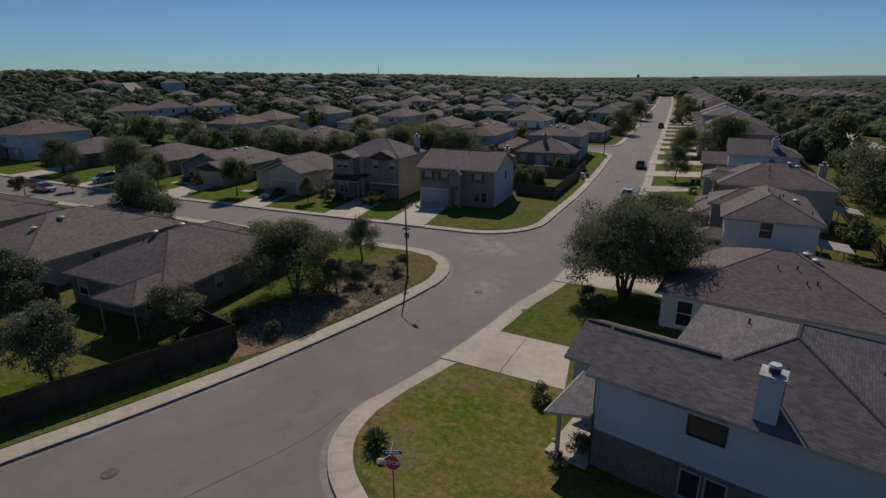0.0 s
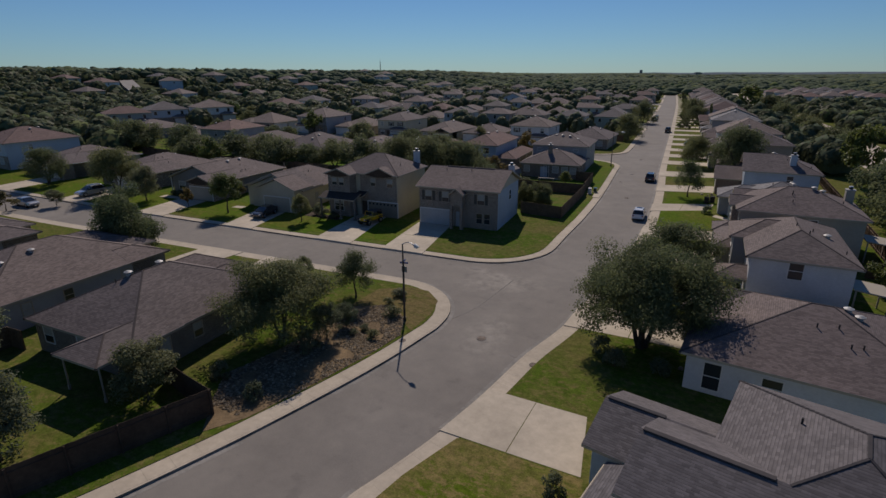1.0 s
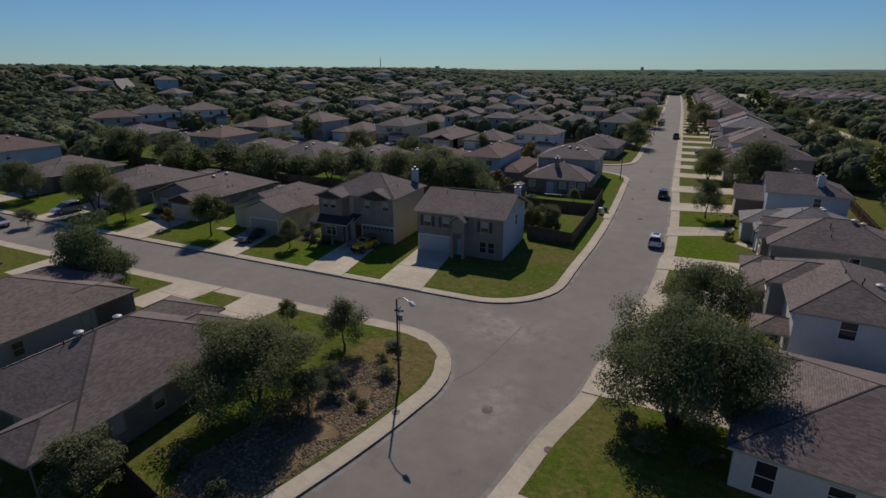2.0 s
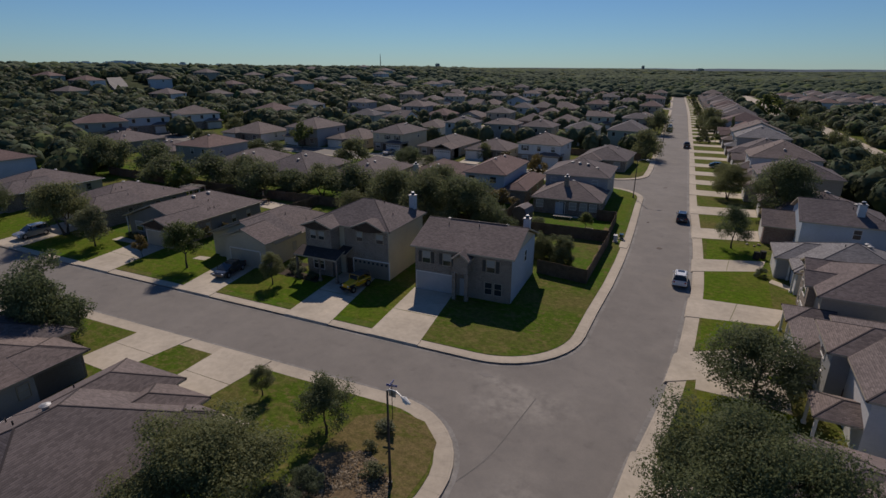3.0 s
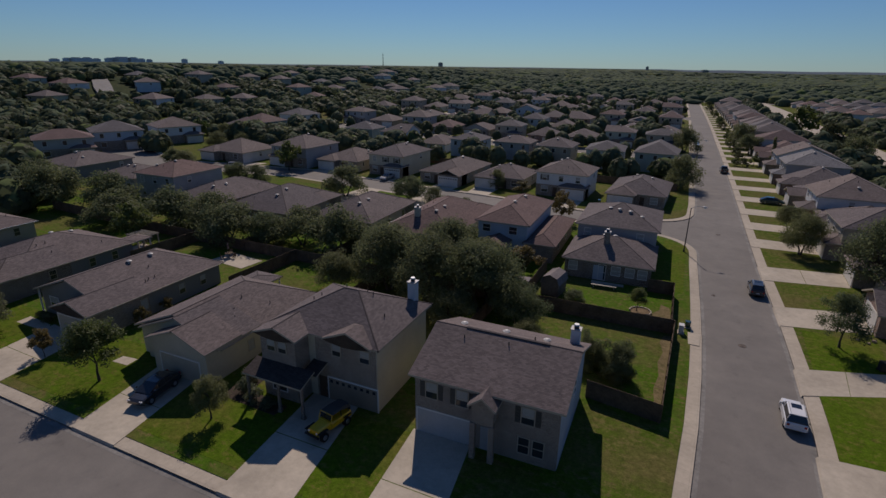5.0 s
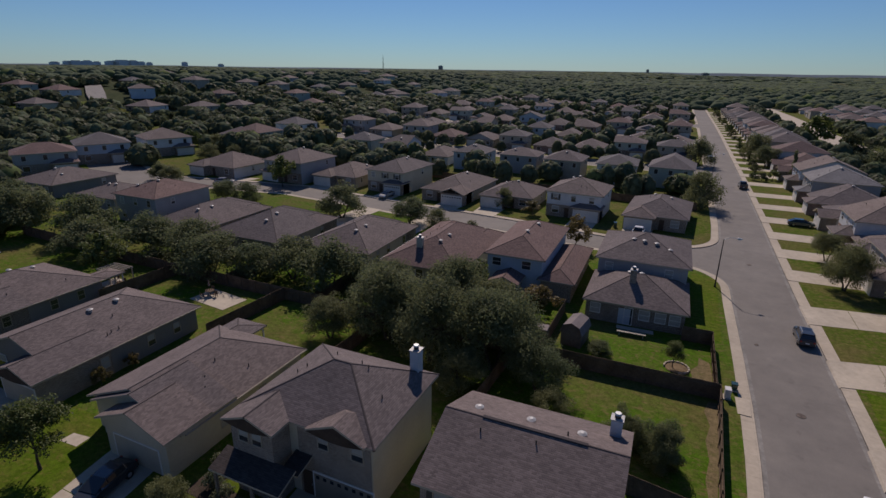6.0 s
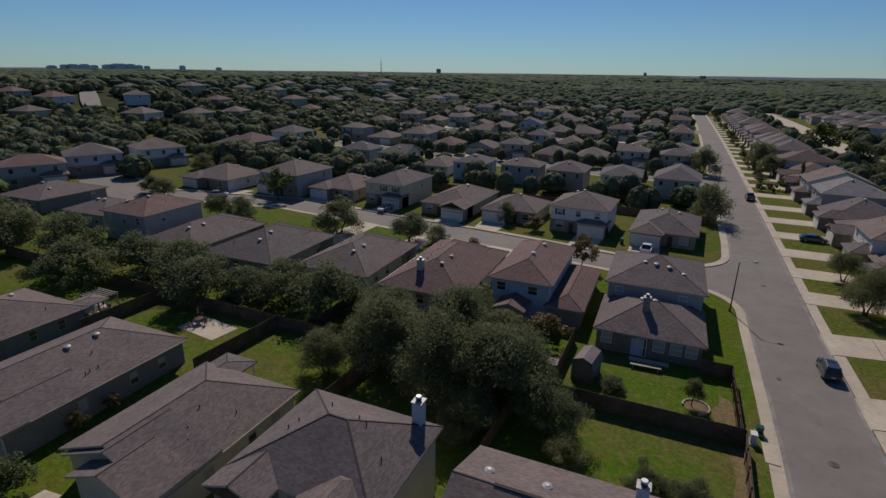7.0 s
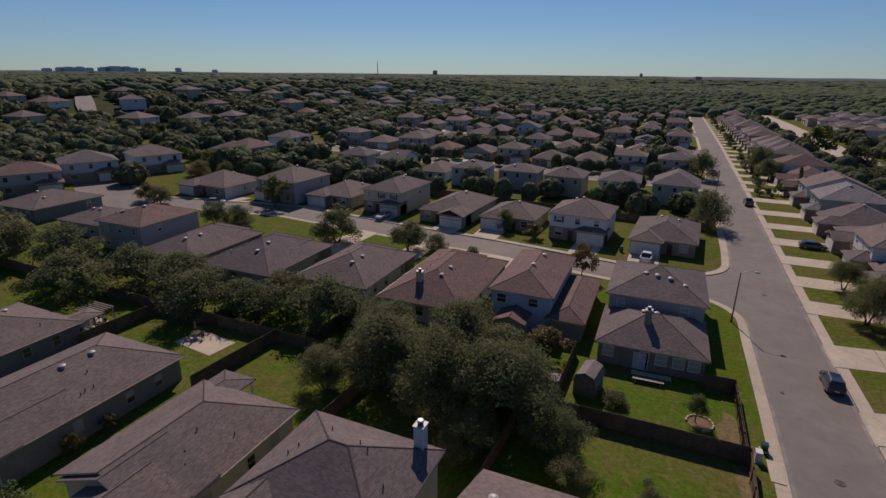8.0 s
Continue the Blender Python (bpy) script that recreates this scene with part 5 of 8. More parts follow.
make_kind("big_oak", 6.0, 0.9, 8.6, 36, 95000, 0.088, "leaf_live", 0.34, 1, 4, 0.75, 0.6)
make_kind("oak", 4.5, 1.2, 7.4, 24, 20000, 0.105, "leaf_oak", 0.24, 3, 2, 0.8, 0.55)
make_kind("lot_tree", 5.0, 2.6, 8.3, 34, 62000, 0.088, "leaf_live", 0.17, 1, 3, 0.85, 0.65)
make_kind("young", 2.0, 1.0, 5.0, 16, 12000, 0.06, "leaf_oak", 0.09, 3, 1, 1.0, 0.65)
make_kind("silver", 2.0, 0.7, 4.2, 16, 11000, 0.068, "leaf_silver", 0.08, 2, 1, 0.9, 0.65)
make_kind("round", 4.0, -0.3, 6.9, 26, 42000, 0.1, "leaf_live", 0.25, 1, 1, 0.95, 0.45)
make_kind("mid_oak", 4.5, 0.1, 7.0, 18, 7000, 0.165, "leaf_oak", 0.22, 4, 2, 0.8, 0.5)
make_kind("street_fresh", 2.3, 1.8, 5.9, 16, 9000, 0.085, "leaf_fresh", 0.1, 1, 1, 0.95, 0.6)
make_kind("mid_fresh", 3.0, 1.0, 5.8, 11, 2000, 0.21, "leaf_fresh", 0.13, 3, 1, 0.9, 0.55)
make_kind("mid_turning", 2.6, 1.0, 5.0, 10, 1800, 0.18, "leaf_autumn", 0.1, 2, 1, 0.85, 0.55)
make_kind("far_oak", 4.5, 0.4, 6.6, 12, 1200, 0.34, "leaf_far", 0.25, 4, 1, 0.8, 0.45)
make_kind("far_fresh", 3.6, 0.5, 6.2, 10, 1000, 0.32, "leaf_fresh", 0.2, 3, 1, 0.85, 0.45)
make_kind("cypress", 0.7, 0.2, 6.0, 6, 900, 0.13, "leaf_oak", 0.08, 1, 1, 2.6)
make_kind("shrub", 0.8, 0.05, 1.1, 8, 900, 0.07, "leaf_silver", 0.03, 2, 1, 0.8)

TREE_TEXT = {
    "big_oak": ("spreading dark green live oak with several trunks", "tree"), "oak": ("dense dark green oak with an uneven crown", "tree"),
    "lot_tree": ("multi-stemmed grey-green tree in a gravel bed", "tree"), "young": ("young green street tree on a lawn", "tree"),
    "silver": ("small olive-grey tree with an airy crown", "tree"), "round": ("broad rounded dark evergreen tree", "tree"),
    "street_fresh": ("upright green street tree on a front lawn", "tree"),
    "mid_oak": ("dark green backyard oak", "tree"), "mid_fresh": ("fresh green backyard tree", "tree"), "mid_turning": ("small tree with yellowing leaves", "tree"),
    "far_oak": ("dark green tree among the far houses", "tree"), "far_fresh": ("lighter green tree among the far houses", "tree"),
    "cypress": ("narrow dark columnar cypress beside a house", "tree"), "shrub": ("low rounded grey-green garden shrub", "shrub"),
}
_tree_count = [0]


def tree(kind, x, y, r, tall=1.0, lift=0.15):
    _tree_count[0] += 1
    i = _tree_count[0]
    stem, crown, r0, h0 = KINDS[kind][i % len(KINDS[kind])]
    text, cat = TREE_TEXT[kind]
    root = thing("shrub" if kind == "shrub" else "tree", x, y, gz(x, y) + lift, (i * 77) % 360, text, cat, "shrubs" if kind == "shrub" else "trees of the suburb")
    s = r / r0
    root.scale = (s, s, s * tall)
    for name, me in (("trunk", stem), ("crown", crown)):
        ob = new(name, me)
        ob.parent = root
    return root


def plant(*rows):
    """Trees and shrubs, each given by kind, place, crown radius and slenderness."""
    for kind, x, y, r, tall in rows:
        tree(kind, x, y, r, tall)


# front gardens and the corner lot by the bend
plant(
    ("lot_tree", -30.0, 35.1, 4.9, 0.8), ("silver", -26.4, 39, 1.2, 0.9), ("young", -36.6, 45.5, 1.25, 0.95), ("young", -29.1, 44.1, 2.3, 0.88), ("silver", -34.4, 16.9, 2.7, 0.95),
    ("silver", -45.8, 20.2, 3.4, 0.95), ("silver", -32.2, 24.5, 2.5, 0.85), ("silver", -39.5, 14.5, 2, 1), ("silver", -51, 16, 2.8, 1), ("round", -61.2, 42.6, 4.2, 1.15),
    ("mid_turning", -98.8, 47.6, 2.2, 0.8), ("silver", -95, 53, 1.7, 0.8), ("shrub", -23.8, 42.2, 1, 0.75), ("shrub", -25.4, 44.2, 0.65, 0.8), ("shrub", -24.5, 39, 0.6, 0.7),
    ("shrub", -23.2, 38.2, 0.7, 0.8), ("shrub", -25.6, 46.4, 1, 0.5), ("shrub", -26.8, 34.4, 1.2, 1.1), ("shrub", -25.9, 27.8, 0.9, 1), ("shrub", -25, 38, 0.5, 0.8),
    ("silver", -26.5, 36.4, 1.6, 0.95), ("shrub", -30, 28.6, 0.9, 1),
)
# front gardens of the east row
plant(
    ("big_oak", -3.2, 46.0, 5.5, 1.1), ("oak", -1.8, 62.3, 4.6, 0.8), ("young", -2.7, 101.3, 2.7, 0.95), ("oak", 4.6, 121.5, 6, 1.05), ("oak", -3.0, 133.5, 3.8, 1.1),
    ("oak", -3.4, 146.7, 3.2, 1.0), ("mid_oak", 24, 92, 5.5, 1.1), ("mid_oak", 24, 104, 5, 1), ("mid_oak", 27, 80, 5, 1), ("mid_fresh", 24, 124, 5, 1.1),
    ("mid_oak", 24, 142, 5, 1), ("mid_fresh", 16.5, 66, 2.2, 1), ("mid_oak", 19, 52, 3, 1), ("shrub", -5.4, 28.4, 0.75, 1.2), ("shrub", -6, 44, 1, 1),
    ("shrub", -4.6, 42.2, 1.1, 1), ("shrub", -1.5, 42.5, 1, 0.9), ("shrub", 0.4, 91, 0.9, 1), ("shrub", -2.3, 25.2, 0.8, 0.9), ("shrub", -3.1, 23.6, 0.6, 0.9),
)
# front lawns of the first street
plant(
    ("oak", -93.4, 62.6, 4.9, 1.12), ("street_fresh", -65.4, 61.6, 2.9, 0.9), ("young", -51.7, 62.5, 1.8, 1), ("mid_turning", -74.3, 61.6, 1.3, 1.3), ("silver", -84.3, 61.4, 2.8, 1.0),
    ("oak", -112, 61, 4, 1.1), ("mid_turning", -72.2, 70.6, 1, 1.25), ("mid_turning", -72.4, 74, 0.9, 1.1), ("shrub", -82, 66.1, 0.8, 1), ("shrub", -83.5, 66.2, 0.8, 0.9),
    ("shrub", -52, 66.6, 1, 1), ("shrub", -50.4, 66, 1, 0.9), ("shrub", -48.6, 65.8, 0.9, 0.9), ("shrub", -53, 68.2, 1, 1),
)
# back gardens behind the first street
plant(
    ("round", -25.5, 85.0, 1.9, 1.1), ("round", -22.7, 84.5, 2.1, 1.1), ("oak", -52.5, 91.5, 5.6, 1), ("oak", -46, 89.5, 5.4, 1.1), ("oak", -39.5, 91, 5.6, 1.05), ("oak", -47, 98, 5.2, 1.05),
    ("oak", -34.4, 89.6, 3.6, 0.9), ("young", -32.2, 86.0, 2.1, 0.62), ("oak", -38.0, 94.8, 3.6, 0.9), ("oak", -42, 97.5, 4.4, 1), ("oak", -56.5, 97.5, 4.6, 1),
    ("oak", -58.5, 88.5, 3.6, 0.9), ("oak", -41, 86, 3.2, 0.9), ("mid_oak", -67.5, 99.5, 5.8, 0.86), ("mid_oak", -80, 98, 4.6, 0.78), ("mid_oak", -85.5, 95, 5.6, 0.82),
    ("mid_fresh", -99, 88, 3.4, 1), ("mid_oak", -109, 92, 6.2, 0.68), ("mid_oak", -118, 97, 6, 0.86), ("mid_oak", -128, 92, 6, 0.95), ("mid_oak", -93, 98.5, 5.4, 0.86),
    ("mid_oak", -101, 97.5, 6.2, 0.75), ("mid_oak", -139, 96, 6, 0.85),
)
plant(
    ("mid_fresh", -48.2, 106.6, 3, 0.9), ("mid_turning", -39.4, 106, 2.8, 0.8), ("mid_oak", -64, 103, 3.3, 0.78), ("mid_oak", -58, 101, 3, 1), ("mid_oak", -74.5, 100, 5, 0.86),
    ("mid_oak", -30.5, 99.8, 1.6, 0.6), ("street_fresh", -23.0, 100.2, 1.35, 0.95),
)
# second street and on along the main road
plant(
    ("mid_oak", -88, 129.5, 5.6, 0.85), ("mid_oak", -73.4, 132, 4.4, 0.85), ("mid_oak", -68, 133, 2.6, 1), ("mid_turning", -41.2, 133.5, 2.8, 1.1), ("shrub", -61, 134, 1.5, 1),
    ("mid_oak", -117.4, 126.2, 3.4, 0.95), ("mid_oak", -113.2, 128.6, 3.2, 0.95), ("mid_oak", -147, 131.6, 3.4, 0.85), ("mid_oak", -141.5, 131.2, 3.4, 0.85), ("mid_fresh", -176.7, 165, 4, 1), ("mid_oak", -171.4, 172, 4.2, 0.85), ("mid_turning", -54.5, 150.5, 2.4, 0.7), ("mid_oak", -61.7, 153, 2.4, 1.35), ("mid_fresh", -117, 143.5, 4, 1),
    ("mid_oak", -23.1, 176.5, 5, 1.1), ("mid_oak", -26.5, 238, 5.5, 1.1), ("mid_fresh", -24.5, 196, 2.4, 1), ("mid_oak", -8.7, 262, 5.6, 1.1), ("mid_fresh", -6, 221, 2.2, 0.8),
    ("cypress", -1.8, 221, 1, 1.2), ("mid_fresh", -11.2, 218, 1.6, 0.7), ("mid_oak", -6.7, 246, 4.6, 1), ("far_fresh", 13, 306, 8.5, 1), ("far_oak", 20, 272, 7.5, 1),
    ("mid_oak", 22, 240, 6, 1), ("mid_oak", 26, 160, 5, 1),
)
plant(
    ("mid_oak", -160, 158, 4, 0.8), ("mid_oak", -154, 163, 3.6, 0.8), ("mid_oak", 24, 184, 5, 1), ("mid_oak", 24, 205, 5, 1),
)


# ---- the farther rows ----
SIDES = ("side_cream", "side_white", "side_tan", "side_grey", "side_blue", "side_green", "side_tan")
ROOFS = ("roof_brown", "roof_tan", "roof_red", "roof_brown", "roof_grey", "roof_tan")
ROW_TEXT = ("one-storey suburban house under a brown shingle roof", "two-storey suburban house under a brown shingle roof")


def far_rows():
    """Rows of houses along the farther side streets. Each street: its line, the storeys of its south and of its north row, where the rows end."""
    rnd = random.Random(5)
    n = 0
    for street, south, north, west in ((224, "22222122", "2211211212", (-136, -162)), (302, "11112121112", "21211211212", (-178, -180)), (380, "121121121112", "212111211211", (-182, -186)), (458, "112111211211", "211121112111", (-188, -190))):
        for face, gap, storeys, end in (("N", -26, south, west[0]), ("S", 19, north, west[1])):
            x = road_east(street + gap) - 8.3 - 4.5
            k = 0
            while x > end:
                st = int(storeys[k % len(storeys)])
                k += 1
                n += 1
                w = rnd.uniform(10.6, 12.2)
                d = rnd.uniform(10.5, 13) if st == 2 else rnd.uniform(13, 16)
                yy = street + gap + rnd.uniform(-2.0, 2.0)
                house(x - w, x, yy - d / 2, yy + d / 2, face, st, rnd.choice(("brick_tan", "brick_brown", "brick_red")), rnd.choice(SIDES), rnd.choice(ROOFS), "auto" if rnd.random() < 0.7 else "x", (rnd.choice((1, 1, 1, 0)), 1), rnd.uniform(0.36, 0.46),
                      garage=rnd.choice((-1, 1)), wing=rnd.choice((0, 1.8)), label=ROW_TEXT[st - 1], rich=False, seed=1000 + n, group="houses of the farther rows", vents=rnd.choice((0, 1, 2)), yaw=rnd.uniform(0, 5))
                if face == "S":
                    a = x - w * rnd.choice((0.28, 0.72))
                    slab("driveway_far", [(a - 2.5, street + 5.5), (a + 2.5, street + 5.5), (a + 2.5, yy - d / 2 + 2.5), (a - 2.5, yy - d / 2 + 2.5)], 0.215, 0.1, M["drive"], 8.0, "pale concrete driveway of a farther street", "driveway")
                b = -1 if face == "S" else 1
                if rnd.random() < 0.8:
                    FAR_TREES.append((x - w * rnd.random(), yy - b * (d / 2 + rnd.uniform(3, 6)), rnd.uniform(2.6, 4.6), rnd.uniform(4.8, 7.0)))
                for _k in range(rnd.choice((0, 1, 1))):
                    FAR_TREES.append((x - w * rnd.random(), yy + b * (d / 2 + rnd.uniform(3.5, 6.5)), rnd.uniform(1.5, 2.8), rnd.uniform(3.5, 5.4)))
                x -= w + rnd.uniform(2.0, 3.4)


def east_rows():
    """The east row, on along the main road: first the houses one by one, then more of the same kind."""
    rnd = random.Random(15)
    known = [(138.5, 2, "side_tan", "roof_brown", (1, 1)), (149.6, 1, "side_cream", "roof_tan", (1, 1)), (160.8, 2, "side_white", "roof_tan", (0, 1)), (173, 1, "side_white", "roof_brown", (1, 1)), (185.6, 1, "side_tan", "roof_brown", (0, 1)),
             (198.6, 2, "side_grey", "roof_slate", (0, 1)), (213.5, 2, "side_blue", "roof_tan", (0, 0)), (227, 1, "side_cream", "roof_red", (1, 1)), (239.5, 1, "side_tan", "roof_red", (0, 1)), (252, 2, "side_white", "roof_red", (1, 1)),
             (265, 1, "side_grey", "roof_grey", (0, 1)), (278, 2, "side_tan", "roof_brown", (0, 1))]
    y = 291
    while y < 500:
        known.append((y, 1 if rnd.random() < 0.6 else 2, rnd.choice(SIDES), rnd.choice(ROOFS), (rnd.choice((0, 1)), 1)))
        y += rnd.uniform(12.2, 13.6)
    for k, (y, st, side, roofing, hips) in enumerate(known):
        x = road_east(y) + 9.0
        d = rnd.uniform(11, 12)
        house(x, x + rnd.uniform(15, 17.5), y - d / 2, y + d / 2, "W", st, rnd.choice(("brick_tan", "brick_red", "brick_brown")), side, roofing, "x", hips, rnd.uniform(0.36, 0.44), garage=1, wing=rnd.choice((1.8, 2.5)), label=ROW_TEXT[st - 1],
              rich=y < 245, seed=2000 + k, group="houses of the east row", yaw=3.0, vents=1)
        e = road_east(y - 2)
        slab("driveway_far", [(e + 0.1, y - 4.3), (x + 1.5, y - 3.6), (x + 1.5, y + 1.2), (e + 0.1, y + 0.8)], 0.206, 0.1, M["drive"], 8.0, "pale concrete driveway beside the main road", "driveway")
        if y > 200:
            tree(rnd.choice(("far_oak", "far_fresh", "far_oak")), road_east(y) + rnd.uniform(4, 6), y + rnd.uniform(3, 6), rnd.uniform(1.3, 3.0), rnd.uniform(0.75, 1.0))
        if rnd.random() < 0.75:
            tree(rnd.choice(("far_oak", "far_fresh")), x + rnd.uniform(18.5, 20), y + rnd.uniform(-5, 5), rnd.uniform(2.0, 3.0), 0.9)


def hill_houses():
    """Houses on the hillside to the west, and those beyond the wide road."""
    rnd = random.Random(25)
    sites = [(-178, 122, 2, -25), (-182, 139.5, 2, -25), (-178, 157, 2, -20), (-166, 185, 2, 0), (-181, 192, 1, 10), (-173, 213, 2, 0), (-373, 213, 1, 20), (-349, 221, 1, 10), (-382, 286, 1, 0), (-329, 255, 2, -30), (-287, 228, 1, 15), (-275, 252, 1, 0),
             (-272, 275, 1, 20), (-360, 318, 2, 10), (-316, 302, 1, 0), (-363, 369, 1, -10), (-260, 325, 1, 25), (-327, 415, 1, 0), (-291, 386, 1, 10), (-247, 403, 1, 0), (-287, 465, 1, 15), (-311, 189, 1, 10)]
    for i in range(26):
        x, y = rnd.uniform(-480, -225), rnd.uniform(330, 640)
        if all(math.hypot(x - p[0], y - p[1]) > 26 for p in sites):
            sites.append((x, y, rnd.choice((1, 1, 2)), rnd.uniform(-25, 25)))
    for k, (x, y, st, yaw) in enumerate(sites):
        HILL.append((x, y))
        w, d = rnd.uniform(12, 15), rnd.uniform(12, 15)
        house(x - w / 2, x + w / 2, y - d / 2, y + d / 2, "E" if k < 6 else "S", st, "brick_tan", rnd.choice(SIDES), "roof_red" if k in (6, 7) else rnd.choice(ROOFS), "auto", (1, 1), 0.4, garage=1 if k < 6 else 0, wing=1.6 if k < 6 else 0,
              label="suburban house half hidden by trees on the hillside", rich=False, seed=3000 + k, group="houses on the hillside", vents=0, yaw=yaw)
    for k in range(27):
        x, y = 47 + 19 * (k % 3) + rnd.uniform(-3, 3) - (k // 3) * 1.5, 404 + (k // 3) * 14.5 + rnd.uniform(-2, 2)
        HILL.append((x, y))
        house(x - 6, x + 6, y - 6, y + 6, rnd.choice("WE"), rnd.choice((1, 2, 2)), "brick_tan", rnd.choice(SIDES), rnd.choice(ROOFS), "auto", (1, 1), 0.4, garage=1, wing=0, label="pale suburban house beyond the wide road", rich=False, seed=4000 + k, group="houses beyond the wide road", vents=0)


HILL = [(-327, 226), (-345, 237), (-366, 252)]
FAR_TREES = []
far_rows()
east_rows()
hill_houses()


def row_trees():
    """Trees in the back gardens and along the kerbs of the farther rows."""
    rnd = random.Random(77)
    for y in (224, 302, 380, 458):
        for k in range(22):
            FAR_TREES.append((rnd.uniform(-190, road_east(y) - 22), y + 36 + rnd.uniform(-5, 5), rnd.uniform(2.4, 4.2), rnd.uniform(5.0, 7.5)))
        for k in range(20):
            FAR_TREES.append((rnd.uniform(-190, road_east(y) - 18), y + rnd.choice((-8.5, 8.5)) + rnd.uniform(-1.2, 1.2), rnd.uniform(1.5, 2.8), rnd.uniform(3.8, 5.6)))
    for k in range(16):
        FAR_TREES.append((rnd.uniform(-130, -35), 179 + rnd.uniform(-4, 5), rnd.uniform(2.0, 3.4), rnd.uniform(4.5, 6.5)))
    for k in range(34):
        FAR_TREES.append((rnd.uniform(-166, -104), rnd.uniform(168, 181), rnd.uniform(2.6, 4.6), rnd.uniform(4.5, 6.8)))
    for k in range(16):
        FAR_TREES.append((rnd.uniform(-166, -140), rnd.uniform(160, 176) + 30 * (k % 2), rnd.uniform(2.6, 4.4), rnd.uniform(4.5, 6.8)))
    for k in range(52):
        y = 132 + k * 7.2
        FAR_TREES.append((road_east(y) + 28.5 + rnd.uniform(-1.6, 3.5), y + rnd.uniform(-3, 3), rnd.uniform(2.4, 4.4), rnd.uniform(4.5, 7.5)))


row_trees()


# ---- far woods ----
def woods_build(nt):
    """Treetops seen from afar: each crown has its own green, mottled by clumps of leaves."""
    g = nt.nodes.new("ShaderNodeNewGeometry")
    own = ramp(nt, g.outputs["Random Per Island"], [(0.0, (0.066, 0.086, 0.056)), (0.45, (0.082, 0.104, 0.064)), (0.8, (0.096, 0.118, 0.066)), (0.93, (0.11, 0.14, 0.05)), (1.0, (0.12, 0.116, 0.06))])
    clump = ramp(nt, noise_node(nt, 0.55, 5, 0.75, world=True), [(0.3, (0.76, 0.77, 0.77)), (0.7, (1.22, 1.22, 1.2))])
    return mix(nt, 1.0, own, clump, "MULTIPLY")


M["woods"] = material("woodland_leaves", woods_build, 0.9, bump=0.4, bump_scale=1.4, spec=0.05)
CROWN_RINGS = ((0.0, 0.8, 7), (0.3, 1.0, 8), (0.64, 0.88, 8), (0.9, 0.5, 6))


def lumpy_crown(rng, px, py, pz, r, h):
    """A rough crown: rings of points thrown in and out, closed by a tip, its foot near the ground."""
    verts, faces, rows = [], [], []
    for up, wide, n in CROWN_RINGS:
        a = np.linspace(0, 2 * np.pi, n, endpoint=False) + rng.uniform(0, 1)
        q = r * wide * rng.uniform(0.82, 1.14, n)
        rows.append((len(verts), n))
        verts += list(zip(px + q * np.cos(a), py + q * np.sin(a), pz + h * (0.08 + 0.9 * up) + h * rng.uniform(-0.06, 0.06, n)))
    for (i, n), (j, m) in zip(rows, rows[1:]):
        u, v = 0, 0
        while u < n or v < m:
            if v * n <= u * m and v < m:
                faces.append((i + u % n, j + (v + 1) % m, j + v % m))
                v += 1
            else:
                faces.append((i + u % n, i + (u + 1) % n, j + v % m))
                u += 1
    i, n = rows[-1]
    verts.append((px + rng.uniform(-0.2, 0.2) * r, py + rng.uniform(-0.2, 0.2) * r, pz + h * rng.uniform(0.95, 1.08)))
    faces += [(i + k, i + (k + 1) % n, len(verts) - 1) for k in range(n)]
    return np.array(verts), np.array(faces)


def leaf_sprays(rng, px, py, pz, r, h, k, size):
    """Small leaf sprays over that crown, facing outwards."""
    u = rng.normal(size=(k, 3))
    u /= np.linalg.norm(u, axis=1)[:, None]
    u[:, 2] = np.abs(u[:, 2]) * 1.1 - 0.2
    p = np.array([px, py, pz + h * 0.42]) + u * np.array([r, r, h * 0.6]) * rng.uniform(0.82, 1.1, k)[:, None]
    nrm = u + rng.normal(size=(k, 3)) * 0.22 + np.array([0, 0, 0.2])
    nrm /= np.linalg.norm(nrm, axis=1)[:, None]
    t = np.cross(nrm, rng.normal(size=(k, 3)))
    t /= np.linalg.norm(t, axis=1)[:, None]
    b = np.cross(nrm, t)
    s = size * rng.uniform(0.6, 1.3, k)[:, None]
    return np.stack([p - t * s, p - b * s * 0.8, p + t * s, p + b * s * 0.8], 1).reshape(-1, 3)


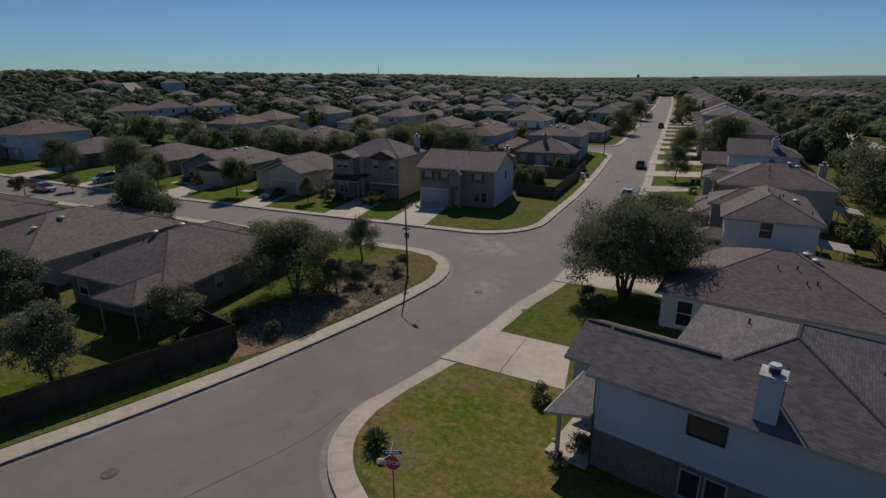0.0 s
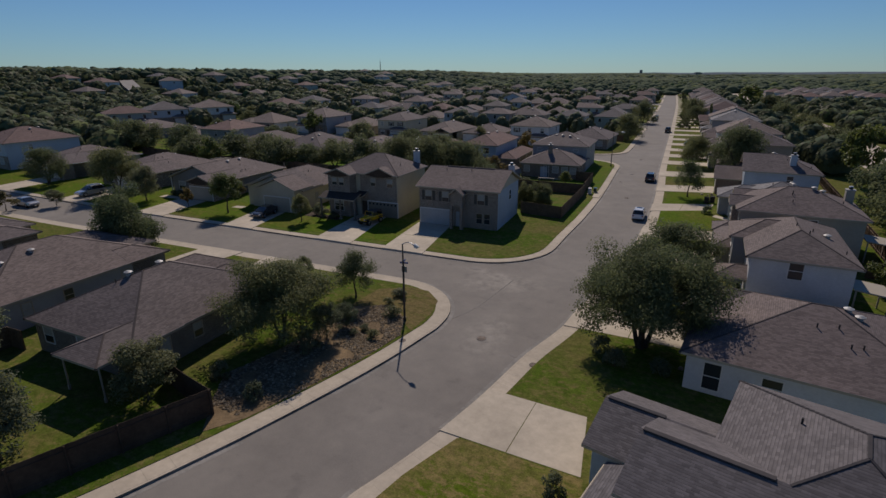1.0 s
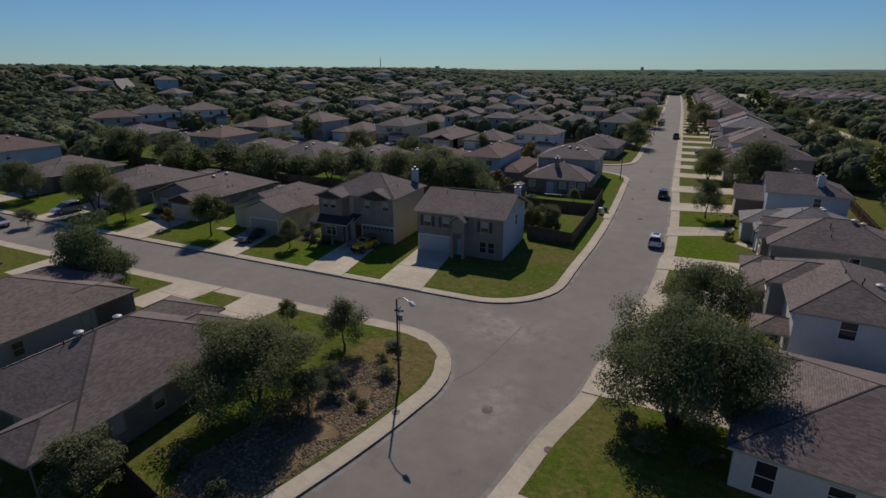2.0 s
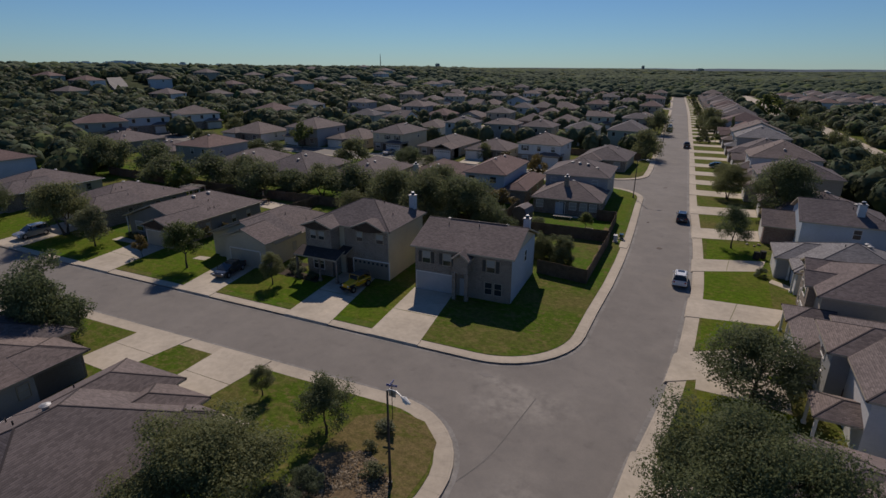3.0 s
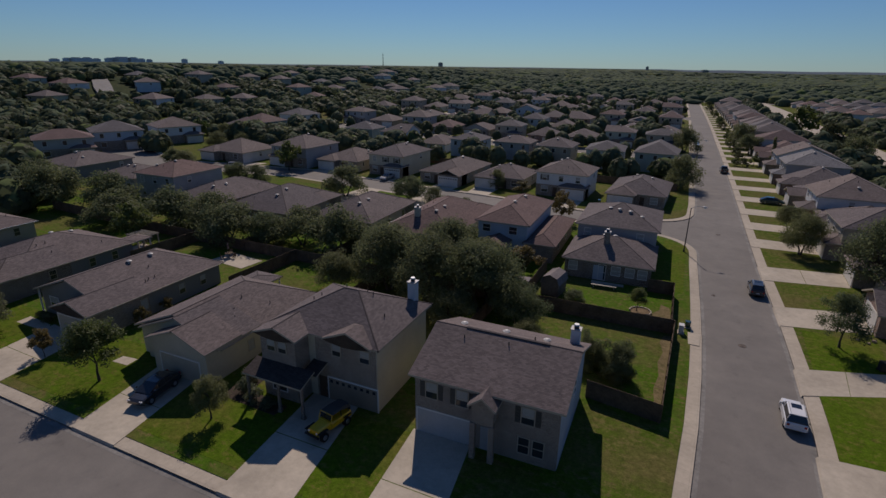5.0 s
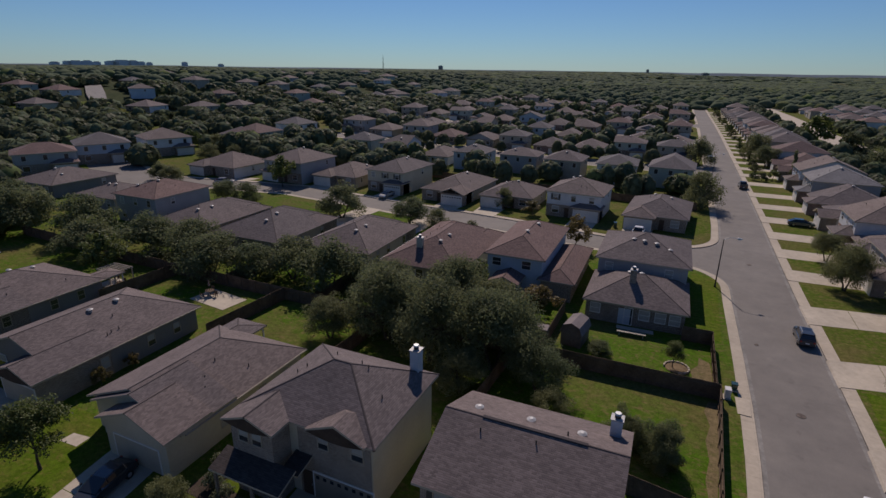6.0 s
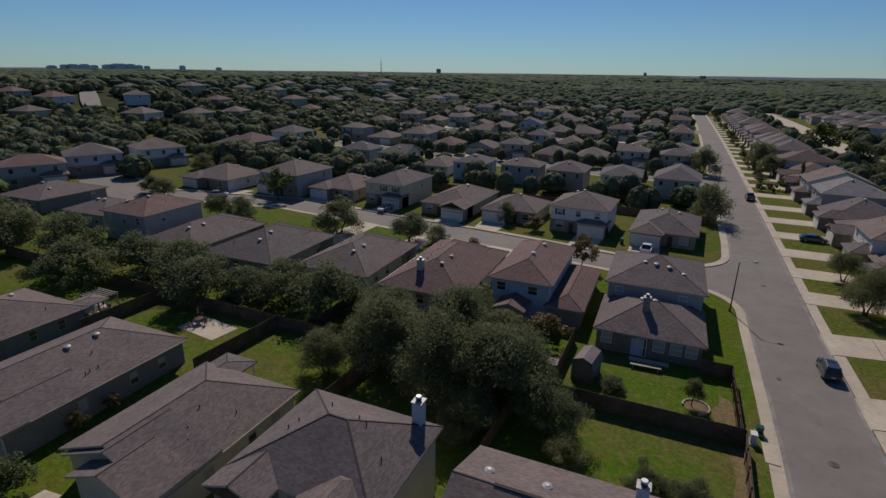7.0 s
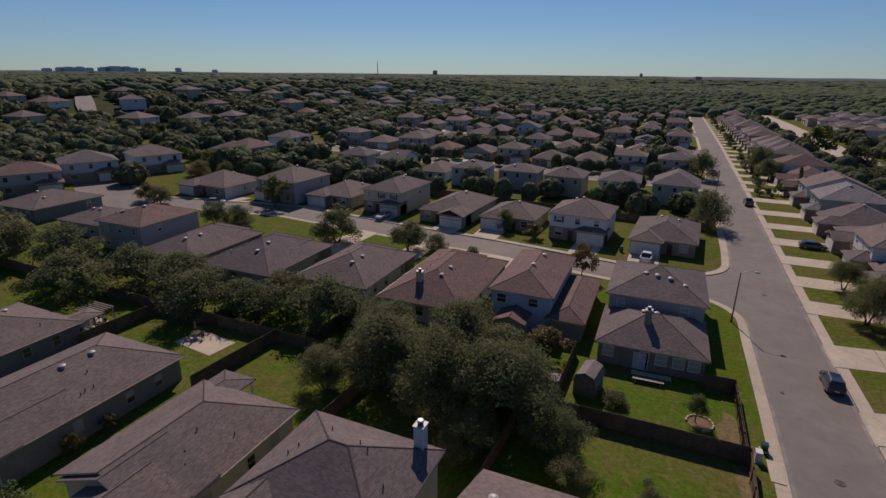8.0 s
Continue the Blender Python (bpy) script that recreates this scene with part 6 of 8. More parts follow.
def far_woods():
    rng = np.random.default_rng(3)
    cells = []
    strips = (262, 340, 418, 496)
    for n, lo, hi, r, h in ((4300, 110, 420, 4.6, 6.0), (6400, 380, 900, 6.2, 6.2), (6000, 800, 2000, 12.5, 7.2), (5200, 1800, 4600, 30.0, 9.0)):
        d = np.sqrt(rng.uniform(lo ** 2, hi ** 2, n))
        a = rng.uniform(radians(62), radians(172), n)
        x, y = -20 + d * np.cos(a), 60 + d * np.sin(a)
        keep = (x < -196) | (y > 520) | ((x < -166) & (y < 215) & (y > 84)) | ((x > 19) & (y > 60)) | ((x < -128) & (y < 98) & (y > 84))
        gardens = np.min(np.abs(y[:, None] - np.array(strips)[None, :]), axis=1)
        keep |= (x > -200) & (x < -30 - 0.06 * (y - 190)) & (y > 176) & (gardens < 6.0) & (rng.random(n) < 0.5)
        for px, py in zip(x[keep], y[keep]):
            if any(-11 < px - u < (24 if u < -200 else 12) and (-19 if u < -200 else -13) < py - v < 12 for u, v in HILL) or (-3 < px - (28.5 if py < 200 else 28.5 - (py - 200) * 0.05 - max(0, py - 400) * 0.03) < 15 and py < 560):
                continue
            far = math.hypot(px + 20, py - 60)
            cells.append((px, py, gz(px, py), r * rng.uniform(0.55, 1.2), h * (rng.uniform(0.6, 1.15) if far < 800 else rng.uniform(0.85, 1.1)), 150 if far < 260 else 60 if far < 420 else 0))
    for px, py, r, h in FAR_TREES:
        cells.append((px, py, gz(px, py) + 0.4, r, h, 240 if py < 330 else 110))
    verts, faces, base = [], [], 0
    leaves, n = [], 0
    for px, py, pz, r, h, k in cells:
        v, f = lumpy_crown(rng, px, py, pz, r, h)
        verts.append(v)
        faces.append(f + base)
        base += len(v)
        if k:
            leaves.append(leaf_sprays(rng, px, py, pz, r, h, k, 2.6 * r / k ** 0.5))
            n += k
    me = bpy.data.meshes.new("woods")
    me.from_pydata(np.concatenate(verts).tolist(), [], np.concatenate(faces).tolist())
    me.polygons.foreach_set("use_smooth", [True] * len(me.polygons))
    me.materials.append(M["woods"])
    woods = tagged(new("woods", me), "dark green woods and treetops spreading to the horizon", "woods", kind="stuff")
    me = bpy.data.meshes.new("leaf_sprays")
    me.from_pydata(np.concatenate(leaves).tolist(), [], np.arange(4 * n).reshape(-1, 4).tolist())
    me.materials.append(M["leaf_far"])
    ob = new("leaf_sprays", me)
    ob.parent = woods


far_woods()


# ---- lawns, beds and driveways ----
slab("lawn_dry", [(-13.75, 23.4), (-13.5, 21.2), (-12.2, 19.2), (-8.4, 16.9), (2, 12.0), (4, 20), (-3.4, 24.5), (-4.2, 30.0), (-11.75, 30.1), (-13.15, 26.2)], 0.2, 0.1, M["grass_dry"], label="dry yellowish corner lawn inside the sidewalk", category="lawn")
slab("lawn_tip", [(-21.0, 40.6), (-20.9, 44.0), (-21.6, 46.8), (-23.4, 48.4), (-25.5, 48.6), (-28.2, 46.8), (-28.6, 42.5), (-22.9, 42.0)], 0.2, 0.1, M["grass_brown"], label="dry brownish grass tip behind the corner sidewalk", category="lawn")
slab("lawn_lush", [(-150, 54.8), (-30.4, 60.0), (-31.2, 68.8), (-150, 65)], 0.2, 0.1, M["grass_lush"], label="bright green front lawns along the street", category="lawn")
slab("lawn_corner", [(-30.0, 59.2), (-24.0, 59.5), (-20.0, 60.4), (-18.0, 62.4), (-16.9, 65.4), (-16.6, 78.4), (-24.4, 78.6), (-24.6, 69), (-30.8, 68.9)], 0.2, 0.1, M["grass"], label="dull green corner lawn of mown grass", category="lawn")
slab("lawn_lush", [(-5.5, 53), (1.0, 53), (1.2, 104), (-5.8, 104)], 0.2, 0.1, M["grass_lush"], label="bright green front lawns of the east row", category="lawn")
slab("lawn_lush", [(-22.6, 108.5), (-18.4, 108.5), (-19.2, 129), (-22.6, 131)], 0.2, 0.1, M["grass_lush"], label="narrow bright green side lawn by the sidewalk", category="lawn")
M["mulch_dark"] = material("dark_mulch", speckled((0.05, 0.036, 0.026), 0.6, 1.4, 0.6, 6), 0.95, bump=0.8)
slab("gravel_bed", [(-26.2, 23.8), (-24.75, 26), (-23.5, 30), (-21.95, 36), (-21.4, 39.6), (-22.6, 42.4), (-25.4, 44), (-28.4, 42.2), (-28.2, 38), (-28.9, 33.4), (-30.0, 29.0), (-28.4, 26.6)], 0.21, 0.1, M["mulch"], 3.0, "brown stony planting bed behind the sidewalk", "planting bed")


def bed_stones():
    """River stones strewn over the planting bed."""
    rng = np.random.default_rng(8)
    poly = [(-26.2, 23.8), (-24.75, 26), (-23.5, 30), (-21.95, 36), (-21.4, 39.6), (-22.6, 42.4), (-25.4, 44), (-28.4, 42.2), (-28.2, 38), (-28.9, 33.4), (-30.0, 29.0), (-28.4, 26.6)]

    def inside(x, y):
        hit = False
        for (xa, ya), (xb, yb) in zip(poly, poly[1:] + poly[:1]):
            if (ya > y) != (yb > y) and x < (xb - xa) * (y - ya) / (yb - ya) + xa:
                hit = not hit
        return hit

    base = np.array([(1, 0, 0), (0, 1, 0), (-1, 0, 0), (0, -1, 0), (0.1, 0.1, 0.75), (0, 0, -0.5)], float)
    tri = np.array([(0, 1, 4), (1, 2, 4), (2, 3, 4), (3, 0, 4), (1, 0, 5), (2, 1, 5), (3, 2, 5), (0, 3, 5)])
    verts, faces, n = [], [], 0
    while n < 4600:
        x, y = rng.uniform(-31, -21), rng.uniform(26, 46)
        if not inside(x, y) or noise.noise(Vector((x * 0.35, y * 0.35, 3.0))) < -0.18:
            continue
        s = rng.uniform(0.04, 0.14)
        a = rng.uniform(0, 6.28)
        v = base * rng.uniform(0.7, 1.25, (6, 1)) * np.array([s * rng.uniform(0.8, 1.5), s, s * 0.7])
        c, d = math.cos(a), math.sin(a)
        v = np.stack([v[:, 0] * c - v[:, 1] * d + x, v[:, 0] * d + v[:, 1] * c + y, v[:, 2] + gz(x, y) + 0.23], 1)
        verts.append(v)
        faces.append(tri + 6 * n)
        n += 1
    me = bpy.data.meshes.new("stones")
    me.from_pydata(np.concatenate(verts).tolist(), [], np.concatenate(faces).tolist())
    me.materials.append(M["stones"])
    tagged(new("stones", me), "tan and grey river stones strewn over the bed", "stones", kind="stuff")


def _stone_colour(nt):
    g = nt.nodes.new("ShaderNodeNewGeometry")
    return ramp(nt, g.outputs["Random Per Island"], [(0.0, (0.085, 0.062, 0.038)), (0.5, (0.155, 0.116, 0.072)), (1.0, (0.29, 0.235, 0.165))])


M["stones"] = material("river_stones", _stone_colour, 0.85, bump=0.2)
bed_stones()

def driveways(*quads):
    for q in quads:
        driveway(*q, cuts=2)


# first street
driveways(
    ((-34.8, 57.6), (-29.3, 57.8), (-31.2, 69.5), (-36.1, 69.3)), ((-45.0, 57.2), (-39.45, 57.4), (-42.0, 70.6), (-46.6, 70.4)), ((-60.9, 56.6), (-55.8, 56.8), (-57.6, 66.2), (-62.8, 66.0)),
    ((-79.3, 55.95), (-73.3, 56.15), (-74.8, 66.0), (-80.8, 66.0)), ((-99.2, 55.2), (-93.6, 55.5), (-94.5, 66), (-100.4, 66)), ((-119, 54.4), (-113.5, 54.6), (-114.2, 66), (-119.8, 66)),
    ((-39.6, 49.6), (-45.3, 49.4), (-45.2, 41.0), (-40.6, 41.0)), ((-49.3, 49.2), (-55.1, 48.95), (-55.6, 42.0), (-50.5, 42.0)), ((-71.0, 48.0), (-76.6, 47.75), (-76.6, 41.0), (-71.4, 41.0)),
)
# east row
driveways(
    ((-11.85, 35.6), (-13.0, 30.3), (-4.3, 30.1), (-5.1, 35.4)), ((-9.2, 52.0), (-9.6, 47.0), (1.0, 47.0), (1.2, 52.0)), ((-7.6, 67.0), (-8.0, 61.8), (1.6, 67.6), (1.6, 73.2)),
    ((-7.1, 80.6), (-7.15, 75.4), (1.0, 76.95), (2.5, 81.5)), ((-7.35, 94.2), (-7.2, 89.3), (0.6, 93.0), (1.4, 97.4)), ((-8.15, 109.6), (-7.8, 104.1), (1.2, 106.4), (1.2, 112.2)),
    ((-9.15, 124.5), (-8.75, 118.7), (1.6, 121.0), (1.6, 126.6)),
)
# second street
driveways(
    ((-35.6, 143.1), (-30.4, 142.5), (-30.6, 152), (-36.0, 152)), ((-46.4, 144.0), (-41.2, 143.5), (-41.2, 152), (-46.4, 152)), ((-66.4, 145.8), (-61.2, 145.5), (-61.4, 153), (-67, 153)),
    ((-76.2, 146.2), (-70.6, 145.9), (-70.4, 151), (-76.4, 151)), ((-93.0, 147), (-87.8, 146.8), (-87.8, 152), (-93.2, 152)), ((-112, 147.3), (-106.6, 147.2), (-106.8, 151), (-112.4, 151)),
    ((-54.0, 136.8), (-58.8, 137.2), (-58.8, 127), (-53.6, 127)), ((-69.5, 137.8), (-74.5, 138.1), (-74.5, 124), (-69.5, 124)), ((-84.5, 138.7), (-89.5, 139.0), (-89.5, 121), (-84.5, 121)),
    ((-128.5, 142.2), (-134, 139.0), (-133, 145), (-128, 147)),
)
for q in (((-85.1, 64.3), (-79.9, 64.6), (-81.0, 65.7), (-85.2, 65.8)), ((-39.0, 42.3), (-34.9, 42.5), (-34.8, 41.4), (-39.0, 41.2)), ((-17.0, 94.6), (-15.9, 94.6), (-15.9, 97.4), (-17.2, 97.4)), ((0.2, 68.6), (1.6, 68.6), (1.6, 71.5), (0.2, 71.0)), ((1.2, 89.4), (4.4, 86.8), (4.8, 87.8), (1.6, 90.6))):
    slab("garden_path", list(q), 0.214, 0.1, M["drive"], label="short pale concrete garden path", category="path")
M["soil"] = material("worn_soil", grass_build((0.1, 0.115, 0.03), (0.17, 0.13, 0.08), 0.44), 0.95, bump=0.5, bump_scale=9, spec=0.03)
slab("dirt_strip", [(-18.62, 95.4), (-19.45, 95.3), (-19.75, 93.6), (-19.2, 91.4), (-19.5, 89.2), (-19.15, 86.8), (-19.35, 84.2), (-18.95, 81.4), (-18.5, 80.2), (-18.45, 85.0), (-18.52, 90.0)], 0.2, 0.1, M["soil"], 3.0, "worn bare soil along a garden fence", "soil")
slab("dirt_strip", [(-20.6, 103.6), (-19.5, 102.8), (-19.2, 100.2), (-19.3, 97.4), (-20.2, 97.0), (-20.9, 98.6), (-21.3, 100.4), (-20.6, 101.8)], 0.2, 0.1, M["soil"], 3.0, "worn bare soil in a garden corner", "soil")
slab("patio", [(-81.8, 88.2), (-75.2, 87.8), (-74.8, 91.5), (-81.5, 92.0)], 0.22, 0.1, M["drive"], label="pale concrete backyard patio", category="patio")
slab("patio", [(-97, 85.2), (-92, 85.0), (-92, 88.0), (-97, 88.0)], 0.22, 0.1, M["drive"], label="pale concrete patio under a lean-to", category="patio")
slab("road_hill", [(-313, 224), (-316, 217), (-345, 232), (-374, 249), (-379, 262), (-345, 243)], 1.0, 2.0, M["gutter"], 12.0, "pale concrete road on the hillside", "road")


# ---- fences ----
def fence(points, label, pickets=True, h=1.85, group="board fences", rail_side=1, mat="fence"):
    """A board fence along the points: posts, rails and boards."""
    x, y = points[0]
    root = thing("fence", x, y, 0, 0, label, "fence", group)
    inv = root.matrix_basis.inverted()
    board = bpy.data.meshes.new("board")
    bm = box(-0.0755, 0.0755, -0.012, 0.012, 0, h, 0.0)
    bm.to_mesh(board)
    bm.free()
    board.materials.append(M[mat])
    rnd = random.Random(int(abs(x * 7 + y)))
    for (xa, ya), (xb, yb) in zip(points, points[1:]):
        a, b = Vector((xa, ya)), Vector((xb, yb))
        length = (b - a).length
        t = (b - a).normalized()
        nrm = Vector((-t.y, t.x)) * rail_side
        ang = math.degrees(math.atan2(t.y, t.x))
        n = max(1, round(length / 2.4))
        for k in range(n + 1):
            p = a.lerp(b, k / n) + nrm * 0.06
            z = gz(p.x, p.y) + 0.15
            o = part("post", box(p.x - x - 0.05, p.x - x + 0.05, p.y - y - 0.05, p.y - y + 0.05, z - 0.3, z + h - 0.05), M[mat], root)
        for k in range(n):
            p, q = a.lerp(b, k / n) + nrm * 0.035, a.lerp(b, (k + 1) / n) + nrm * 0.035
            for zz in (0.35, h - 0.35):
                bm = bmesh.new()
                add_tube(bm, (p.x - x, p.y - y, gz(p.x, p.y) + 0.15 + zz), (q.x - x, q.y - y, gz(q.x, q.y) + 0.15 + zz), 0.045, 0.045, 4)
                part("rail", bm, M[mat], root)
        m = math.ceil(length / 0.1465)
        if pickets:
            for k in range(m):
                p = a.lerp(b, (k + 0.5) / m)
                ob = new("board", board)
                ob.parent = root
                ob.matrix_basis = pose(p.x - x, p.y - y, gz(p.x, p.y) + 0.13 + rnd.uniform(-0.015, 0.015), 0, rnd.uniform(-0.15, 0.15), ang)
        else:
            for k in range(n):
                bm = bmesh.new()
                p, q = a.lerp(b, k / n), a.lerp(b, (k + 1) / n)
                c = max(1, int((q - p).length / 0.16))
                cols = []
                for i in range(c):
                    for e, deep in ((0.06, 0.0), (0.94, 0.0), (1.0, 0.02)):
                        u = p.lerp(q, (i + e) / c) + nrm * deep
                        z = gz(u.x, u.y) + 0.13 + 0.02 * ((i * 7 % 5) / 5 - 0.5)
                        cols.append([bm.verts.new((u.x - x + d * nrm.x, u.y - y + d * nrm.y, zz)) for d, zz in ((0, z), (0, z + h), (0.03, z + h), (0.03, z))])
                for r, s in zip(cols, cols[1:]):
                    for i in range(4):
                        j = (i + 1) % 4
                        bm.faces.new((r[i], r[j], s[j], s[i]))
                bm.faces.new(cols[0]), bm.faces.new(cols[-1][::-1])
                bmesh.ops.recalc_face_normals(bm, faces=bm.faces[:])
                part("panel", bm, M[mat], root)
    return root


fence([(-27.0, 25.3), (-31.4, 13.2)], "dark weathered board fence along the sidewalk", h=2.0, mat="fence_dark")
fence([(-31.4, 13.2), (-38.5, -4.0)], "dark weathered board fence running past the bend", pickets=False, h=2.0, mat="fence_dark")
fence([(-33.2, 26.6), (-30.3, 25.9), (-27.0, 25.3)], "dark board fence from the house to the corner", pickets=False, h=2.0, mat="fence_dark")
fence([(-18.3, 79.2), (-18.6, 95.9)], "weathered board fence beside the sidewalk")
fence([(-24.6, 80.0), (-18.3, 79.2)], "weathered board fence across the side yard", pickets=False)
fence([(-18.9, 96.0), (-19.5, 107.2), (-22.6, 107.0)], "new reddish board fence of the back garden", pickets=False)
fence([(-18.7, 96.0), (-36.0, 95.2)], "weathered board fence between two back gardens")
fence([(-36.0, 95.2), (-36.4, 108.0)], "grey board fence between back gardens", pickets=False)
for pts in ([(-36.0, 95.2), (-70.5, 94.0)], [(-70.5, 94.0), (-71.0, 82.0)], [(-70.5, 94.0), (-90.5, 93.2)], [(-90.5, 93.2), (-90.8, 82.0)], [(-90.5, 93.2), (-128, 91.6)], [(-38.5, 94.9), (-38.6, 80.0)], [(-54.8, 94.6), (-54.9, 80.5)],
            [(-50.5, 94.4), (-50.7, 110)], [(-65.8, 94.0), (-66, 106)], [(-80.8, 93.5), (-81, 105)], [(-49.2, 24.5), (-49.4, 8)], [(-49.2, 24.5), (-47.5, 24.6)], [(-69.5, 20.5), (-69.7, 4)],
            [(18.5, 40), (18.5, 128)], [(15.5, 55.5), (18.5, 55.5)], [(15.5, 70.2), (18.5, 70.2)], [(15.5, 99.6), (18.5, 99.6)], [(-23.8, 172), (-100, 176)], [(-53.8, 175), (-53.8, 164)], [(-68.6, 175), (-68.6, 166)], [(-99.5, 176), (-99.5, 166)]):
    fence(pts, "grey weathered board fence between back gardens", pickets=False)


# ---- street furniture ----
def street_lamp(x, y, dx, dy, h=7.2):
    H = thing("street_lamp", x, y, gz(x, y) + 0.15, math.degrees(math.atan2(dy, dx)), "tall grey steel street lamp with a curved arm", "street lamp", "street lamps")
    part("base", tube((0, 0, -0.1), (0, 0, 0.35), 0.17, 0.14, 10), M["dark_metal"], H)
    part("pole", tube((0, 0, 0), (0, 0, h), 0.1, 0.06, 8), M["dark_metal"], H)
    bm = bmesh.new()
    pts = [Vector((1.55 * t, 0, h - 0.05 + 0.42 * math.sin(t * 2.2))) for t in (0, 0.2, 0.4, 0.6, 0.8, 1.0)]
    for a, b in zip(pts, pts[1:]):
        add_tube(bm, a, b, 0.04, 0.035, 6)
    part("arm", bm, M["metal"], H)
    e = pts[-1]
    bm = bmesh.new()
    add_tube(bm, e + Vector((-0.05, 0, 0)), e + Vector((0.25, 0, 0.02)), 0.06, 0.16, 8)
    add_tube(bm, e + Vector((0.25, 0, 0.02)), e + Vector((0.75, 0, -0.02)), 0.16, 0.06, 8)
    hd = part("head", bm, M["trim"], H, "pale cobra-head lamp housing")
    part("lens", box(e.x + 0.15, e.x + 0.55, -0.1, 0.1, e.z - 0.19, e.z - 0.1, 0.02), M["head_lens"], hd)


street_lamp(-22.4, 42.0, 1.0, -0.45, 7.1)
street_lamp(-19.4, 126.2, 1.0, 0.1, 7.2)
street_lamp(-21.6, 212, 1.0, 0.1, 7.2)


def letters(text, size, mat, parent, m):
    cu = bpy.data.curves.new("lettering", "FONT")
    cu.body, cu.size, cu.align_x, cu.align_y, cu.extrude = text, size, "CENTER", "CENTER", 0.002
    tmp = bpy.data.objects.new("lettering", cu)
    scene.collection.objects.link(tmp)
    me = bpy.data.meshes.new_from_object(tmp.evaluated_get(bpy.context.evaluated_depsgraph_get()))
    bpy.data.objects.remove(tmp)
    me.materials.clear()
    me.materials.append(mat)
    ob = new("lettering", me)
    ob.parent = parent
    ob.matrix_basis = m
    return ob


def name_blades(H, z):
    for a, dz in ((12, 0.0), (98, 0.2)):
        bl = part("sign_blade", box(-0.42, 0.42, -0.012, 0.012, z + dz, z + dz + 0.19, 0.004), M["sign_blue"], H, "blue street name blade")
        bl.matrix_basis = pose(0, 0, 0, 0, 0, a)
        for s in (-1, 1):
            part("name_bar", box(-0.3, 0.3, s * 0.013 - 0.001, s * 0.013 + 0.001, z + dz + 0.06, z + dz + 0.13), M["sign_white"], bl, "plain white bar")


def stop_sign(x, y, yaw):
    H = thing("stop_sign", x, y, gz(x, y) + 0.15, yaw, "red octagonal stop sign with blue street name blades", "stop sign")
    part("post", tube((0, 0, -0.2), (0, 0, 2.75), 0.03, 0.03, 6), M["dark_metal"], H)
    bm = bmesh.new()
    for k, (r, dy, mi) in enumerate(((0.38, 0.0, 1), (0.35, -0.012, 0))):
        ring = [Vector((r / math.cos(math.pi / 8) * math.cos(math.pi / 8 + i * math.pi / 4), 0, 2.3 + r / math.cos(math.pi / 8) * math.sin(math.pi / 8 + i * math.pi / 4))) for i in range(8)]
        f = [bm.verts.new(v + Vector((0, -0.045 + dy, 0))) for v in ring]
        g = [bm.verts.new(v + Vector((0, -0.035 + dy * 0.2, 0))) for v in ring]
        bm.faces.new(f[::-1]).material_index = mi
        bm.faces.new(g).material_index = 1
        for i in range(8):
            j = (i + 1) % 8
            bm.faces.new((f[i], f[j], g[j], g[i])).material_index = mi
    bmesh.ops.recalc_face_normals(bm, faces=bm.faces[:])
    pl = part("plate", bm, [M["sign_red"], M["sign_white"]], H, "red octagonal plate with a white rim")
    letters("STOP", 0.29, M["sign_white"], pl, pose(0, -0.062, 2.3, 90, 0, 0))
    name_blades(H, 2.72)


def name_sign(x, y):
    H = thing("street_sign", x, y, gz(x, y) + 0.15, 0, "street name post with two crossed blue blades", "street sign")
    part("post", tube((0, 0, -0.2), (0, 0, 3.0), 0.03, 0.03, 6), M["dark_metal"], H)
    part("stop_back", box(-0.3, 0.3, 0.04, 0.06, 1.95, 2.55, 0.1 * 0), M["metal"], H, "bare metal back of a sign plate")
    name_blades(H, 2.85)


stop_sign(-9.1, 17.8, 14)
name_sign(-25.7, 47.6)


slab("flower_bed", [(-53.6, 65.2), (-47.4, 65.2), (-47.2, 66.6), (-51.8, 67.0), (-52.0, 69.6), (-53.8, 69.6)], 0.215, 0.1, M["mulch_dark"], 3.0, "dark mulched bed round a porch", "planting bed")
slab("garden_path", [(-67.6, 64.2), (-65.6, 64.4), (-65.7, 65.6), (-67.5, 65.3)], 0.214, 0.1, M["drive"], label="small pale concrete pad on a lawn", category="path")
M["tar"] = material("tar_seam", speckled((0.1, 0.094, 0.088), 0.7, 1.3, 0.6, 5), 0.7)


def manhole(x, y, r=0.4, lift=0.006, label="round cast iron manhole cover in the asphalt"):
    H = thing("manhole_cover", x, y, gz(x, y) + lift, 0, label, "manhole cover", "manhole covers")
    part("ring", tube((0, 0, -0.05), (0, 0, 0.012), r + 0.05, r + 0.05, 20), M["tar"], H)
    bm = tube((0, 0, -0.04), (0, 0, 0.018), r, r, 20)
    for k in range(-2, 3):
        add_box(bm, -r * 0.7, r * 0.7, k * 0.13 - 0.02, k * 0.13 + 0.02, 0.018, 0.026)
    part("lid", bm, M["rust"], H, "dark ribbed iron lid")


M["rust"] = material("rusty_iron", speckled((0.14, 0.112, 0.096), 0.6, 1.4, 2, 12), 0.75, metal=0.3)
for x, y, r in ((-23.0, 13.4, 0.36), (-15.2, 42.2, 0.36), (-11.8, 97.2, 0.38), (-14.6, 139.4, 0.36), (-14.8, 110.2, 0.2)):
    manhole(x, y, r)
for x, y in ((-10.1, 39.9), (-20.8, 38.9)):
    manhole(x, y, 0.24, 0.15, "round iron meter lid in the sidewalk")


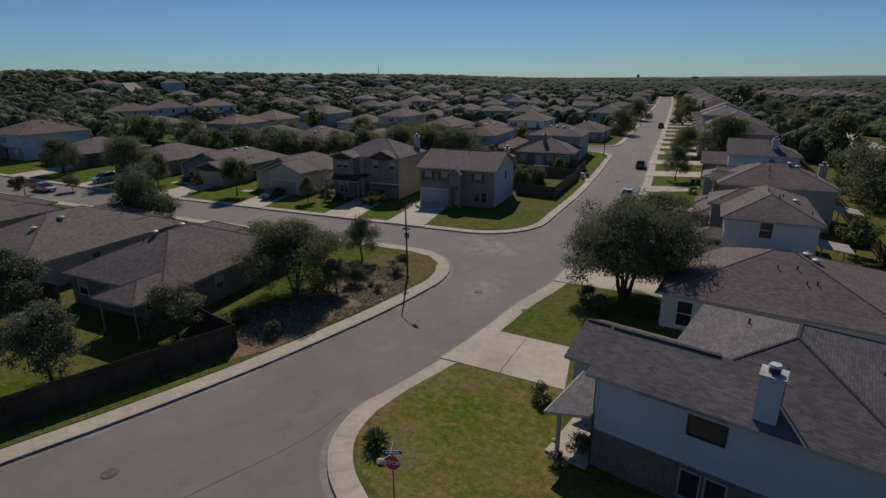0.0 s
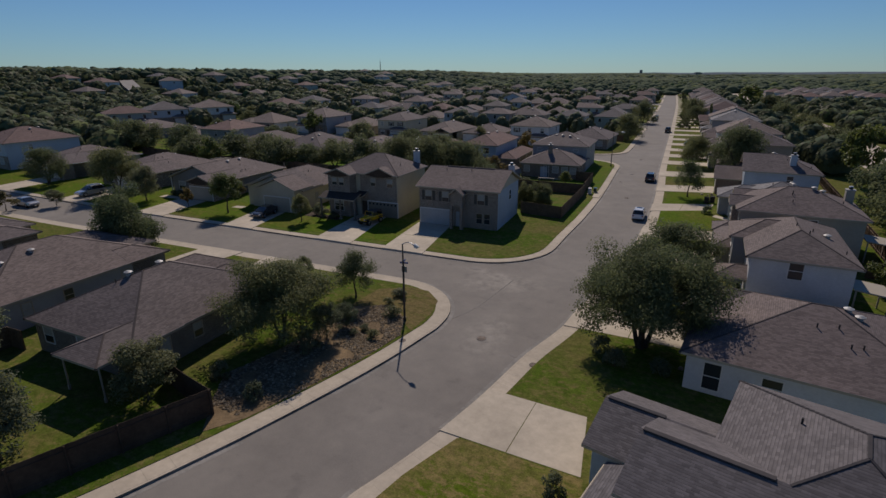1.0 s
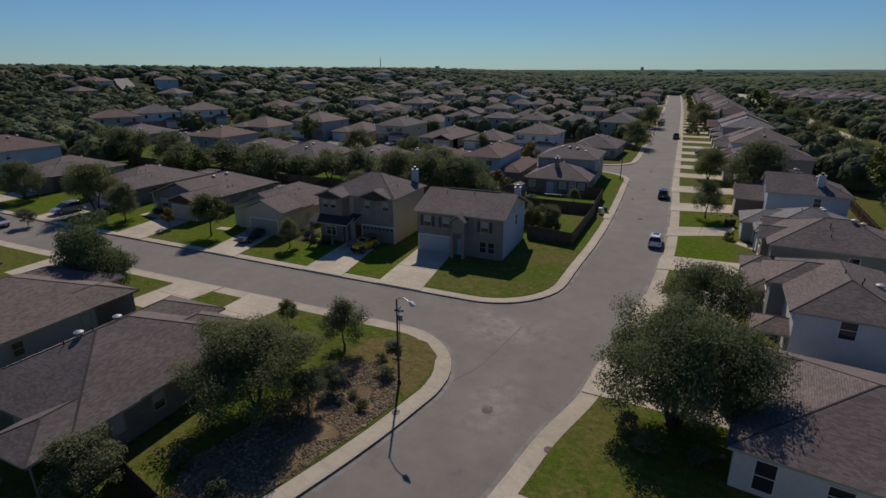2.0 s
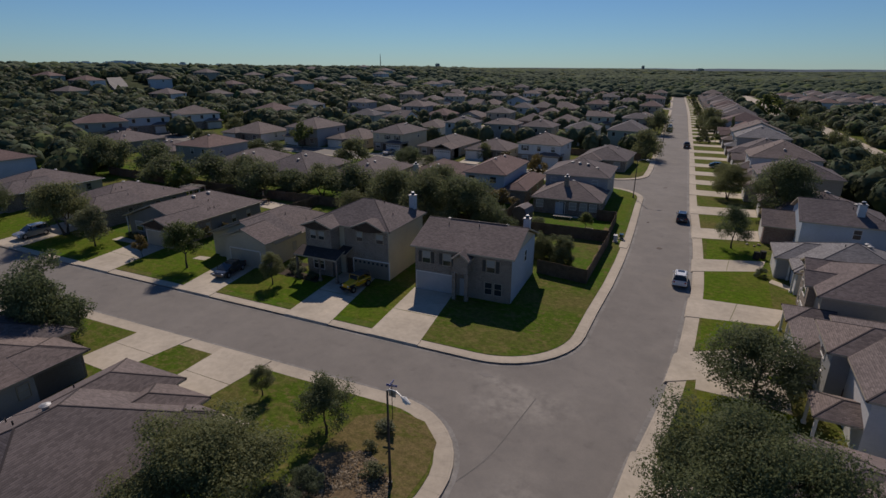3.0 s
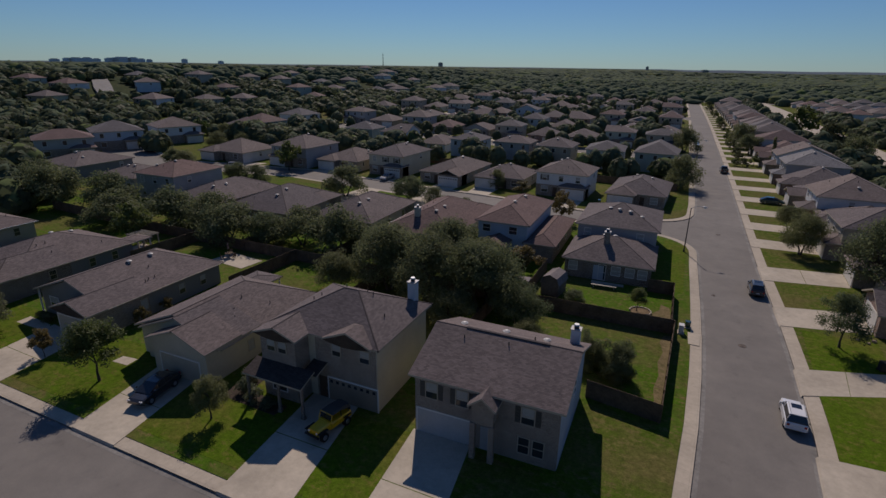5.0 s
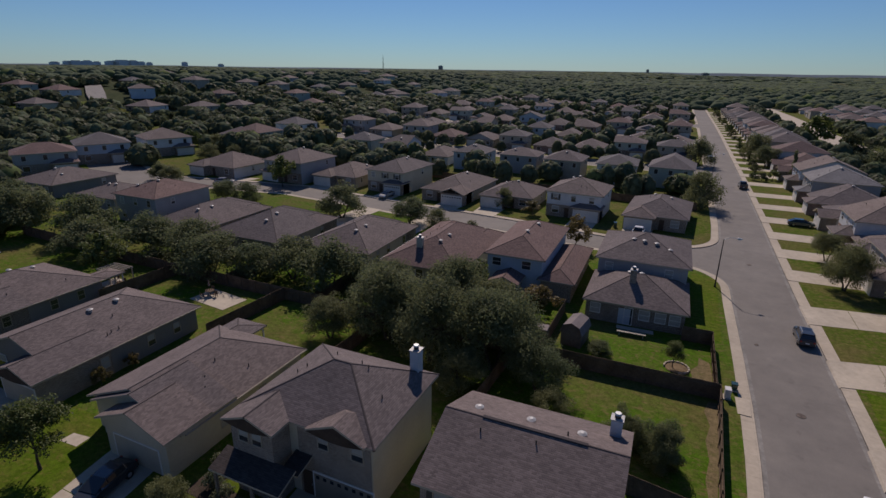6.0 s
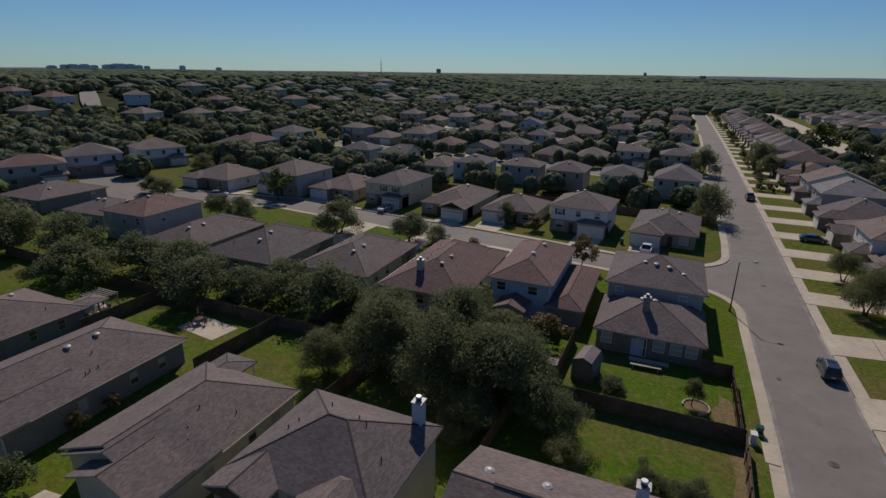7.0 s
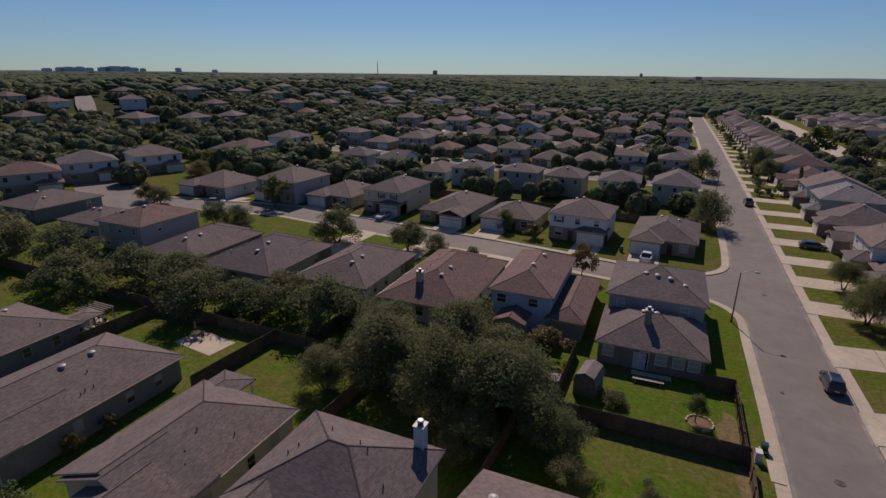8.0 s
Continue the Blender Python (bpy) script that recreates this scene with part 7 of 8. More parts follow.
def road_wear():
    """Patched seams and bleached spots on the asphalt where the streets meet."""
    seams = [[(-18.4, 13.4), (-17.5, 15.7), (-16.6, 17.9), (-15.8, 20.5), (-15.65, 22.6)], [(-19.0, 44.0), (-17.8, 47.4), (-17.2, 52.3), (-16.9, 55)]]
    for s in seams:
        c = smooth_path(s, 5)
        slab("road_seam", c + list(reversed(inset_path(c, 0.09))), 0.005, 0.01, M["tar"], 4.0, "thin dark tar seam across the asphalt", "road seam")
    rnd = random.Random(4)
    for x, y, r in ((-21.8, 56.4, 0.4), (-14.9, 41.9, 0.3), (-11.9, 40.8, 0.25)):
        pts = []
        for k in range(44):
            a = 2 * math.pi * k / 44
            q = r * (1 + 0.55 * noise.noise(Vector((math.cos(a) * 1.3 + x, math.sin(a) * 1.3 + y, 0))) + rnd.uniform(-0.12, 0.12))
            pts.append((x + q * 1.5 * math.cos(a), y + q * 0.7 * math.sin(a)))
        slab("road_patch", pts, 0.004, 0.01, M["asphalt_pale"], 4.0, "pale bleached patch on the asphalt", "road patch")


M["asphalt_pale"] = material("bleached_asphalt", speckled((0.212, 0.195, 0.178), 0.92, 1.08, 0.8, 3), 0.9)
road_wear()


# ---- vehicles ----
M["paint_grey"] = paint("blue_grey_paint", (0.045, 0.048, 0.056), 0.3)

def loft(sections, mats, mi=0):
    """A skin over cross sections (x, z_low, z_high, half width low, half width high), rounded at the shoulders."""
    bm = bmesh.new()
    rings = []
    for x, z0, z1, w0, w1 in sections:
        c = min(0.09, (z1 - z0) * 0.3)
        prof = [(-w0 + c, z0), (w0 - c, z0), (w0, z0 + c), (w1 + (w0 - w1) * 0.15, z1 - c), (w1 - c, z1), (-w1 + c, z1), (-w1 - (w0 - w1) * 0.15, z1 - c), (-w0, z0 + c)]
        rings.append([bm.verts.new((x, p[0], p[1])) for p in prof])
    for r, s in zip(rings, rings[1:]):
        for i in range(8):
            j = (i + 1) % 8
            bm.faces.new((r[i], r[j], s[j], s[i])).material_index = mi
    bm.faces.new(rings[0][::-1]), bm.faces.new(rings[-1])
    bmesh.ops.recalc_face_normals(bm, faces=bm.faces[:])
    return bm


def wheels(H, xs, half, r=0.34, w=0.22):
    for x in xs:
        for s in (-1, 1):
            y = s * (half - w / 2)
            t = part("tyre", tube((x, y - w / 2, r), (x, y + w / 2, r), r, r, 16), M["tyre"], H)
            part("rim", tube((x, y + s * (w / 2 - 0.02), r), (x, y + s * (w / 2 + 0.015), r), r * 0.62, r * 0.55, 12), M["rim"], t)


def car(x, y, yaw, kind, paintwork, label, lift=0.0):
    H = thing("car", x, y, gz(x, y) + lift, yaw, label, "car" if kind != "pickup" else "pickup truck", "parked cars")
    P = M[paintwork]
    if kind == "suv":
        body = [(-2.3, 0.45, 0.95, 0.8, 0.78), (-2.2, 0.32, 1.05, 0.9, 0.88), (-1.2, 0.28, 1.06, 0.93, 0.9), (0.8, 0.28, 1.04, 0.93, 0.9), (1.2, 0.28, 1.0, 0.93, 0.88), (2.1, 0.32, 0.88, 0.9, 0.8), (2.35, 0.45, 0.75, 0.76, 0.7)]
        cab = [(-2.2, 1.0, 1.12, 0.86, 0.84), (-1.95, 1.0, 1.62, 0.86, 0.66), (-1.4, 1.0, 1.7, 0.86, 0.68), (0.15, 1.0, 1.68, 0.86, 0.68), (0.55, 1.0, 1.5, 0.86, 0.72), (1.15, 0.98, 1.04, 0.86, 0.82)]
        top = (-1.85, 0.2, 0.66, 1.68)
        wb = (-1.4, 1.4)
    elif kind == "pickup":
        body = [(-2.7, 0.5, 1.1, 0.85, 0.85), (-2.6, 0.4, 1.15, 0.95, 0.93), (-0.8, 0.38, 1.15, 0.96, 0.93), (0.9, 0.38, 1.12, 0.96, 0.92), (2.4, 0.4, 1.05, 0.94, 0.86), (2.7, 0.5, 0.9, 0.82, 0.76)]
        cab = [(-0.9, 1.1, 1.3, 0.88, 0.82), (-0.7, 1.1, 1.78, 0.88, 0.7), (0.4, 1.1, 1.8, 0.88, 0.7), (0.75, 1.1, 1.62, 0.88, 0.74), (1.35, 1.08, 1.16, 0.88, 0.84)]
        top = (-0.65, 0.45, 0.69, 1.79)
        wb = (-1.75, 1.75)
    else:
        body = [(-2.35, 0.4, 0.85, 0.75, 0.72), (-2.2, 0.3, 0.95, 0.88, 0.82), (-1.2, 0.26, 0.98, 0.91, 0.86), (0.9, 0.26, 0.96, 0.91, 0.86), (2.1, 0.3, 0.82, 0.88, 0.78), (2.35, 0.42, 0.68, 0.72, 0.66)]
        cab = [(-2.05, 0.92, 0.99, 0.82, 0.76), (-1.3, 0.92, 1.34, 0.82, 0.62), (-0.4, 0.92, 1.45, 0.82, 0.64), (0.3, 0.92, 1.41, 0.82, 0.64), (1.4, 0.92, 0.97, 0.82, 0.78)]
        top = (-1.3, 0.32, 0.62, 1.4)
        wb = (-1.38, 1.4)
    part("body", loft(body, P), P, H)
    cabin = part("cabin", loft(cab, M["car_glass"]), M["car_glass"], H, "dark glazed cabin")
    rf = loft([(top[0], top[3] - 0.06, top[3] + 0.035, top[2] + 0.06, top[2] - 0.02), ((top[0] + top[1]) / 2, top[3] - 0.05, top[3] + 0.06, top[2] + 0.06, top[2]), (top[1], top[3] - 0.07, top[3] + 0.03, top[2] + 0.06, top[2] - 0.02)], P)
    part("roof_panel", rf, P, cabin)
    bm = bmesh.new()
    for s in (-1, 1):
        for k in (1, 2, 3):
            c = cab[min(k + (1 if k > 1 else 0), len(cab) - 2)]
            add_tube(bm, (c[0], s * (c[3] - 0.02), 1.0), (c[0], s * (c[4] - 0.0), c[2] - 0.02), 0.045, 0.04, 5)
    part("pillar", bm, P, cabin)
    front, rear = body[-2], body[1]
    for s in (-1, 1):
        part("headlight", box(body[-1][0] - 0.16, body[-1][0] - 0.02, s * 0.6 - 0.15, s * 0.6 + 0.15, 0.6, 0.74, 0.02), M["head_lens"], H)
        part("tail_light", box(body[0][0] - 0.02, body[0][0] + 0.1, s * 0.68 - 0.1, s * 0.68 + 0.1, 0.72, 0.95, 0.02), M["red_lens"], H)
        part("mirror", box(0.85, 1.05, s * 0.95 - 0.06, s * 0.95 + 0.1 * (s > 0) + 0.02, 1.0, 1.14, 0.02), P, H)
    part("bumper", box(body[0][0] - 0.06, body[0][0] + 0.1, -0.8, 0.8, 0.4, 0.58, 0.03), P, H)
    part("plate_bar", box(body[0][0] - 0.075, body[0][0] - 0.055, -0.22, 0.22, 0.62, 0.74), M["sign_white"], H, "plain pale bar")
    if kind == "pickup":
        part("bed", box(-2.5, -0.95, -0.75, 0.75, 1.13, 1.165), M["dark_metal"], H, "dark cargo bed floor")
        bm = bmesh.new()
        for a in ((-2.62, -2.5, -0.93, 0.93), (-2.62, -0.9, -0.93, -0.8), (-2.62, -0.9, 0.8, 0.93)):
            add_box(bm, *a, 1.1, 1.42)
        part("bed_side", bm, P, H)
    if kind == "suv":
        for s in (-1, 1):
            part("roof_rail", tube((-1.6, s * 0.6, 1.8), (0.1, s * 0.6, 1.78), 0.025, 0.025, 5), M["metal"], H)
        part("sunroof", box(-0.75, 0.0, -0.42, 0.42, 1.735, 1.76, 0.01), M["car_glass"], cabin)
    wheels(H, wb, 0.92 if kind != "pickup" else 0.95, 0.34 if kind == "sedan" else 0.38)
    return H


def jeep(x, y, yaw):
    H = thing("jeep", x, y, gz(x, y) + 0.22, yaw, "yellow open-topped off-road car with a folded soft top", "car", "parked cars")
    Y = M["paint_yellow"]
    part("body", loft([(-1.8, 0.5, 1.05, 0.72, 0.72), (-0.2, 0.5, 1.08, 0.74, 0.74), (0.45, 0.5, 1.1, 0.74, 0.72)], Y), Y, H)
    part("hood", loft([(0.45, 0.55, 1.12, 0.68, 0.6), (1.75, 0.55, 1.02, 0.6, 0.52)], Y), Y, H)
    for s in (-1, 1):
        part("fender", box(0.85, 1.85, s * 0.7 - 0.16, s * 0.7 + 0.16, 0.82, 0.9, 0.03), M["tyre"], H, "black fender flare")
        part("fender", box(-1.7, -0.8, s * 0.74 - 0.12, s * 0.74 + 0.12, 0.85, 0.92, 0.03), M["tyre"], H, "black fender flare")
    bm = box(0.42, 0.48, -0.7, 0.7, 1.08, 1.16)
    for s in (-1, 1):
        add_tube(bm, (0.45, s * 0.68, 1.1), (0.25, s * 0.64, 1.72), 0.035, 0.035, 6)
    add_tube(bm, (0.25, -0.66, 1.72), (0.25, 0.66, 1.72), 0.035, 0.035, 6)
    part("windscreen_frame", bm, Y, H)
    part("windscreen", box(0.3, 0.33, -0.6, 0.6, 1.2, 1.66), M["car_glass"], H)
    part("soft_top", loft([(-1.75, 1.3, 1.72, 0.66, 0.55), (-0.7, 1.62, 1.82, 0.68, 0.6), (0.25, 1.66, 1.78, 0.66, 0.6)], M["trim"]), M["shutter"], H, "dark cloth soft top")
    bm = bmesh.new()
    for xx in (-0.75, -1.6):
        for s in (-1, 1):
            add_tube(bm, (xx, s * 0.62, 1.0), (xx, s * 0.58, 1.68), 0.035, 0.035, 6)
        add_tube(bm, (xx, -0.58, 1.68), (xx, 0.58, 1.68), 0.035, 0.035, 6)
    part("roll_bar", bm, M["tyre"], H)
    part("bumper", box(1.82, 1.98, -0.75, 0.75, 0.5, 0.66, 0.03), M["tyre"], H)
    for s in (-1, 1):
        part("headlight", tube((1.72, s * 0.42, 0.84), (1.8, s * 0.42, 0.84), 0.1, 0.1, 10), M["head_lens"], H)
    wheels(H, (-1.2, 1.3), 0.86, 0.38, 0.26)
    part("spare_tyre", tube((-1.82, 0, 1.0), (-2.06, 0, 1.0), 0.37, 0.37, 14), M["tyre"], H)


car(-8.35, 85.2, 91, "suv", "paint_white", "white compact crossover parked at the kerb").scale = (0.9, 0.9, 0.9)
car(-9.9, 114.0, 92, "suv", "paint_dark", "dark green-grey sport utility car parked at the kerb").scale = (0.94, 0.94, 0.94)
car(-14.0, 205.2, 94, "pickup", "paint_dark", "dark pickup truck on the main road")
car(-58.95, 62.7, -78, "sedan", "paint_grey", "dark blue-grey sedan parked on a driveway", 0.22)
jeep(-42.1, 66.0, -97)
car(-97.0, 59.8, -90, "suv", "paint_silver", "silver station car parked on a driveway", 0.22)
car(-99.6, 51.0, 0, "sedan", "paint_silver", "silver sedan parked at the street bend")
car(-32.6, 146.2, 90, "pickup", "paint_white", "white pickup truck on a driveway", 0.22)
car(-4.6, 169.0, 2, "sedan", "paint_green", "dark green sedan on a driveway", 0.22)
car(-22.75, 251.5, 94, "suv", "paint_white", "white car parked along the west kerb")
car(-23.1, 258, 94, "sedan", "paint_silver", "silver car parked along the west kerb")
car(-23.5, 265, 94, "sedan", "paint_dark", "dark car parked along the west kerb")
car(-89.8, 149.0, -90, "sedan", "paint_silver", "silver car on a driveway of the second street", 0.22)
car(-131.5, 138.5, 30, "sedan", "paint_silver", "silver sedan before a house on the second street", 0.0)


# ---- back gardens ----
def garden_shed(x, y, yaw):
    """A shed under a barn roof that breaks halfway up each slope."""
    H = thing("garden_shed", x, y, gz(x, y) + 0.19, yaw, "small grey-brown garden shed with a barn roof", "shed")
    bm = box(-1.15, 1.15, -1.5, 1.5, -0.1, 1.7)
    profile = [(-1.15, 1.7), (-0.86, 2.42), (0, 2.78), (0.86, 2.42), (1.15, 1.7)]
    for y0, y1 in ((-1.5, -1.42), (1.42, 1.5)):
        a, b = [[bm.verts.new((px, yy, pz)) for px, pz in profile] for yy in (y0, y1)]
        bm.faces.new(a), bm.faces.new(b[::-1])
        for k in range(5):
            m = (k + 1) % 5
            bm.faces.new((a[m], a[k], b[k], b[m]))
    bmesh.ops.recalc_face_normals(bm, faces=bm.faces[:])
    part("wall", bm, M["shed_board"], H)
    bm = bmesh.new()
    outer = [(-1.3, 1.62), (-0.95, 2.5), (0, 2.9), (0.95, 2.5), (1.3, 1.62)]
    inner = [(px * 0.95, pz - 0.07) for px, pz in outer]
    ring = outer + inner[::-1]
    a, b = [[bm.verts.new((px, yy, pz)) for px, pz in ring] for yy in (-1.65, 1.65)]
    bm.faces.new(a), bm.faces.new(b[::-1])
    for k in range(len(ring)):
        m = (k + 1) % len(ring)
        bm.faces.new((a[m], a[k], b[k], b[m]))
    bmesh.ops.recalc_face_normals(bm, faces=bm.faces[:])
    part("roof", bm, M["shed_roof"], H)
    for sx in (-0.42, 0.42):
        part("door", box(sx - 0.4, sx + 0.4, -1.545, -1.5, 0.05, 1.75), M["shed_board"], H)


def tool_shed(x, y, yaw, w, d):
    H = thing("tool_shed", x, y, gz(x, y) + 0.19, yaw, "low tool shed with a flat pinkish roof", "shed")
    part("wall", box(-w / 2, w / 2, -d / 2, d / 2, -0.1, 1.95), M["shed_board"], H)
    part("roof", box(-w / 2 - 0.12, w / 2 + 0.12, -d / 2 - 0.12, d / 2 + 0.12, 1.95, 2.07, 0.015), M["shed_roof"], H)


M["shed_board"] = material("shed_boards", speckled((0.17, 0.14, 0.115), 0.7, 1.2, 0.8, 5), 0.85, bump=0.3)
M["shed_roof"] = material("shed_roof_felt", speckled((0.2, 0.17, 0.165), 0.8, 1.15, 0.8, 6), 0.85, bump=0.2)
garden_shed(-33.5, 101.0, -6)
tool_shed(-37.6, 98.6, 6, 2.9, 1.3)


def utility_box(x, y, w, d, h, mat, label):
    H = thing("utility_box", x, y, gz(x, y) + 0.2, 4, label, "utility box")
    part("pad", box(-w * 0.7, w * 0.7, -d * 0.7, d * 0.7, -0.1, 0.08), M["concrete"], H)
    part("cabinet", box(-w / 2, w / 2, -d / 2, d / 2, 0.08, h, 0.03), M[mat], H)
    part("lid", box(-w / 2 - 0.03, w / 2 + 0.03, -d / 2 - 0.03, d / 2 + 0.03, h, h + 0.06, 0.02), M[mat], H)


utility_box(-17.9, 96.9, 0.5, 0.7, 0.95, "side_white", "white metal utility cabinet beside the fence")
utility_box(-17.3, 98.6, 0.55, 0.55, 0.7, "paint_green", "green transformer box on a concrete pad")


def bench(x, y, yaw, label):
    H = thing("bench", x, y, gz(x, y) + 0.2, yaw, label, "bench")
    for k in range(3):
        part("slat", box(-1.6, 1.6, -0.25 + k * 0.18, -0.1 + k * 0.18, 0.42, 0.47), M["side_tan"], H)
    for a in (-1.3, 1.3):
        part("leg", box(a - 0.06, a + 0.06, -0.22, 0.25, 0, 0.42), M["side_tan"], H)


bench(-27.9, 105.2, 5, "long pale timber bench on a back terrace")
slab("terrace", [(-29.8, 106.5), (-25.6, 106.75), (-25.7, 107.6), (-29.9, 107.3)], 0.24, 0.1, M["drive"], label="small concrete terrace behind the house", category="terrace")


def planter_ring(x, y):
    H = thing("planter_ring", x, y, gz(x, y) + 0.19, 0, "ring of pale edging stones round a sapling", "planter")
    part("soil", tube((0, 0, -0.05), (0, 0, 0.06), 1.15, 1.1, 20), M["mulch"], H)
    for k in range(12):
        a = 2 * math.pi * k / 16 - 1.2
        o = part("edging_stone", box(-0.2, 0.2, -0.09, 0.09, -0.05, 0.2, 0.03), M["concrete"], H)
        o.matrix_basis = pose(1.2 * math.cos(a), 1.2 * math.sin(a), 0, 0, 0, math.degrees(a) + 90)


planter_ring(-22.6, 100.2)


def bin_(x, y, mat, label):
    H = thing("wheelie_bin", x, y, gz(x, y) + 0.2, 15, label, "bin", "bins")
    bm = box(-0.3, 0.3, -0.33, 0.33, 0.08, 1.0, 0.04)
    part("tub", bm, M[mat], H)
    part("lid", box(-0.33, 0.33, -0.37, 0.35, 1.0, 1.08, 0.03), M[mat], H)
    for s in (-1, 1):
        part("wheel", tube((s * 0.24, 0.3, 0.1), (s * 0.32, 0.3, 0.1), 0.1, 0.1, 10), M["tyre"], H)


bin_(-37.4, 149.8, "paint_green", "dark green wheeled bin beside a garage")
bin_(1.0, 98.4, "tyre", "black wheeled bin beside a garage")
bin_(0.2, 97.6, "tyre", "black wheeled bin near a garage")


def pergola(x, y, w, d, label):
    H = thing("pergola", x, y, gz(x, y) + 0.2, 3, label, "pergola")
    for a in (-w / 2, w / 2):
        for b in (-d / 2, d / 2):
            part("post", box(a - 0.07, a + 0.07, b - 0.07, b + 0.07, -0.1, 2.4), M["side_tan"], H)
    for k in range(7):
        b = -d / 2 + d * k / 6
        part("beam", box(-w / 2 - 0.3, w / 2 + 0.3, b - 0.04, b + 0.04, 2.4, 2.55), M["side_tan"], H)


pergola(-94.5, 86.6, 3.4, 2.6, "pale timber pergola over a patio")


def patio_cover(x, y, w, d, label):
    """A lean-to roof on four posts behind a house."""
    H = thing("patio_cover", x, y, gz(x, y) + 0.19, 0, label, "patio cover", "patio covers")
    bm = box(-w / 2, w / 2, -d / 2, d / 2, 2.4, 2.52, 0.02)
    for v in bm.verts:
        v.co.z -= 0.12 * (v.co.x + w / 2)
    part("roof", bm, M["side_tan"], H, "pale sloping roof panel")
    for a in (-w / 2 + 0.2, w / 2 - 0.2):
        for b in (-d / 2 + 0.2, d / 2 - 0.2):
            part("post", box(a - 0.06, a + 0.06, b - 0.06, b + 0.06, -0.1, 2.42 - 0.12 * (a + w / 2)), M["side_tan"], H)


patio_cover(13.6, 60.6, 2.8, 3.2, "pale lean-to patio cover on square posts")
patio_cover(17.4, 77.0, 2.6, 3.4, "pale lean-to patio cover behind a house")


def patio_set(x, y):
    H = thing("patio_table", x, y, gz(x, y) + 0.23, 10, "small garden table with a closed parasol", "table")
    part("tabletop", tube((0, 0, 0.7), (0, 0, 0.74), 0.6, 0.6, 16), M["fence"], H)
    part("leg", tube((0, 0, 0), (0, 0, 0.7), 0.05, 0.05, 8), M["dark_metal"], H)
    part("parasol_pole", tube((0, 0, 0.74), (0, 0, 2.3), 0.025, 0.025, 6), M["dark_metal"], H)
    part("parasol", tube((0, 0, 1.4), (0, 0, 2.3), 0.16, 0.04, 8), M["brick_red"], H)
    for k in range(3):
        c = thing("garden_chair", x + 1.0 * math.cos(2.1 * k), y + 1.0 * math.sin(2.1 * k), gz(x, y) + 0.23, 120 * k + 90, "small wooden garden chair on a patio", "chair", "garden chairs")
        part("seat", box(-0.22, 0.22, -0.22, 0.22, 0.4, 0.45), M["fence"], c)
        part("backrest", box(-0.22, 0.22, -0.24, -0.2, 0.45, 0.9), M["fence"], c)
        for a in (-0.18, 0.18):
            for b in (-0.18, 0.18):
                part("leg", box(a - 0.025, a + 0.025, b - 0.025, b + 0.025, 0, 0.4), M["fence"], c)


patio_set(-80.2, 90.2)
patio_set(-93.2, 86.2)


def garden_rock(x, y, s, mat, label):
    bm = bmesh.new()
    bmesh.ops.create_icosphere(bm, subdivisions=2, radius=s)
    for v in bm.verts:
        v.co *= 0.8 + 0.4 * noise.noise(v.co * 3 + Vector((x, y, 0)))
        v.co.z *= 0.7
    ob = mesh_object("rock", bm, M[mat])
    ob.matrix_basis = pose(x, y, gz(x, y) + 0.2 + s * 0.3)
    tagged(ob, label, "rock", "garden rocks")


garden_rock(-11.1, 19.8, 0.3, "concrete", "pale boulder beside the stop sign")
garden_rock(-11.9, 19.9, 0.2, "rock", "brown boulder beside a spiky plant")


def yucca(x, y, s):
    """A spiky plant: long pointed leaves that fan out from a short stem."""
    H = thing("yucca", x, y, gz(x, y) + 0.2, 0, "spiky green yucca in the corner lawn", "plant")
    rnd = random.Random(12)
    part("trunk", tube((0, 0, -0.1), (0, 0, 0.35 * s), 0.12 * s, 0.1 * s, 8), M["bark"], H)
    bm = bmesh.new()
    for k in range(150):
        a, e = rnd.uniform(0, 6.28), rnd.uniform(-0.25, 1.35)
        d = Vector((math.cos(a) * math.cos(e), math.sin(a) * math.cos(e), math.sin(e)))
        n = Vector((-math.sin(a), math.cos(a), 0)) * 0.035 * s
        o, length = Vector((0, 0, 0.35 * s)), s * rnd.uniform(0.75, 1.0)
        m = o + d * length * 0.5
        t = o + d * length - Vector((0, 0, 0.12 * s * math.cos(e)))
        v = [bm.verts.new(c) for c in (o - n * 0.5, o + n * 0.5, m + n, t, m - n)]
        bm.faces.new(v)
    part("leaves", bm, M["leaf_fresh"], H)


yucca(-12.0, 20.7, 1.0)
for i, (x, y) in enumerate(((-3.2, 24.4), (-2.5, 24.0), (-3.6, 25.2), (-1.2, 43.2), (-0.2, 43.8), (0.6, 42.8), (0.3, 103.6), (-0.6, 104.0), (0.9, 104.4))):
    garden_rock(x, y, 0.22 + 0.03 * (i % 3), ("rock", "concrete")[i % 2], "rounded garden boulder in a bed")


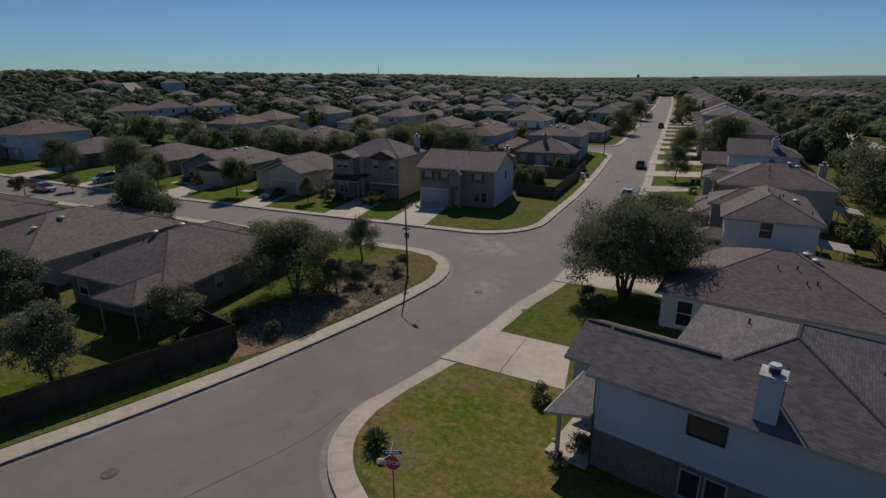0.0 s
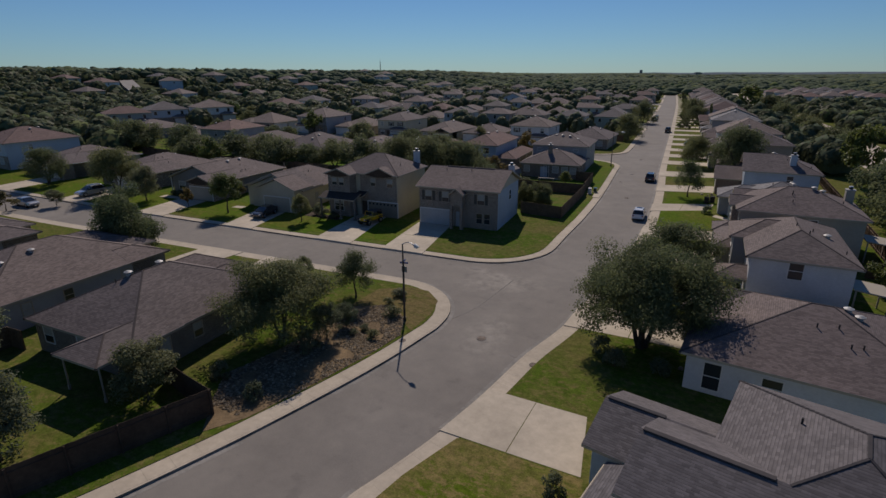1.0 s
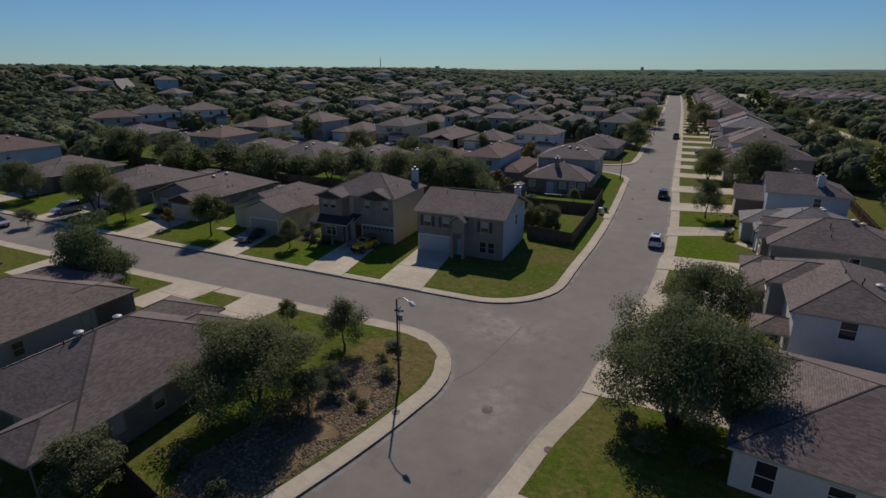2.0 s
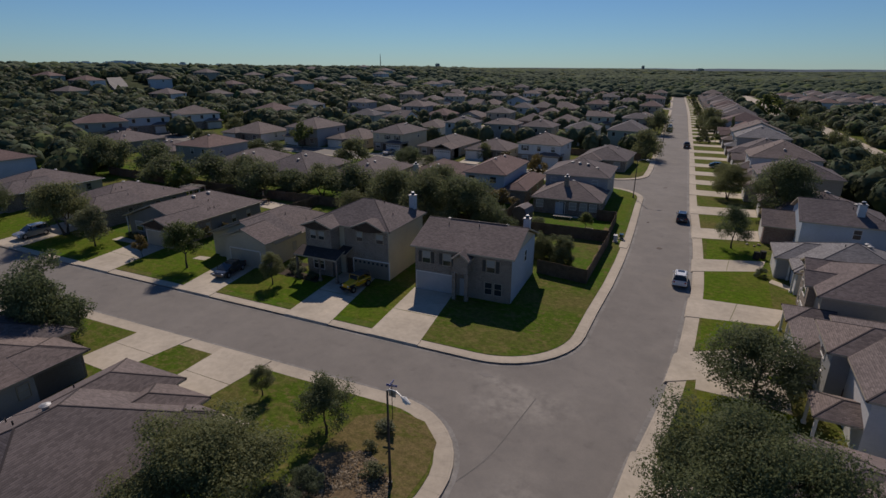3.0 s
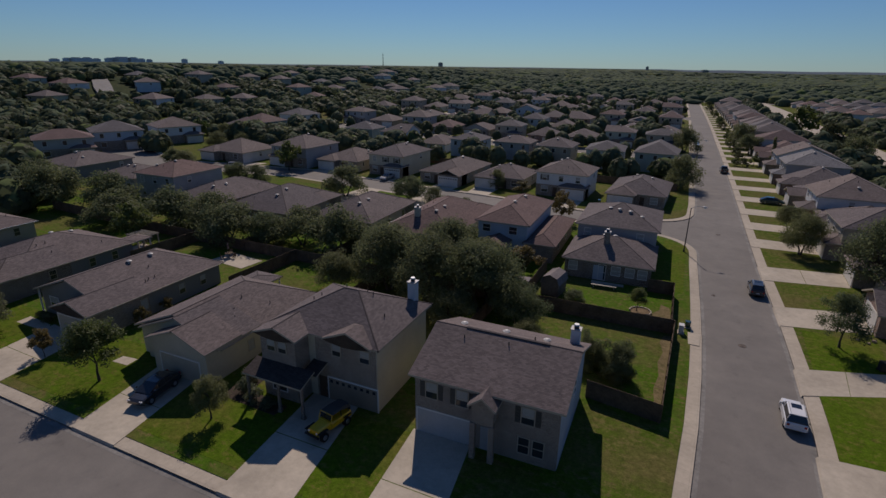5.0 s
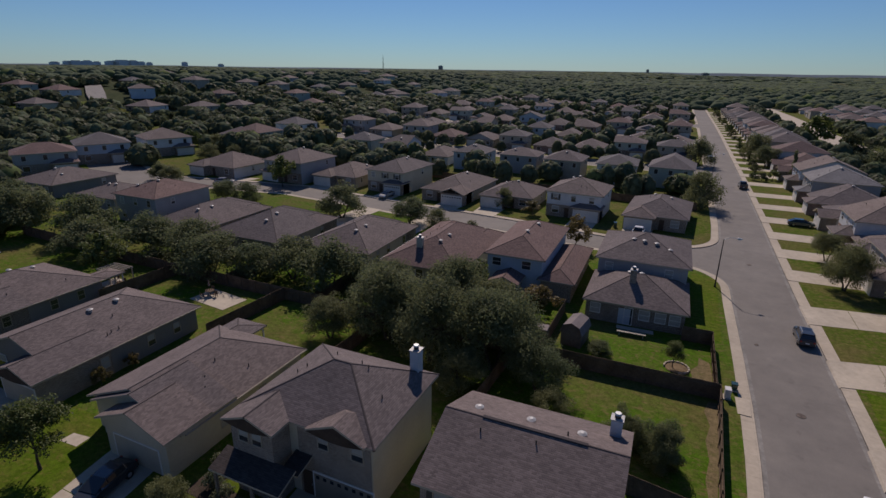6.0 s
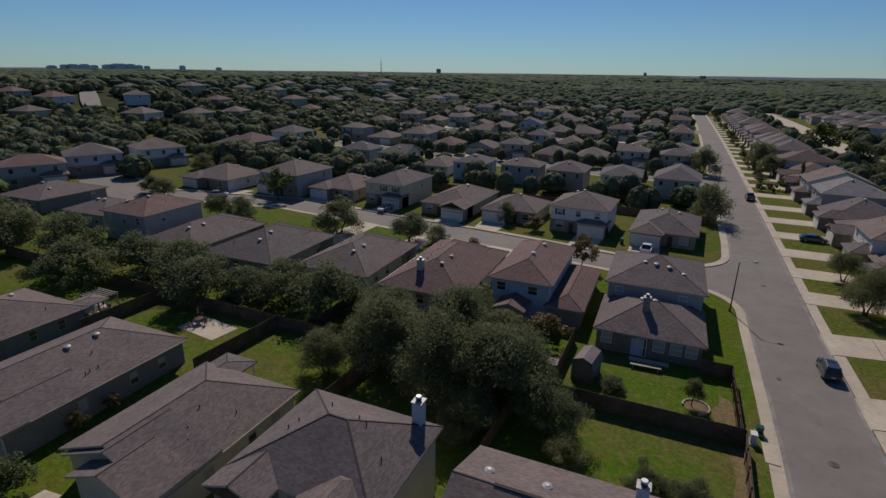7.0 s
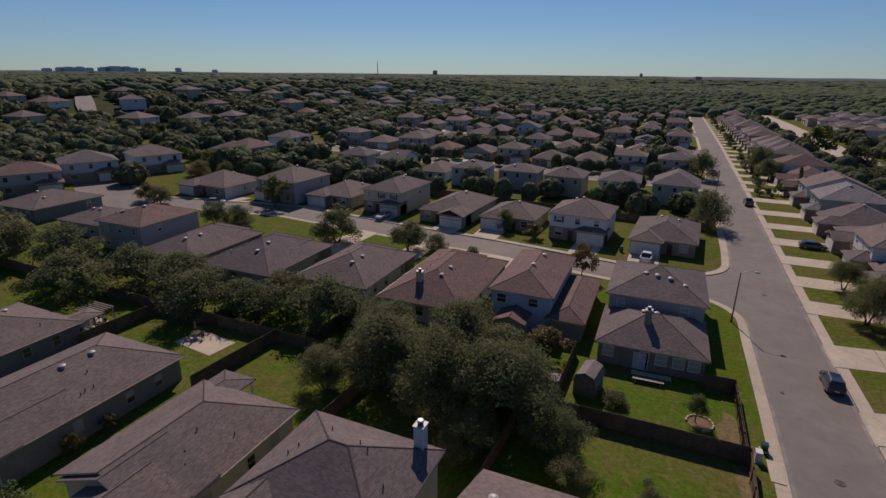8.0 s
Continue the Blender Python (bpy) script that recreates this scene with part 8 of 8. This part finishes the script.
# ---- far landmarks ----
def mast(x, y, h):
    H = thing("radio_mast", x, y, gz(x, y), 0, "tall lattice radio mast on the horizon", "mast")
    bm = bmesh.new()
    for k in range(3):
        a = 2.1 * k
        add_tube(bm, (2.2 * math.cos(a), 2.2 * math.sin(a), 0), (0.8 * math.cos(a), 0.8 * math.sin(a), h), 0.5, 0.35, 4)
    part("leg", bm, M["dark_metal"], H)
    bm = bmesh.new()
    n = 16
    for i in range(n):
        z0, z1 = h * i / n, h * (i + 1) / n
        r0, r1 = 2.2 - 1.4 * i / n, 2.2 - 1.4 * (i + 1) / n
        for k in range(3):
            a, b = 2.1 * k, 2.1 * (k + 1)
            add_tube(bm, (r0 * math.cos(a), r0 * math.sin(a), z0), (r1 * math.cos(b), r1 * math.sin(b), z1), 0.25, 0.25, 3)
    part("bracing", bm, M["dark_metal"], H)
    part("antenna", tube((0, 0, h), (0, 0, h + 9), 0.4, 0.25, 5), M["dark_metal"], H)


mast(-1215, 1876, 56)


def skyline():
    rnd = random.Random(9)
    cx, cy = -3790.0, 2540.0
    d = Vector((cx + 20, cy - 50)).normalized()
    side = Vector((d.y, -d.x))
    for k, (u, w, h) in enumerate(((-420, 60, 38), (-350, 50, 46), (-300, 80, 50), (-235, 60, 52), (-180, 50, 44), (-90, 90, 50), (-30, 110, 58), (40, 60, 56), (90, 50, 46), (140, 40, 40), (370, 40, 46), (620, 40, 34))):
        p = Vector((cx, cy)) + side * u
        H = thing("tower_block", p.x, p.y, gz(p.x, p.y), math.degrees(math.atan2(d.y, d.x)) - 90, "city building on the far horizon, coloured pale blue for haze", "building", "far city skyline")
        h *= 0.78
        part("wall", box(-w / 2, w / 2, -15, 15, 0, h), M["far_tower"], H)
        part("roof", box(-w / 3, w / 3, -10, 10, h, h + 4), M["concrete"], H)
        for f in range(3):
            part("window_band", box(-w / 2 + 3, w / 2 - 3, -15.4, -15.0, h * (0.45 + 0.18 * f), h * (0.45 + 0.18 * f) + 1.2), M["glass"], H)


skyline()


def horizon_block(x, y, w, h, label):
    H = thing("tower_block", x, y, gz(x, y), 20, label, "building", "far city skyline")
    part("wall", box(-w / 2, w / 2, -w / 2, w / 2, 0, h), M["side_grey"], H)
    part("roof", box(-w / 3, w / 3, -w / 3, w / 3, h, h + 3), M["concrete"], H)
    for f in range(3):
        part("window_band", box(-w / 2 + 2, w / 2 - 2, -w / 2 - 0.4, -w / 2, h * (0.4 + 0.18 * f), h * (0.4 + 0.18 * f) + 2), M["glass"], H)


horizon_block(-540, 4430, 18, 30, "grey tower standing on the far horizon")
horizon_block(-150, 4500, 44, 26, "grey block standing on the far horizon")
horizon_block(-1900, 3700, 30, 36, "grey block far beyond the woods")
slab("garden_path", [(-5.7, 65.3), (-2.8, 66.3), (-0.9, 66.3), (1.0, 65.0), (1.0, 61.3), (-1.1, 61.8), (-5.7, 61.7)], 0.216, 0.1, M["drive"], label="pale concrete walk between two oaks beside a house", category="path")


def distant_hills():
    """The land beyond the woods, its haze painted as blue colour: a low ring of hills at the edge of the ground."""
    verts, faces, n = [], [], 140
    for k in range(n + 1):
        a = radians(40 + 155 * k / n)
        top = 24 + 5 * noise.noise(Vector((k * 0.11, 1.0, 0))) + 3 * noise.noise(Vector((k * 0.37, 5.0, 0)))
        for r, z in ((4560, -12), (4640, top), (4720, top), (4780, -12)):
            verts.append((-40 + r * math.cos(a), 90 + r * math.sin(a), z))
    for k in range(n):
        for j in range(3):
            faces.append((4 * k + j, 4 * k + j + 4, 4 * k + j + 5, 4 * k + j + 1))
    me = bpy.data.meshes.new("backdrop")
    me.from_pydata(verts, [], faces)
    me.materials.append(M["hazy_far_hills"])
    tagged(new("backdrop", me), "low hills along the far horizon, coloured blue for haze", "hills", kind="structure")


# blue-grey base colour stands in for the haze of distance
M["hazy_far_hills"] = material("hazy_far_hills", speckled((0.13, 0.17, 0.21), 0.85, 1.15, 0.004, 0.03), 0.95)
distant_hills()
